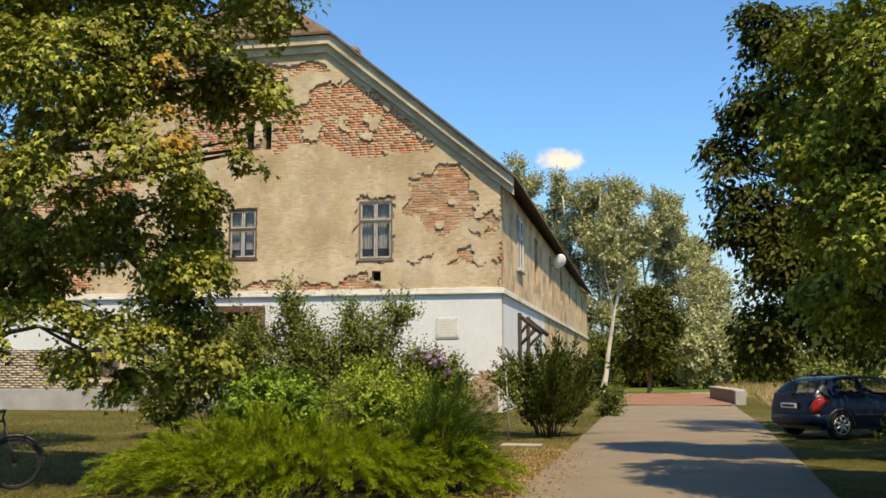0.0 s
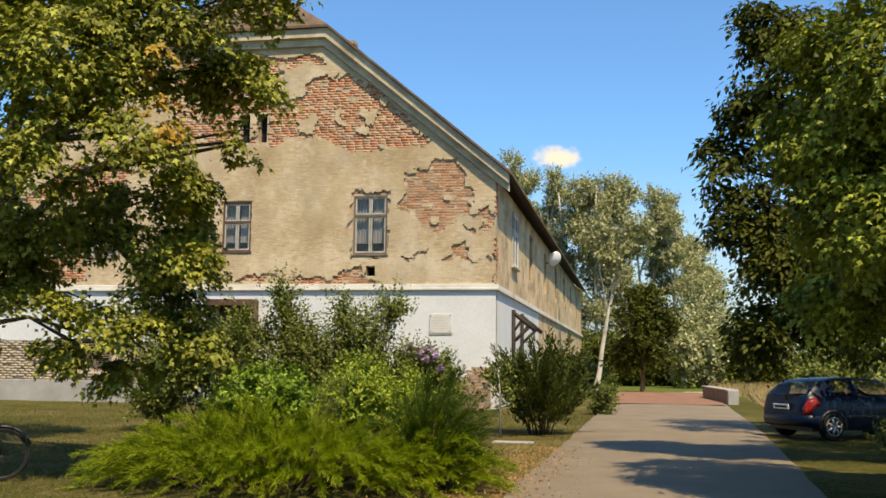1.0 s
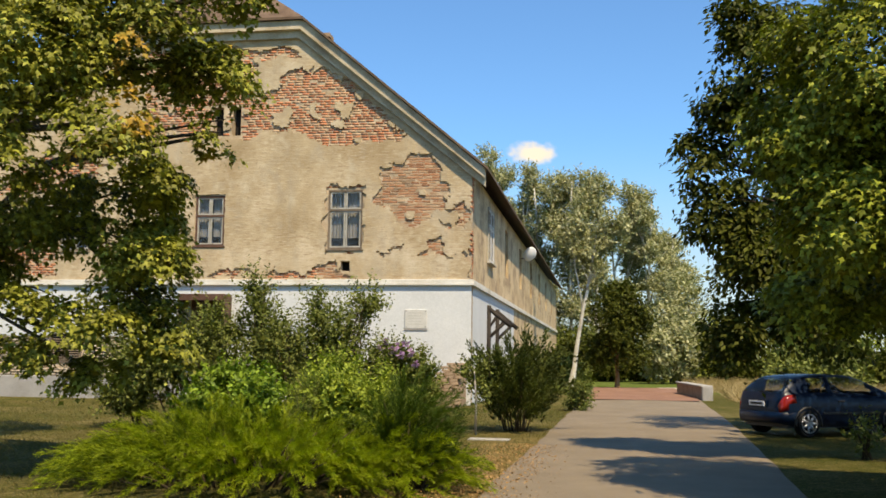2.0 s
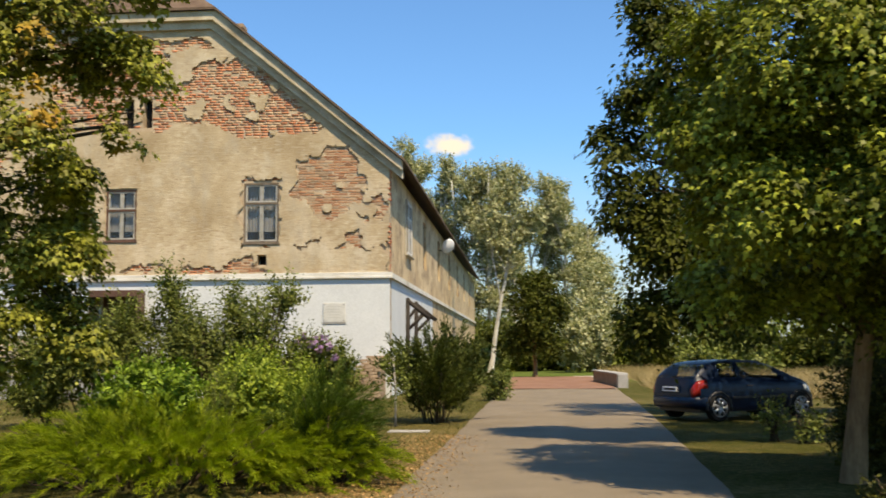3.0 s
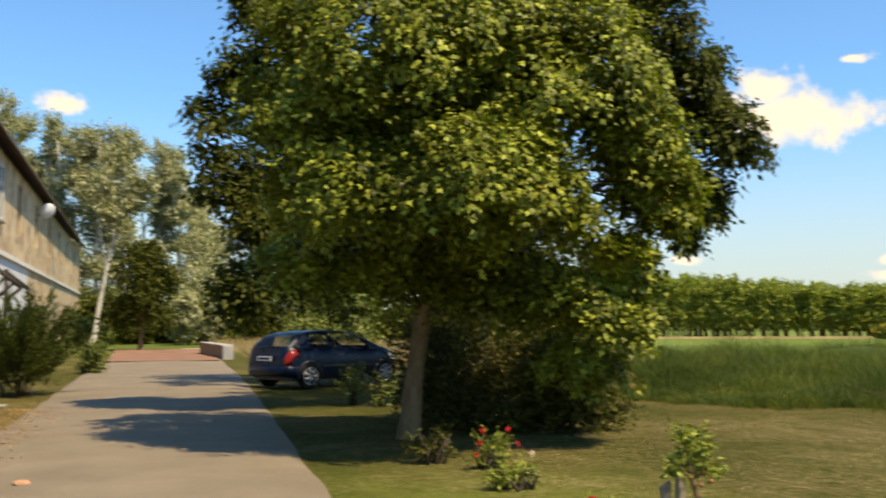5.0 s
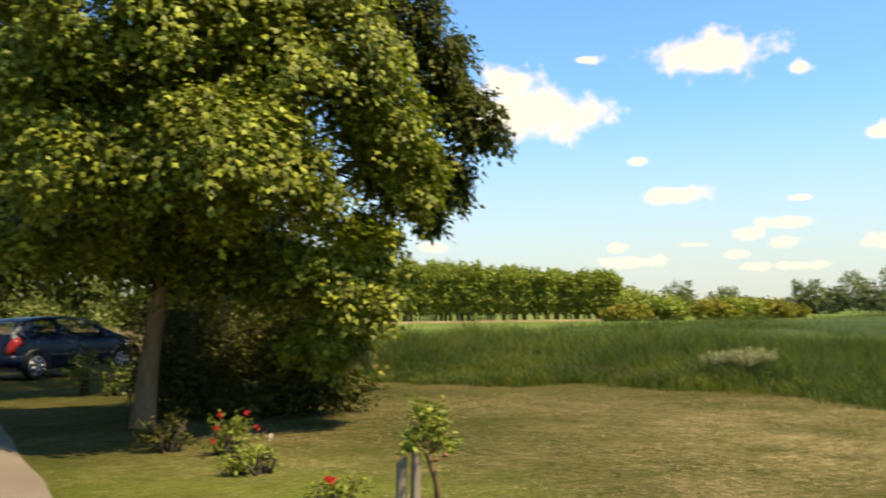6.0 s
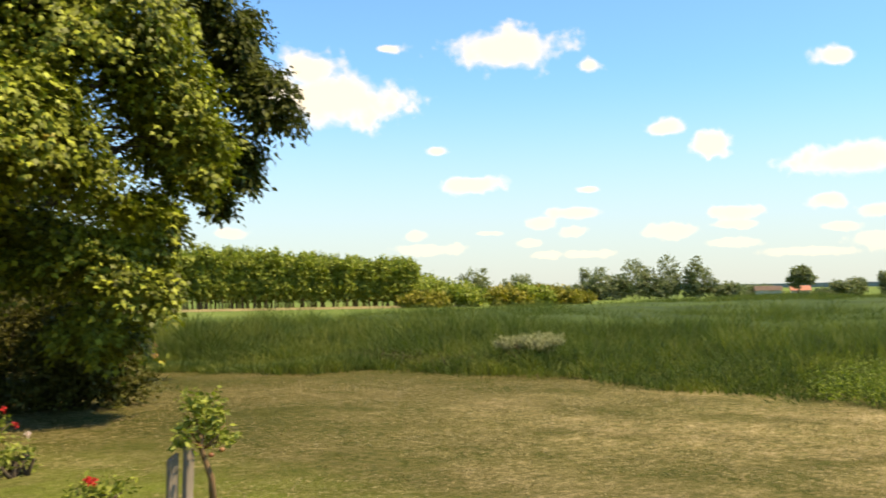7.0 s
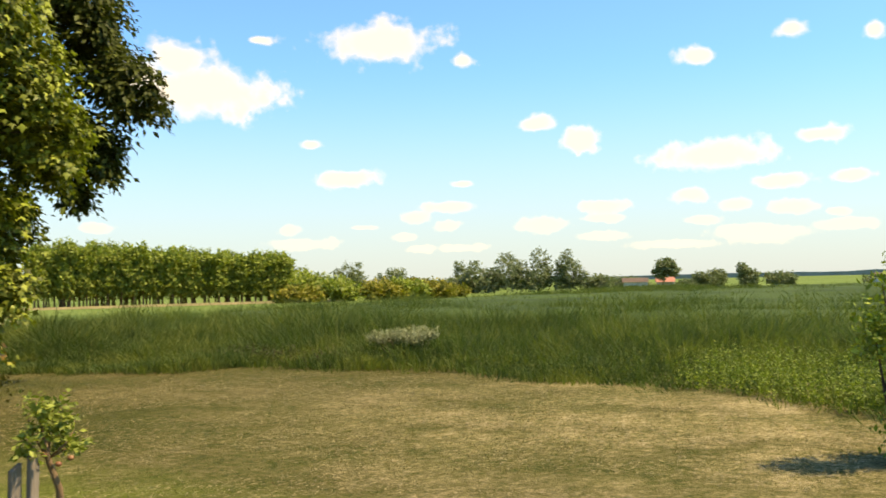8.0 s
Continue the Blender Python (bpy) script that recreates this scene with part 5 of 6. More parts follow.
# silver poplars and a dark maple at the end of the drive
for k, (x, y, h, r) in enumerate([(-12.4, 111, 25.5, 3.0), (-8.6, 107.7, 22.5, 3.0), (-6.2, 106, 21.0, 3.4), (-3.6, 103.5, 21.3, 3.6), (-1.0, 104, 20.6, 3.6), (1.9, 108, 18.6, 3.4), (4.2, 106, 19.7, 3.2), (6.8, 112, 15.7, 3.4)]):
    rng = random.Random(40 + k)
    ls = [(x + rng.uniform(-1, 1) * r * 0.95 * (1.15 - 0.75 * q), y + rng.uniform(-1, 1) * r * 0.6, h * q, r * rng.uniform(0.45, 0.7), r * 0.6, h * rng.uniform(0.06, 0.1)) for q in (0.2, 0.32, 0.42, 0.5, 0.57, 0.64, 0.7, 0.76, 0.82, 0.88, 0.94)]
    tree("silver_poplar", (x, y), (x + rng.uniform(-1.6, 1.6), y, h * 0.95), 0.24, ls, "tall silver poplar with pale bark and whitish leaves", "tree", "silver_leaf", 2300, 9, 0.27, "oval", "white_bark", 40 + k, "poplars behind the house", 0.3, length=1.1, lumps=5, rise=0.5, shell=0.35)
tree("white_poplar", (-2.25, 64.0), (-0.6, 64.0, 9.6), 0.17, [(-1.0, 64, 8.6, 1.4, 1.2, 1.5), (0.2, 64, 9.8, 1.2, 1.0, 1.4), (-2.0, 64.4, 9.6, 1.0, 1.0, 1.2), (-0.2, 63.6, 7.2, 0.8, 0.8, 0.7)], "leaning pale-barked poplar with whitish leaves", "tree", "silver_leaf", 700, 9, 0.22, "oval", "white_bark", 63, length=0.9, rise=0.3, shell=0.3)
tree("round_tree", (0.6, 60), (0.6, 60, 5.0), 0.14, [(0.6, 60, 4.4, 1.9, 1.8, 2.0), (0.5, 60, 2.3, 2.0, 1.7, 1.2), (1.3, 59.6, 3.4, 1.4, 1.4, 1.4), (0.7, 60, 5.8, 1.0, 1.0, 0.9)], "dark round-headed tree on the lawn", "tree", "dark_leaf", 1300, 10, 0.2, "oval", "bark", 61, length=0.6, shell=0.35)
for k, (x, y, h, r, lf) in enumerate([(8, 95, 6.5, 4.5, "poplar_leaf"), (2.5, 98, 5, 4.0, "silver_leaf"), (14, 70, 4.6, 3.2, "shrub_leaf"), (20, 80, 6, 4, "poplar_leaf"), (-3, 100, 5.5, 4, "shrub_leaf"), (11.5, 58, 2.6, 2.4, "shrub_leaf"), (26, 70, 6, 4, "dark_leaf"), (5.5, 82, 3.4, 2.5, "poplar_leaf"), (6.6, 90, 9.0, 3.0, "silver_leaf"), (4.6, 74, 5.2, 1.6, "silver_leaf"), (-2.2, 77, 3.0, 2.2, "dark_leaf"), (2.2, 80, 3.0, 2.4, "dark_leaf"), (16, 62, 3.2, 2.6, "dark_leaf"), (9.5, 76, 5.0, 2.6, "dark_leaf"), (21, 62, 4.4, 3.0, "shrub_leaf"), (-2.6, 69, 2.2, 1.2, "shrub_leaf")]):
    shrub("thicket", [(x, y, h * 0.45, r, r * 0.7, h * 0.5), (x + r * 0.6, y + 1, h * 0.3, r * 0.7, r * 0.6, h * 0.35), (x - r * 0.6, y - 1, h * 0.35, r * 0.7, r * 0.6, h * 0.4)], "leafy thicket at the end of the drive", lf, 1200, 7, 0.31, "oval", 70 + k, None, "thickets", "bush", length=0.8, rise=0.3)
# ---- parked car ----


def loft(bm, rings, caps=True):
    vs = [[bm.verts.new(p) for p in r] for r in rings]
    n = len(vs[0])
    for a, b in zip(vs, vs[1:]):
        for i in range(n):
            bm.faces.new((a[i], a[(i + 1) % n], b[(i + 1) % n], b[i])).smooth = True
    if caps:
        bm.faces.new(vs[0][::-1])
        bm.faces.new(vs[-1])
    bmesh.ops.recalc_face_normals(bm, faces=bm.faces)
    return bm


def along(y, table):
    """Value at y from rows (y, value)."""
    return float(np.interp(y, [r[0] for r in table], [r[1] for r in table]))


CAR_TOP = [(-1.91, 0.6), (-1.89, 0.76), (-1.83, 0.93), (-1.7, 1.08), (-1.52, 1.25), (-1.36, 1.345), (-1.1, 1.395), (-0.6, 1.43), (-0.2, 1.43), (0.1, 1.41), (0.38, 1.345), (0.75, 1.165), (1.12, 0.97), (1.4, 0.89), (1.62, 0.79), (1.8, 0.66), (1.9, 0.5)]
CAR_BELT = [(-1.91, 0.58), (-1.88, 0.74), (-1.78, 0.9), (-1.5, 0.94), (-0.6, 0.93), (0.3, 0.9), (1.1, 0.88), (1.45, 0.8), (1.7, 0.68), (1.9, 0.47)]
CAR_HALF = [(-1.91, 0.6), (-1.88, 0.7), (-1.78, 0.775), (-1.5, 0.815), (-0.9, 0.825), (0.6, 0.825), (1.2, 0.81), (1.5, 0.77), (1.72, 0.68), (1.84, 0.58), (1.9, 0.46)]
CAR_SILL = [(-1.91, 0.36), (-1.8, 0.28), (-1.4, 0.22), (1.3, 0.22), (1.75, 0.25), (1.9, 0.32)]


def car_section(y):
    """Half outline of the shell at y, from sill to the middle of the roof."""
    top, b, w, s = (along(y, t) for t in (CAR_TOP, CAR_BELT, CAR_HALF, CAR_SILL))
    top = top if top < 0.97 else 0.97 + 0.87 * (top - 0.97)
    h = max(top - b, 0.012)
    lean = 0.2 * min(1.0, h / 0.5)
    return [(0.9 * w, s), (0.99 * w, s + 0.09), (1.015 * w, s + 0.5 * (b - s)), (1.01 * w, s + 0.72 * (b - s)), (0.985 * w, b - 0.06), (0.945 * w, b), (0.93 * w - 0.1 * lean, b + 0.1 * h), (0.93 * w - 0.5 * lean, b + 0.48 * h),
            (0.93 * w - 0.95 * lean, b + 0.86 * h), (0.93 * w - 1.25 * lean, b + 0.945 * h), (0.6 * w, b + 0.985 * h), (0.3 * w, b + h), (0.0, b + h + 0.004)]


def build_car(at, turn):
    car = thing("car", at, "dark blue three-door hatchback parked on the grass", "car", turn=turn)
    stations = [-1.91, -1.89, -1.86, -1.8, -1.72, -1.62, -1.52, -1.42, -1.34, -1.22, -1.12, -1.0, -0.8, -0.62, -0.5, -0.3, -0.1, 0.08, 0.22, 0.36, 0.5, 0.62, 0.75, 0.88, 1.0, 1.12, 1.25, 1.4, 1.55, 1.65, 1.75, 1.83, 1.9]
    shell = {}
    for y0, y1 in zip(stations, stations[1:]):
        p, q, m = car_section(y0), car_section(y1), (y0 + y1) / 2
        for v in range(len(p) - 1):
            key = "body"
            if v in (6, 7) and (-1.12 < m < -0.62 or -0.5 < m < 0.62 and not (v == 7 and m > 0.5)):
                key = "quarter_window" if m < -0.55 else "door_window"
            elif v >= 9 and 0.36 < m < 1.1:
                key = "windscreen"
            elif v >= 9 and -1.8 < m < -1.42:
                key = "rear_window"
            elif v in (2, 3, 4) and -1.89 < m < -1.55 and not (v == 2 and m > -1.7):
                key = "tail_light"
            elif v in (2, 3, 4) and 1.4 < m < 1.75 and v > 2:
                key = "headlight"
            for sx in (-1, 1):
                one = key + ("_l" if sx < 0 else "_r") if key not in ("body", "windscreen", "rear_window") else key
                shell.setdefault(one, []).append([(sx * p[v][0], y0, p[v][1]), (sx * q[v][0], y1, q[v][1]), (sx * q[v + 1][0], y1, q[v + 1][1]), (sx * p[v + 1][0], y0, p[v + 1][1])])
    for end in (stations[0], stations[-1]):
        sec = car_section(end)
        for a, b in zip(sec, sec[1:]):
            shell["body"].append([(-a[0], end, a[1]), (a[0], end, a[1]), (b[0], end, b[1]), (-b[0], end, b[1])])
    look_of = {"body": "car_blue", "tail_light": "tail_red", "headlight": "lamp_glass"}
    for key, quads in shell.items():
        kind = key[:-2] if key[-2:] in ("_l", "_r") else key
        bm = bmesh.new()
        for qd in quads:
            vs = [bm.verts.new(c) for c in qd]
            bm.faces.new(vs).smooth = True
        bmesh.ops.remove_doubles(bm, verts=bm.verts, dist=0.002)
        bmesh.ops.dissolve_degenerate(bm, edges=bm.edges, dist=0.0005)
        bmesh.ops.recalc_face_normals(bm, faces=bm.faces)
        if key != "body":
            bmesh.ops.solidify(bm, geom=bm.faces[:], thickness=0.006)
        part(kind, bm, look_of.get(kind, "car_glass"), car, {"body": "dark metallic blue body", "tail_light": "red tail light"}.get(kind, ""))
    for sx in (-1, 1):
        part("mirror", boxes((sx * 0.89 - 0.08, sx * 0.89 + 0.08, 0.5, 0.6, 0.9, 1.02), bevel=0.03), "car_blue", car)
        part("door_handle", boxes((sx * 0.838 - 0.012, sx * 0.838 + 0.012, -0.4, -0.22, 0.77, 0.8), bevel=0.005), "dark_metal", car)
        part("side_trim", boxes((sx * 0.842 - 0.012, sx * 0.842 + 0.012, -0.82, 0.8, 0.5, 0.55), bevel=0.005), "dark_metal", car)
        part("seat", boxes((sx * 0.36 - 0.24, sx * 0.36 + 0.24, -0.28, -0.14, 0.4, 1.02), (sx * 0.36 - 0.12, sx * 0.36 + 0.12, -0.3, -0.2, 1.03, 1.18), bevel=0.04), "seat_cloth", car)
        for y in (-1.22, 1.22):
            bm = tube(bmesh.new(), [(sx * 0.66, y, 0.3), (sx * 0.68, y, 0.3), (sx * 0.82, y, 0.3), (sx * 0.845, y, 0.3)], [0.27, 0.3, 0.3, 0.27], 28)
            wh = part("wheel", bm, "rubber", car)
            pts = [(sx * 0.815, y + 0.345 * math.cos(a), 0.3 + 0.345 * math.sin(a)) for a in (radians(d) for d in range(-10, 191, 10))]
            part("wheel_arch", tube(bmesh.new(), pts, [0.035] * len(pts), 6), "dark_metal", car)
            bm = bmesh.new()
            for q in range(7):
                a = 2 * math.pi * q / 7
                tube(bm, [(sx * 0.852, y + 0.04 * math.cos(a), 0.3 + 0.04 * math.sin(a)), (sx * 0.848, y + 0.19 * math.cos(a), 0.3 + 0.19 * math.sin(a))], [0.034, 0.026], 5)
            tube(bm, [(sx * 0.84, y, 0.3), (sx * 0.865, y, 0.3)], [0.06, 0.045], 10)
            for q in range(20):
                a, b = 2 * math.pi * q / 20, 2 * math.pi * (q + 1) / 20
                tube(bm, [(sx * 0.848, y + 0.2 * math.cos(a), 0.3 + 0.2 * math.sin(a)), (sx * 0.848, y + 0.2 * math.cos(b), 0.3 + 0.2 * math.sin(b))], [0.015] * 2, 4)
            part("rim", bm, "alloy", wh, "seven-spoke alloy rim")
    part("rear_seat", boxes((-0.6, 0.6, -1.1, -0.96, 0.4, 0.98), bevel=0.04), "seat_cloth", car)
    part("floor_pan", boxes((-0.72, 0.72, -1.7, 1.6, 0.2, 0.3)), "dark_metal", car)
    part("dashboard", boxes((-0.66, 0.66, 0.6, 0.95, 0.6, 0.9), bevel=0.04), "seat_cloth", car)
    part("rear_bumper", loft(bmesh.new(), [[(x, y - 0.01, 0.3), (x, y - 0.05, 0.4), (x, y - 0.04, 0.54), (x, y + 0.02, 0.55), (x, y + 0.05, 0.3)] for x, y in ((-0.82, -1.5), (-0.77, -1.78), (-0.62, -1.9), (0.0, -1.94), (0.62, -1.9), (0.77, -1.78), (0.82, -1.5))]), "car_blue", car)
    part("number_plate", boxes((-0.26, 0.26, -1.955, -1.935, 0.66, 0.77), bevel=0.004), "white_paint", car, "white plate with plain bars")
    part("plate_bar", boxes((-0.2, 0.2, -1.959, -1.956, 0.69, 0.74)), "dark_metal", car)
    part("plate_mount", boxes((-0.3, 0.3, -1.935, -1.89, 0.64, 0.79)), "car_blue", car)
    part("wiper", tube(bmesh.new(), [(0.0, -1.84, 0.96), (0.35, -1.82, 1.0)], [0.012, 0.008], 5), "rubber", car)
    part("antenna", tube(bmesh.new(), [(0, -1.15, 1.33), (0, -1.42, 1.53)], [0.008, 0.004], 5), "dark_metal", car)
    return car


build_car((4.97, 24.6, 0.01), -60)

# ---- low wall at the red paving ----
wallp = thing("parapet", (3.45, 51.5, 0), "low brick parapet with a pale coping and whitewashed end", "wall")
bm = boxes((0.0, 0.4, -7.4, 0.0, -0.1, 0.55))
part("masonry", bm, "parapet_brick", wallp, "grey-pink brick parapet side").matrix_local = pose(0, 0, 0, 0, 0, 4)
part("coping", boxes((-0.06, 0.46, -7.5, 0.05, 0.55, 0.62), bevel=0.015), "plinth", wallp).matrix_local = pose(0, 0, 0, 0, 0, 4)
part("end_pier", boxes((-0.02, 0.42, -7.75, -7.4, -0.1, 0.58), bevel=0.02), "plinth", wallp).matrix_local = pose(0, 0, 0, 0, 0, 4)

bm = bmesh.new()
nrow = []
for i in range(25):
    y = 41.5 + i * 0.78
    nrow.append([bm.verts.new((road_left(y) + 0.05 + (road_right(y) - road_left(y) - 0.1) * j / 6, y, 0.06 + 0.004 * math.sin(i + j))) for j in range(7)])
for a, b in zip(nrow, nrow[1:]):
    for j in range(6):
        bm.faces.new((a[j], a[j + 1], b[j + 1], b[j]))
tagged(part("pavement", bm, "red_paving"), "dull red brick paving across the drive", "pavement", kind="structure")
bm = bmesh.new()
prism(bm, [(3.0, 60.0), (22.0, 66.0), (22.0, 67.4), (3.0, 62.2)], -0.05, 0.03)
bmesh.ops.transform(bm, matrix=Matrix(((1, 0, 0, 0), (0, 0, 1, 0), (0, 1, 0, 0), (0, 0, 0, 1))), verts=bm.verts)
bmesh.ops.recalc_face_normals(bm, faces=bm.faces)
tagged(part("path", bm, "pale_gravel"), "pale gravel path leading off the paving", "path", kind="structure")

# ---- steps of loose brick by the corner ----
steps = thing("brick_steps", (-5.4, 33.6, 0), "crumbling stack of old brick steps by the corner", "steps")
rng = random.Random(5)
shared = None
for c in range(14):
    for row in range(2):
        x = -1.15 + 0.085 * c + 0.12 * (c % 2)
        while x < 0.42:
            b = part("brick", boxes((-0.14, 0.14, -0.07, 0.07, -0.045, 0.045), bevel=0.008), "old_brick", steps) if shared is None else new("brick", shared)
            shared = b.data
            b.parent = steps
            b.matrix_local = pose(x + 0.14, -0.5 + 0.03 * c + row * 0.16 + rng.uniform(-.02, .02), 0.048 + 0.107 * c, 0, rng.uniform(-3, 3), rng.uniform(-6, 6))
            x += 0.3 + rng.uniform(0, 0.03)
core = bmesh.new()
prism(core, [(-1.0, -0.05), (0.5, -0.05), (0.5, 1.4), (0.2, 1.4)], -0.2, 1.5)
part("core", core, "old_brick", steps)

# ---- bicycle under the left tree ----
bike = thing("bicycle", (-8.2, 12.1, 0), "old dark bicycle standing in the shade", "bicycle", turn=34.4)


def ring(bm, cx, cz, r, thick, n=32, sides=6):
    vs = []
    for i in range(n):
        a = 2 * math.pi * i / n
        vs.append([bm.verts.new((cx + (r + thick * math.cos(b)) * math.cos(a), thick * math.sin(b), cz + (r + thick * math.cos(b)) * math.sin(a))) for b in (2 * math.pi * s / sides for s in range(sides))])
    for i in range(n):
        for s in range(sides):
            bm.faces.new((vs[i][s], vs[(i + 1) % n][s], vs[(i + 1) % n][(s + 1) % sides], vs[i][(s + 1) % sides])).smooth = True
    return bm


for cx in (0.0, -1.05):
    w = part("wheel", ring(bmesh.new(), cx, 0.34, 0.325, 0.02), "rubber", bike)
    bm = ring(bmesh.new(), cx, 0.34, 0.3, 0.01)
    for s in range(18):
        a = 2 * math.pi * s / 18
        tube(bm, [(cx, 0.03 * (-1) ** s, 0.34), (cx + 0.3 * math.cos(a), 0, 0.34 + 0.3 * math.sin(a))], [0.0025] * 2, 4)
    part("rim", bm, "dark_metal", w)
    bm = bmesh.new()
    pts = [(cx + 0.37 * math.cos(a), 0, 0.34 + 0.37 * math.sin(a)) for a in (radians(d) for d in range(20, 175, 15))]
    part("mudguard", tube(bm, pts, [0.022] * len(pts), 5), "dark_metal", bike)
for nm, pts, r in (("fork", [(0, 0, 0.34), (-0.06, 0, 0.55), (-0.17, 0, 0.95)], 0.016), ("frame", [(-0.16, 0, 0.9), (-0.68, 0, 0.86)], 0.016), ("frame", [(-0.13, 0, 0.78), (-0.6, 0, 0.3)], 0.017), ("frame", [(-0.6, 0, 0.3), (-0.7, 0, 0.95)], 0.016),
                   ("frame", [(-0.6, 0, 0.3), (-1.05, 0, 0.34)], 0.011), ("frame", [(-0.68, 0, 0.86), (-1.05, 0, 0.34)], 0.01), ("handlebar", [(-0.3, 0.28, 1.0), (-0.14, 0.2, 1.04), (-0.15, 0, 1.02), (-0.14, -0.2, 1.04), (-0.3, -0.28, 1.0)], 0.013), ("stem", [(-0.17, 0, 0.93), (-0.15, 0, 1.03)], 0.014), ("crank", [(-0.6, 0.08, 0.3), (-0.52, 0.08, 0.16)], 0.012)):
    part(nm, tube(bmesh.new(), pts, [r] * len(pts), 6), "dark_metal", bike)
part("saddle", loft(bmesh.new(), [[(x, -w, 0.98), (x, 0, 1.02), (x, w, 0.98), (x, 0, 0.95)] for x, w in ((-0.86, 0.06), (-0.8, 0.09), (-0.68, 0.04), (-0.58, 0.02))]), "rubber", bike)

# ---- young trees, roses and small things by the drive ----
sap = thing("sapling", (-2.84, 21.9, 0), "thin young tree with drooping leaves and a pale stem", "young tree")
part("stem", tube(bmesh.new(), [(0, 0, -0.05), (0.0, 0, 0.8), (-0.05, 0.0, 1.5)], [0.03, 0.025, 0.012], 7), "lime", sap)
foliage("leaves", [(-0.05, 0, 1.35, 0.35, 0.3, 0.4), (0.2, 0, 1.0, 0.3, 0.25, 0.3)], 70, 9, 0.09, "oval", "shrub_leaf", 21, sap, length=0.4, rise=-0.4)
slab = thing("paving_slab", (-2.4, 20.65, 0), "flat pale concrete slab in the grass", "slab")
part("slab", boxes((-0.42, 0.42, -0.2, 0.2, -0.02, 0.022), bevel=0.008), "plinth", slab)
stone_thing = thing("stone", (-0.62, 10.2, 0.03), "small reddish broken brick on the drive", "stone")
bm = bmesh.new()
bmesh.ops.create_icosphere(bm, subdivisions=2, radius=0.075, matrix=Matrix.Diagonal((1.2, 0.8, 0.5, 1)) @ pose(0, 0, 0.04))
for v in bm.verts:
    v.co *= 1 + 0.25 * noise.noise(v.co * 18)
part("lump", bm, "brick", stone_thing)

apple = thing("apple_sapling", (4.4, 6.4, 0), "young apple tree with a few red apples, tied to stakes", "young tree")
part("trunk", tube(bmesh.new(), [(0.02, 0, -0.05), (0.0, 0, 0.25), (-0.07, 0.02, 0.52), (-0.1, 0.02, 0.75), (-0.14, 0.02, 0.95)], [0.028, 0.024, 0.02, 0.014, 0.006], 7), "bark", apple)
bm = bmesh.new()
for p in ((-0.2, 0.05, 0.9), (0.08, -0.05, 0.72), (-0.25, -0.05, 0.7), (0.02, 0.08, 0.88), (0.13, 0.02, 0.6)):
    tube(bm, [(-0.06, 0.02, 0.5), (p[0] * 0.6 - 0.03, p[1], 0.5 + (p[2] - 0.5) * 0.5), p], [0.01, 0.007, 0.003], 5)
part("twig", bm, "bark", apple)
foliage("leaves", [(-0.08, 0, 0.8, 0.17, 0.17, 0.16), (0.07, 0, 0.62, 0.12, 0.13, 0.13), (-0.2, 0, 0.62, 0.1, 0.12, 0.12), (-0.15, 0, 0.92, 0.1, 0.1, 0.08)], 135, 5, 0.06, "oval", "apple_leaf", 23, apple, length=0.15, rise=0.1, lumps=3)
for p in ((0.03, -0.09, 0.5), (-0.06, -0.1, 0.47), (-0.13, -0.05, 0.55)):
    bm = bmesh.new()
    bmesh.ops.create_uvsphere(bm, u_segments=12, v_segments=8, radius=0.021, matrix=pose(*p))
    for f in bm.faces:
        f.smooth = True
    part("apple", bm, "apple_red", apple, "small reddish apple")
apple.scale = (1.0, 1.0, 0.8)
for k, (x, y, h, lean) in enumerate(((4.11, 6.42, 0.38, 1), (4.19, 6.36, 0.43, 3))):
    st = thing("stake", (x, y, 0), "weathered grey wooden stake beside the young apple", "stake", "stakes")
    bm = boxes((-0.036, 0.036, -0.022, 0.022, -0.1, h), bevel=0.005)
    for v in bm.verts:
        if v.co.z > h - 0.02:
            v.co.z += 0.5 * v.co.x * (1 - 2 * k) + 0.02 * math.sin(v.co.x * 90)
    part("post", bm, "grey_wood", st).matrix_local = pose(0, 0, 0, 0, lean, 20 * k)

ROSES = [(3.98, 10.0, 0.42, [(3.9, 9.85, 0.42, "rose_red"), (4.2, 9.85, 0.42, "rose_red"), (3.85, 9.8, 0.3, "rose_red"), (4.28, 9.8, 0.27, "rose_red"), (3.8, 9.75, 0.18, "rose_red")]),
         (3.75, 8.7, 0.25, [(3.95, 8.6, 0.33, "rose_pale")]), (3.5, 10.6, 0.42, []), (3.62, 6.7, 0.24, [(3.6, 6.6, 0.26, "rose_red"), (3.66, 6.62, 0.24, "rose_red")])]
for k, (x, y, h, fl) in enumerate(ROSES):
    rb = shrub("rose_bush", [(x, y, h * 0.5, 0.22, 0.2, h * 0.5), (x + 0.18, y, h * 0.45, 0.18, 0.18, h * 0.4)], "small rose bush with red blooms" if k != 1 else "small rose bush with one pale bloom", "apple_leaf" if k != 2 else "hedge_leaf", 75, 7, 0.05, "oval", 90 + k, None, "roses", "rose", length=0.18, rise=0.4, lumps=3)
    for q, (a, b, c, m) in enumerate(fl):
        blossoms(rb, "bloom", [(a, b, c)], 0.032, m, "red rose bloom" if m == "rose_red" else "pale pink rose bloom", 30 + q)
shrub("young_shrub", [(4.4, 18.6, 0.5, 0.35, 0.35, 0.45), (4.9, 18.2, 0.3, 0.3, 0.3, 0.3)], "straggly young shrub in front of the car", "shrub_leaf", 90, 9, 0.08, "oval", 97, length=0.4, rise=0.5)
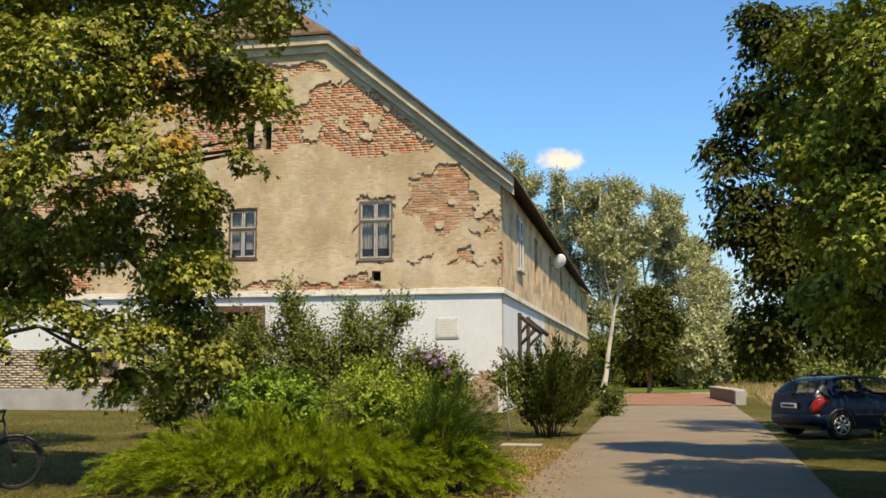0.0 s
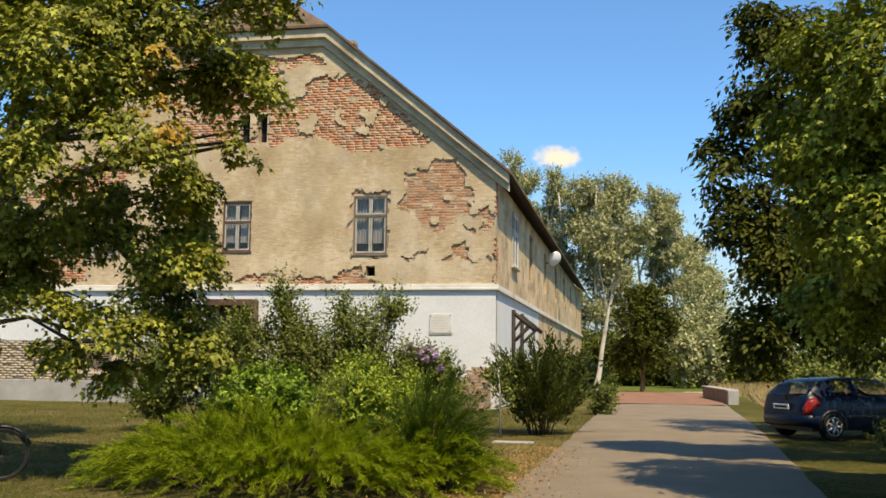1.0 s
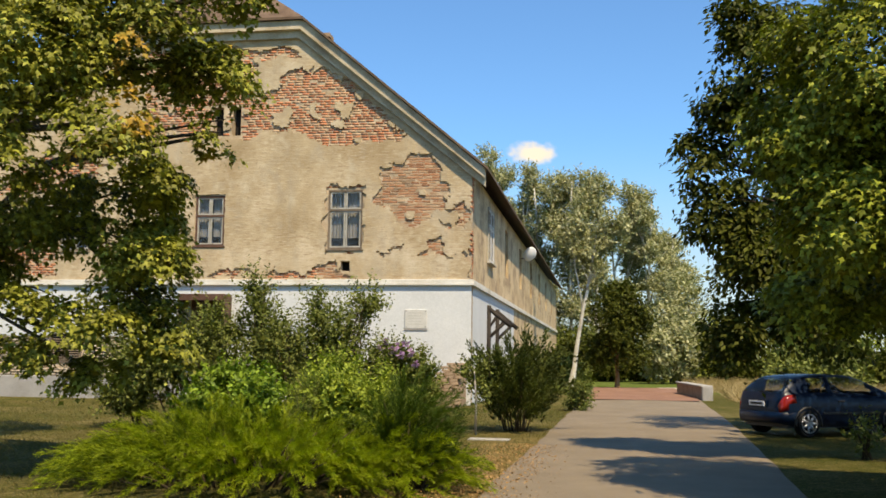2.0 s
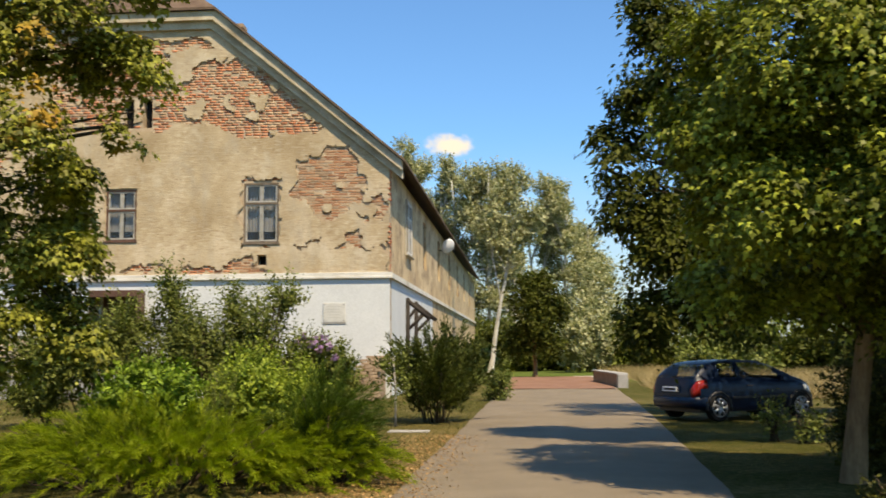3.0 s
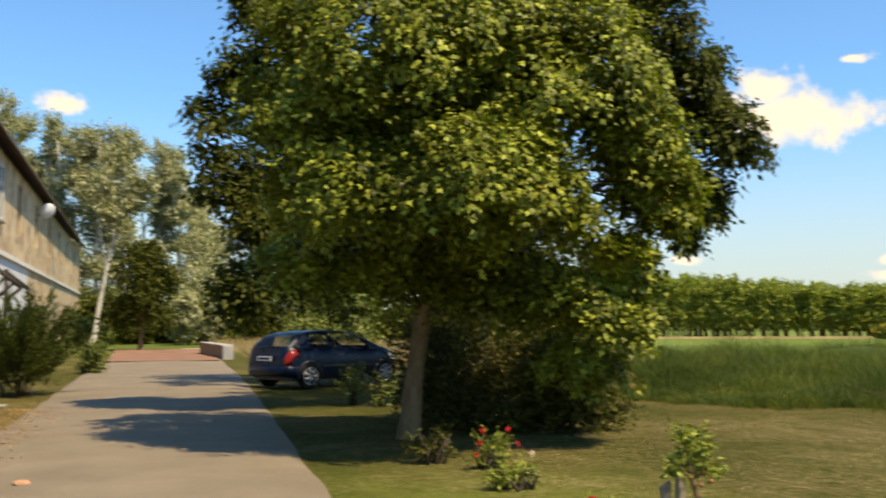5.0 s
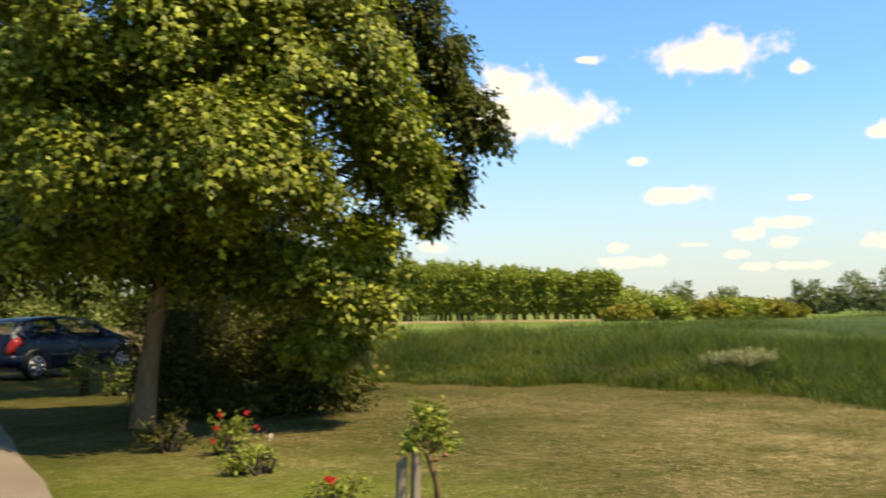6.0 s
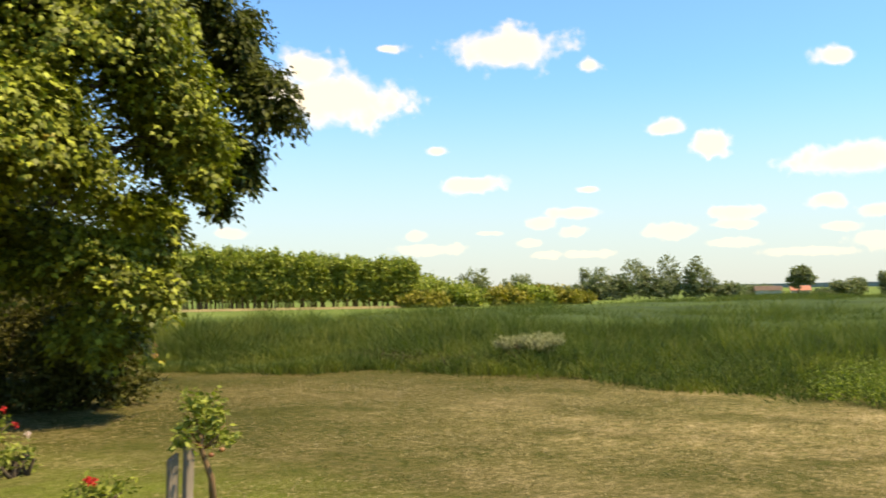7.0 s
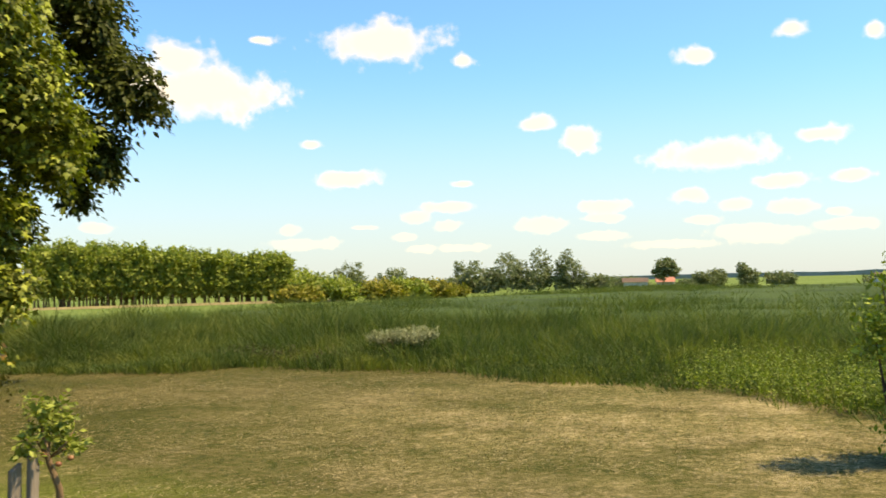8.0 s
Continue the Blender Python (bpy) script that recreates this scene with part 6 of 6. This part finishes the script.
# last lobe is unseen foliage, added to enlarge the shadow on the lawn
edge_shrub = shrub("plum_shrub", [(9.15, 2.55, 0.95, 0.4, 0.35, 0.3), (9.35, 2.4, 0.55, 0.45, 0.35, 0.35), (9.08, 2.5, 1.4, 0.22, 0.22, 0.28), (9.3, 2.4, 0.25, 0.35, 0.3, 0.25), (9.8, 1.9, 1.2, 0.5, 0.5, 0.6)], "leafy young plum at the edge of the weeds", "lime_leaf", 760, 9, 0.06, "oval", 98, length=0.3, rise=0.3, lumps=4)

# ---- tall weeds and the field ----
rng = np.random.default_rng(77)


def edges_of(y):
    return np.array([lawn_edge(v) for v in y])


def weeds(name, n, depth0, depth1, h0, h1, wide, y0, y1, material, label, seed, foot=0.0, keep=None):
    """Slim blades in soft tufts that lean together, in mounds of uneven height."""
    r = np.random.default_rng(seed)
    each = 22
    tufts = n // each
    ty = y0 + (y1 - y0) * r.random(tufts)
    tx = edges_of(ty) + depth0 + (depth1 - depth0) * r.random(tufts) ** 1.25 + 0.25 * r.normal(size=tufts)
    if keep:
        ok = np.array([keep(a, b) for a, b in zip(tx, ty)])
        tx, ty = tx[ok], ty[ok]
        tufts = len(tx)
    mound = np.array([0.85 + 0.8 * noise.noise((a * 0.25, b * 0.25, 2.0)) + 0.45 * noise.noise((a * 0.75, b * 0.75, 6.0)) + 0.2 * noise.noise((a * 2.2, b * 2.2, 9.0)) for a, b in zip(tx, ty)])
    th = (h0 + (h1 - h0) * r.random(tufts)) * np.clip(mound, 0.25, 1.45) * np.clip((tx - edges_of(ty) + 0.6) / 2.6, 0.3, 1.0)
    tl = np.c_[r.normal(size=(tufts, 2)) * 0.2, np.ones(tufts)]
    k = np.repeat(np.arange(tufts), each)
    n = len(k)
    spread = 0.1 + wide * 5
    off = r.normal(size=(n, 2))
    at = np.c_[tx[k] + spread * off[:, 0], ty[k] + spread * off[:, 1], np.full(n, foot)]
    h = th[k] * (0.45 + 0.6 * r.random(n))
    lean = tl[k] + np.c_[off * 0.22, np.zeros(n)] + r.normal(size=(n, 3)) * 0.12
    b = lean / np.linalg.norm(lean, axis=1, keepdims=True)
    side = np.cross(b, r.normal(size=(n, 3)))
    side /= np.linalg.norm(side, axis=1, keepdims=True)
    bend = np.c_[off * 0.16, np.full(n, -0.05)] * h[:, None]
    mid = at + b * (0.55 * h)[:, None]
    s2 = side * wide * 0.5
    v = np.stack([at - s2, at + s2, mid + s2 * 1.2, at + b * h[:, None] + bend, mid - s2 * 1.2], 1)
    t = np.array([(0, 1, 2), (0, 2, 4), (4, 2, 3)])[None] + (np.arange(n) * 5)[:, None, None]
    ob = raw_mesh(name, v.reshape(-1, 3), t.reshape(-1, 3), material)
    return tagged(ob, label, "weeds", kind="stuff")


def in_field(x, y):
    """Inside the crop, this side of the line where it meets the far meadow."""
    return y < 33.0 + 0.4 * (x - 22)


weeds("tall_weeds", 170000, 0.0, 8.0, 0.5, 0.9, 0.01, -14, 34, "weed", "tall uncut green grass and weeds along the lawn", 1, keep=in_field)
weeds("tall_weeds", 200000, 3.0, 26.0, 0.78, 1.08, 0.012, -30, 60, "weed", "tall green weeds out in the field", 2, keep=in_field)
weeds("tall_weeds", 90000, 22.0, 90.0, 0.6, 0.8, 0.03, -60, 90, "weed", "uneven green growth across the far field", 3, keep=in_field)


weeds("tall_weeds", 26000, -1.6, 2.0, 1.05, 1.35, 0.011, 15.0, 22.0, "weed", "high rank grass in the shade by the hedge", 4)


def leafy(n, x_of, y0, y1, tall, material, label, seed):
    """Upright leafy stalks, small leaves all along them."""
    r = np.random.default_rng(seed)
    y = y0 + (y1 - y0) * r.random(n)
    foot = np.c_[x_of(y, r), y, np.zeros(n)]
    per = 15
    d = np.c_[r.normal(size=(n, 2)) * 0.22, np.ones(n)] * (tall * (0.45 + 0.75 * r.random(n)))[:, None]
    step = np.tile((np.arange(per) + 1) / per, n)[:, None]
    c = np.repeat(foot, per, 0) + np.repeat(d, per, 0) * step
    v, t = leaf_arrays(c, r.normal(size=c.shape) + np.array([0, 0, 0.45]), (0.022 + 0.036 * r.random(len(c))) * (1.15 - 0.5 * step[:, 0]), "oval", r)
    v[:, 2] = np.maximum(v[:, 2], 0.01)
    return tagged(raw_mesh("leafy_weeds", v, t, material), label, "weeds", kind="stuff")


leafy(2600, lambda y, r: edges_of(y) + 0.1 + 3.0 * r.random(len(y)) ** 1.6, -12, 22, 0.42, "weed", "leafy green weeds at the lawn's edge", 78)
leafy(2600, lambda y, r: edges_of(y) - 0.1 + 2.6 * r.random(len(y)) ** 1.4, -6, 6.5, 0.5, "nettle", "bright green nettles where the lawn narrows", 79)
leafy(260, lambda y, r: edges_of(y) + 0.2 + 0.9 * r.random(len(y)), 13.2, 16.5, 0.3, "dock", "brown withered dock among the weeds", 80)
shrub("pale_weed", [(14.75, 12.5, 0.5, 0.6, 0.45, 0.13), (14.5, 12.9, 0.46, 0.4, 0.35, 0.12)], "pale flowering weed clump at the lawn's edge", "pale_bloom", 950, 14, 0.03, "oval", 99, length=0.2, rise=0.5, shell=0.3, lumps=4)

# the crop further out, one low sheet
bm = bmesh.new()
gx = [24 + 2.4 * i for i in range(70)]
lines = []
for i in range(60):
    f = i / 59
    lines.append([bm.verts.new((px, py, 0.46 + 0.14 * noise.noise((px * 0.3, py * 0.3, 1)) + field_fall(px, py) - (0.5 if i in (0, 59) or j in (0, 69) else 0))) for j, px in enumerate(gx) for py in (-90 + f * (123.0 + 0.4 * (px - 22)),)])
for a, b in zip(lines, lines[1:]):
    for j in range(len(gx) - 1):
        bm.faces.new((a[j], a[j + 1], b[j + 1], b[j])).smooth = True
tagged(part("crop_field", bm, "crop"), "dense green crop stretching to the tree line", "field", kind="stuff")

# ---- poplar plantation and the far distance ----
proto = None
rng2 = random.Random(9)
for row in range(5):
    for i in range(22):
        f = i / 21
        x, y = 71 + 28.5 * f + row * 3.0 + rng2.uniform(-.4, .4), 133 - 20.3 * f + row * 4 + rng2.uniform(-.4, .4)
        if proto is None:
            h = 8.5
            proto = tree("plantation_poplar", (x, y), (x, y, h * 0.9), 0.13, [(x, y, h * q, 1.35 * s, 1.35 * s, h * 0.15) for q, s in ((0.28, 0.85), (0.42, 1.0), (0.54, 1.1), (0.66, 1.15), (0.8, 1.0), (0.92, 0.6))], "young plantation poplar in a row", "tree", "poplar_leaf", 380, 6, 0.5, "oval", "bark", 5, "poplar plantation", 0.4, False, length=0.9, rise=0.1, lumps=3)
        else:
            s = rng2.uniform(0.9, 1.08)
            c = copy_thing(proto, pose(x, y, field_fall(x, y), 0, 0, rng2.uniform(0, 360)))
            c.scale = (s, s, s * (1.13 - 0.3 * f))
bm = bmesh.new()
strip = [[bm.verts.new((62 + 42 * i / 20 + 0.9 * j, 132 - 29 * i / 20 + 1.6 * j, field_fall(62 + 2.1 * i, 132 - 1.45 * i) + (0.3 if 0 < j < 4 else -0.3))) for j in range(5)] for i in range(21)]
for a, b in zip(strip, strip[1:]):
    for j in range(4):
        bm.faces.new((a[j], a[j + 1], b[j + 1], b[j])).smooth = True
tagged(part("stubble", bm, "stubble"), "dry straw-coloured strip in front of the plantation", "stubble", kind="stuff")
far = [(94, 104, 2.1, 3.4, "goldenrod"), (101, 104, 3.1, 3.6, "poplar_leaf"), (108, 102, 3.0, 3.6, "goldenrod"), (115, 103, 2.9, 3.6, "poplar_leaf"), (122, 104, 3.2, 3.4, "goldenrod"), (129, 107, 2.6, 3.4, "goldenrod"), (104, 122, 6.0, 5.0, "poplar_leaf"), (116, 128, 5.6, 5.0, "poplar_leaf"),
       (175, 135, 7.5, 5.0, "far_leaf"), (179, 130, 8.3, 5.5, "far_leaf"), (183, 124, 8.0, 4.8, "far_leaf"), (187, 118.5, 8.6, 3.4, "far_leaf"), (190, 114, 4.0, 3.2, "far_leaf"), (176, 140, 4.0, 4.0, "far_leaf"),
       (184, 185, 9.5, 4.0, "far_leaf"), (172, 188, 6.0, 5.0, "far_leaf"), (196, 180, 6.5, 5.0, "far_leaf"), (205, 164, 7.6, 2.6, "far_leaf"), (214, 160, 5.5, 3.2, "far_leaf"), (240, 172, 3.6, 6, "far_leaf"), (262, 150, 3.2, 7, "far_leaf"),
       (218, 100, 4.6, 4.0, "far_leaf"), (224, 94, 5.2, 3.0, "far_leaf"), (230, 88, 3.6, 4.0, "far_leaf"), (238, 60, 3.8, 4, "far_leaf"), (240, 52, 4.4, 3, "far_leaf"), (226, 108, 2.4, 6, "far_leaf"), (250, 70, 2.0, 9, "far_leaf"), (230, 130, 2.2, 8, "far_leaf")]
for k, (x, y, h, r, lf) in enumerate(far):
    shrub("far_tree", [(x, y, h * 0.5, r, r * 0.8, h * 0.5), (x + r * 0.5, y - r * 0.3, h * 0.38, r * 0.6, r * 0.6, h * 0.36)], "distant leafy tree on the plain" if h > 5 else "distant bushes on the plain", lf, 460, 6, 0.6, "oval", 120 + k, None, "far trees", "tree", length=1.2, rise=0.2, lumps=5)
lone = tree("lone_tree", (205.5, 105.6), (205.5, 105.6, 5.0), 0.25, [(205.5, 105.6, 5.4, 2.6, 2.4, 1.6), (205.0, 106, 3.6, 1.8, 1.8, 1.2), (206.5, 104, 4.6, 1.8, 1.8, 1.3)], "single round tree by a far farmhouse", "tree", "far_leaf", 420, 6, 0.5, "clump", "bark", 151, length=1.0)
for k, (x, y, w, wallm, roofm) in enumerate(((211, 108, 1.9, "white_trim", "red_tile"), (226, 124, 3.0, "white_trim", "roof"), (243, 66, 4.5, "white_trim", "roof"))):
    fh = thing("farmhouse", (x, y, -0.6), "far white farmhouse with a red roof" if k == 0 else "far pale farm building", "house", "far farms", turn=-60)
    fh.location.z = -1.3
    part("wall", boxes((-w, w, -2.3, 2.3, 0, 1.9)), wallm, fh)
    bm = bmesh.new()
    prism(bm, [(-2.7, 1.9), (2.7, 1.9), (0, 3.0)], -w - 0.3, w + 0.3)
    part("roof", bm, roofm, fh).matrix_local = pose(0, 0, 0, 0, 0, 90)
bm = bmesh.new()
cols = []
for i in range(121):
    a = radians(-30 + 150 * i / 120)
    D = 2600
    hgt = 9 + 7 * noise.noise((i * 0.11, 0, 0)) + 4 * noise.noise((i * 0.45, 3, 0))
    cols.append([bm.verts.new((math.sin(a) * D, math.cos(a) * D, -20)), bm.verts.new((math.sin(a) * D, math.cos(a) * D, hgt)), bm.verts.new((math.sin(a) * (D + 500), math.cos(a) * (D + 500), -20))])
for a, b in zip(cols, cols[1:]):
    bm.faces.new((a[0], b[0], b[1], a[1]))
    bm.faces.new((a[1], b[1], b[2], a[2]))
tagged(part("backdrop", bm, "hazed_hills"), "low blue wooded hills on the horizon", "hills", kind="structure")

# ---- short turf and fallen leaves near the drive ----
def turf(name, n, x0, x1, y0, y1, h0, h1, material, label, seed, ok, wide=0.012):
    r = np.random.default_rng(seed)
    x, y = x0 + (x1 - x0) * r.random(n), y0 + (y1 - y0) * r.random(n) ** 1.3
    keep = np.array([ok(a, b) for a, b in zip(x, y)])
    x, y = x[keep], y[keep]
    m = len(x)
    h = h0 + (h1 - h0) * r.random(m)
    a = r.random(m) * 2 * math.pi
    lean = np.c_[r.normal(size=(m, 2)) * 0.9, np.ones(m)]
    at = np.c_[x, y, np.full(m, -0.012)]
    s = np.c_[np.cos(a), np.sin(a), np.zeros(m)] * wide / 2
    v = np.stack([at - s, at + s, at + lean * h[:, None]], 1).reshape(-1, 3)
    return tagged(raw_mesh(name, v, np.arange(3 * m).reshape(-1, 3), material), label, "grass", kind="stuff")


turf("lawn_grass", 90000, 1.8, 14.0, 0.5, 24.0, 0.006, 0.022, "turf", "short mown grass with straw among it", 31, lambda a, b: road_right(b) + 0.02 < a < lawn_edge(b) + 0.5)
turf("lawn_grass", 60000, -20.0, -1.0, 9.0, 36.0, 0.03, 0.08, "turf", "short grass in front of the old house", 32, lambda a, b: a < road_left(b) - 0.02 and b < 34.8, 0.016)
turf("dry_meadow", 46000, 5.2, 34.0, 33.5, 78.0, 0.25, 0.75, "straw", "tall straw-coloured dry grass beyond the lawn", 33, lambda a, b: 5.4 + 0.6 * math.sin(b * 0.4) < a < 19, 0.035)
r = np.random.default_rng(5)
n = 5200
y = 7.5 + 12 * r.random(n) ** 1.5
x = np.array([road_left(v) for v in y]) - 0.1 + 0.42 * r.normal(size=n) - 0.15 + 0.5 * r.random(n) ** 4
v, t = leaf_arrays(np.c_[x, y, np.full(n, 0.035)], np.c_[r.normal(size=(n, 2)), 0.15 * r.normal(size=n)], 0.012 + 0.02 * r.random(n), "clump", r)
v[:, 2] = np.maximum(v[:, 2], 0.022)
tagged(raw_mesh("fallen_leaves", v, t, "dry_leaf"), "dry orange-brown leaves along the edge of the drive", "leaves", kind="stuff")

# dry mown stalks strewn over the lawn
r = np.random.default_rng(8)
n = 42000
x, y = 4.2 + 8.5 * r.random(n), 2.0 + 11.0 * r.random(n) ** 1.2
keep = np.array([a < lawn_edge(b) and noise.noise((a * 0.9, b * 0.9, 3.0)) > -0.15 for a, b in zip(x, y)])
x, y = x[keep], y[keep]
n = len(x)
v, t = leaf_arrays(np.c_[x, y, 0.012 + 0.012 * r.random(n)], np.c_[r.normal(size=(n, 2)), 0.1 * r.normal(size=n)], 0.018 + 0.035 * r.random(n), "narrow", r, (0, 0, 3.0))
v[:, 2] = np.maximum(v[:, 2], 0.008)
tagged(raw_mesh("mown_stalks", v, t, "straw"), "dry mown stalks lying on the lawn", "straw", kind="stuff")
# ---- bare bricks of the gable ----
BL, BH = 0.31, 0.098
rng = random.Random(17)
near, rest = [], []
z = 4.45
course = 0
while z < TOP - 0.4:
    x = FX0 + 0.2 + (course % 2) * BL / 2
    while x < FX1 - 0.15:
        if z < roof_z(x) - 0.4 and not opened(x, z, 0.1) and bare(x, z) and (bare(x + 0.12, z) or bare(x - 0.12, z)) and rng.random() > 0.05:
            (near if -8.4 < x and z < 9.2 or -10.4 < x and z < 5.2 else rest).append((x, z))
        x += BL * rng.uniform(0.94, 1.03)
    z += BH
    course += 1
z = 0.86
while z < 2.28:
    x = FX0 + 0.15 + (course % 2) * BL / 2
    while x < -17.95:
        if not opened(x, z, 0.16) and rng.random() > 0.06:
            rest.append((x, z))
        x += BL
    z += BH
    course += 1
near, rest = near[:300], near[300:] + rest
variants = []
for k in range(4):
    bm = boxes((-BL / 2 + 0.008, BL / 2 - 0.008, -0.02, 0.05, -BH / 2 + 0.008, BH / 2 - 0.008), bevel=0.008)
    for v in bm.verts:
        v.co += Vector((rng.uniform(-.012, .012), rng.uniform(-.006, .006), rng.uniform(-.006, .006)))
    o = part("brick", bm, "brick", house)
    variants.append(o.data)
    o.matrix_local = pose(near[k][0] - MIDX, 0.075, near[k][1])
for x, z in near[4:]:
    o = new("brick", rng.choice(variants))
    o.parent = house
    o.matrix_local = pose(x - MIDX, rng.uniform(0.07, 0.082), z + rng.uniform(-.008, .008), 0, rng.uniform(-2.5, 2.5), rng.uniform(-2, 2))
cube = np.array([(a, b, c) for a in (-0.5, 0.5) for b in (-0.02, 0.05) for c in (-0.5, 0.5)], float)
cf = np.array([(0, 1, 3), (0, 3, 2), (4, 6, 7), (4, 7, 5), (0, 4, 5), (0, 5, 1), (2, 3, 7), (2, 7, 6), (1, 5, 7), (1, 7, 3), (0, 2, 6), (0, 6, 4)])
def brick_mass(spots, deep):
    """Corner arrays for joined bricks at (x, z)."""
    vs, ts = [], []
    for k, (x, z) in enumerate(spots):
        c = cube * np.array([BL - 0.014 - rng.uniform(0, 0.06), 1, BH - 0.013 - rng.uniform(0, 0.014)])
        vs.append(c + np.array([x - MIDX, rng.uniform(*deep), z + rng.uniform(-.009, .009)]))
        ts.append(cf + 8 * k)
    return vs, ts


vs, ts = brick_mass([p for p in rest if p[1] < 3], (0.0, 0.03))
tagged(raw_mesh("brickwork", np.concatenate(vs), np.concatenate(ts), "pale_brick", house, "pale worn bricks of the lower wall"), kind="stuff")
rest = [p for p in rest if p[1] > 3]
vs, ts = brick_mass(rest, (0.069, 0.083))
# quoins showing on the drive side of the corner
z, k = 4.5, len(rest)
while z < 8.3:
    for y in (0.1, 0.32) if int(z / BH) % 2 else (0.21, 0.44):
        if noise.noise((y * 2.0, 4.0, z * 0.9)) > 0.12:
            c = cube[:, [1, 0, 2]] * np.array([-1, BL * 0.72, BH - 0.016 - rng.uniform(0, 0.01)])
            vs.append(c + np.array([FX1 - MIDX + rng.uniform(-0.005, 0.012), y, z]))
            ts.append(cf + 8 * k)
            k += 1
    z += BH
tagged(raw_mesh("brickwork", np.concatenate(vs), np.concatenate(ts), "brick_rest", house, "weathered bare brickwork"), kind="stuff")
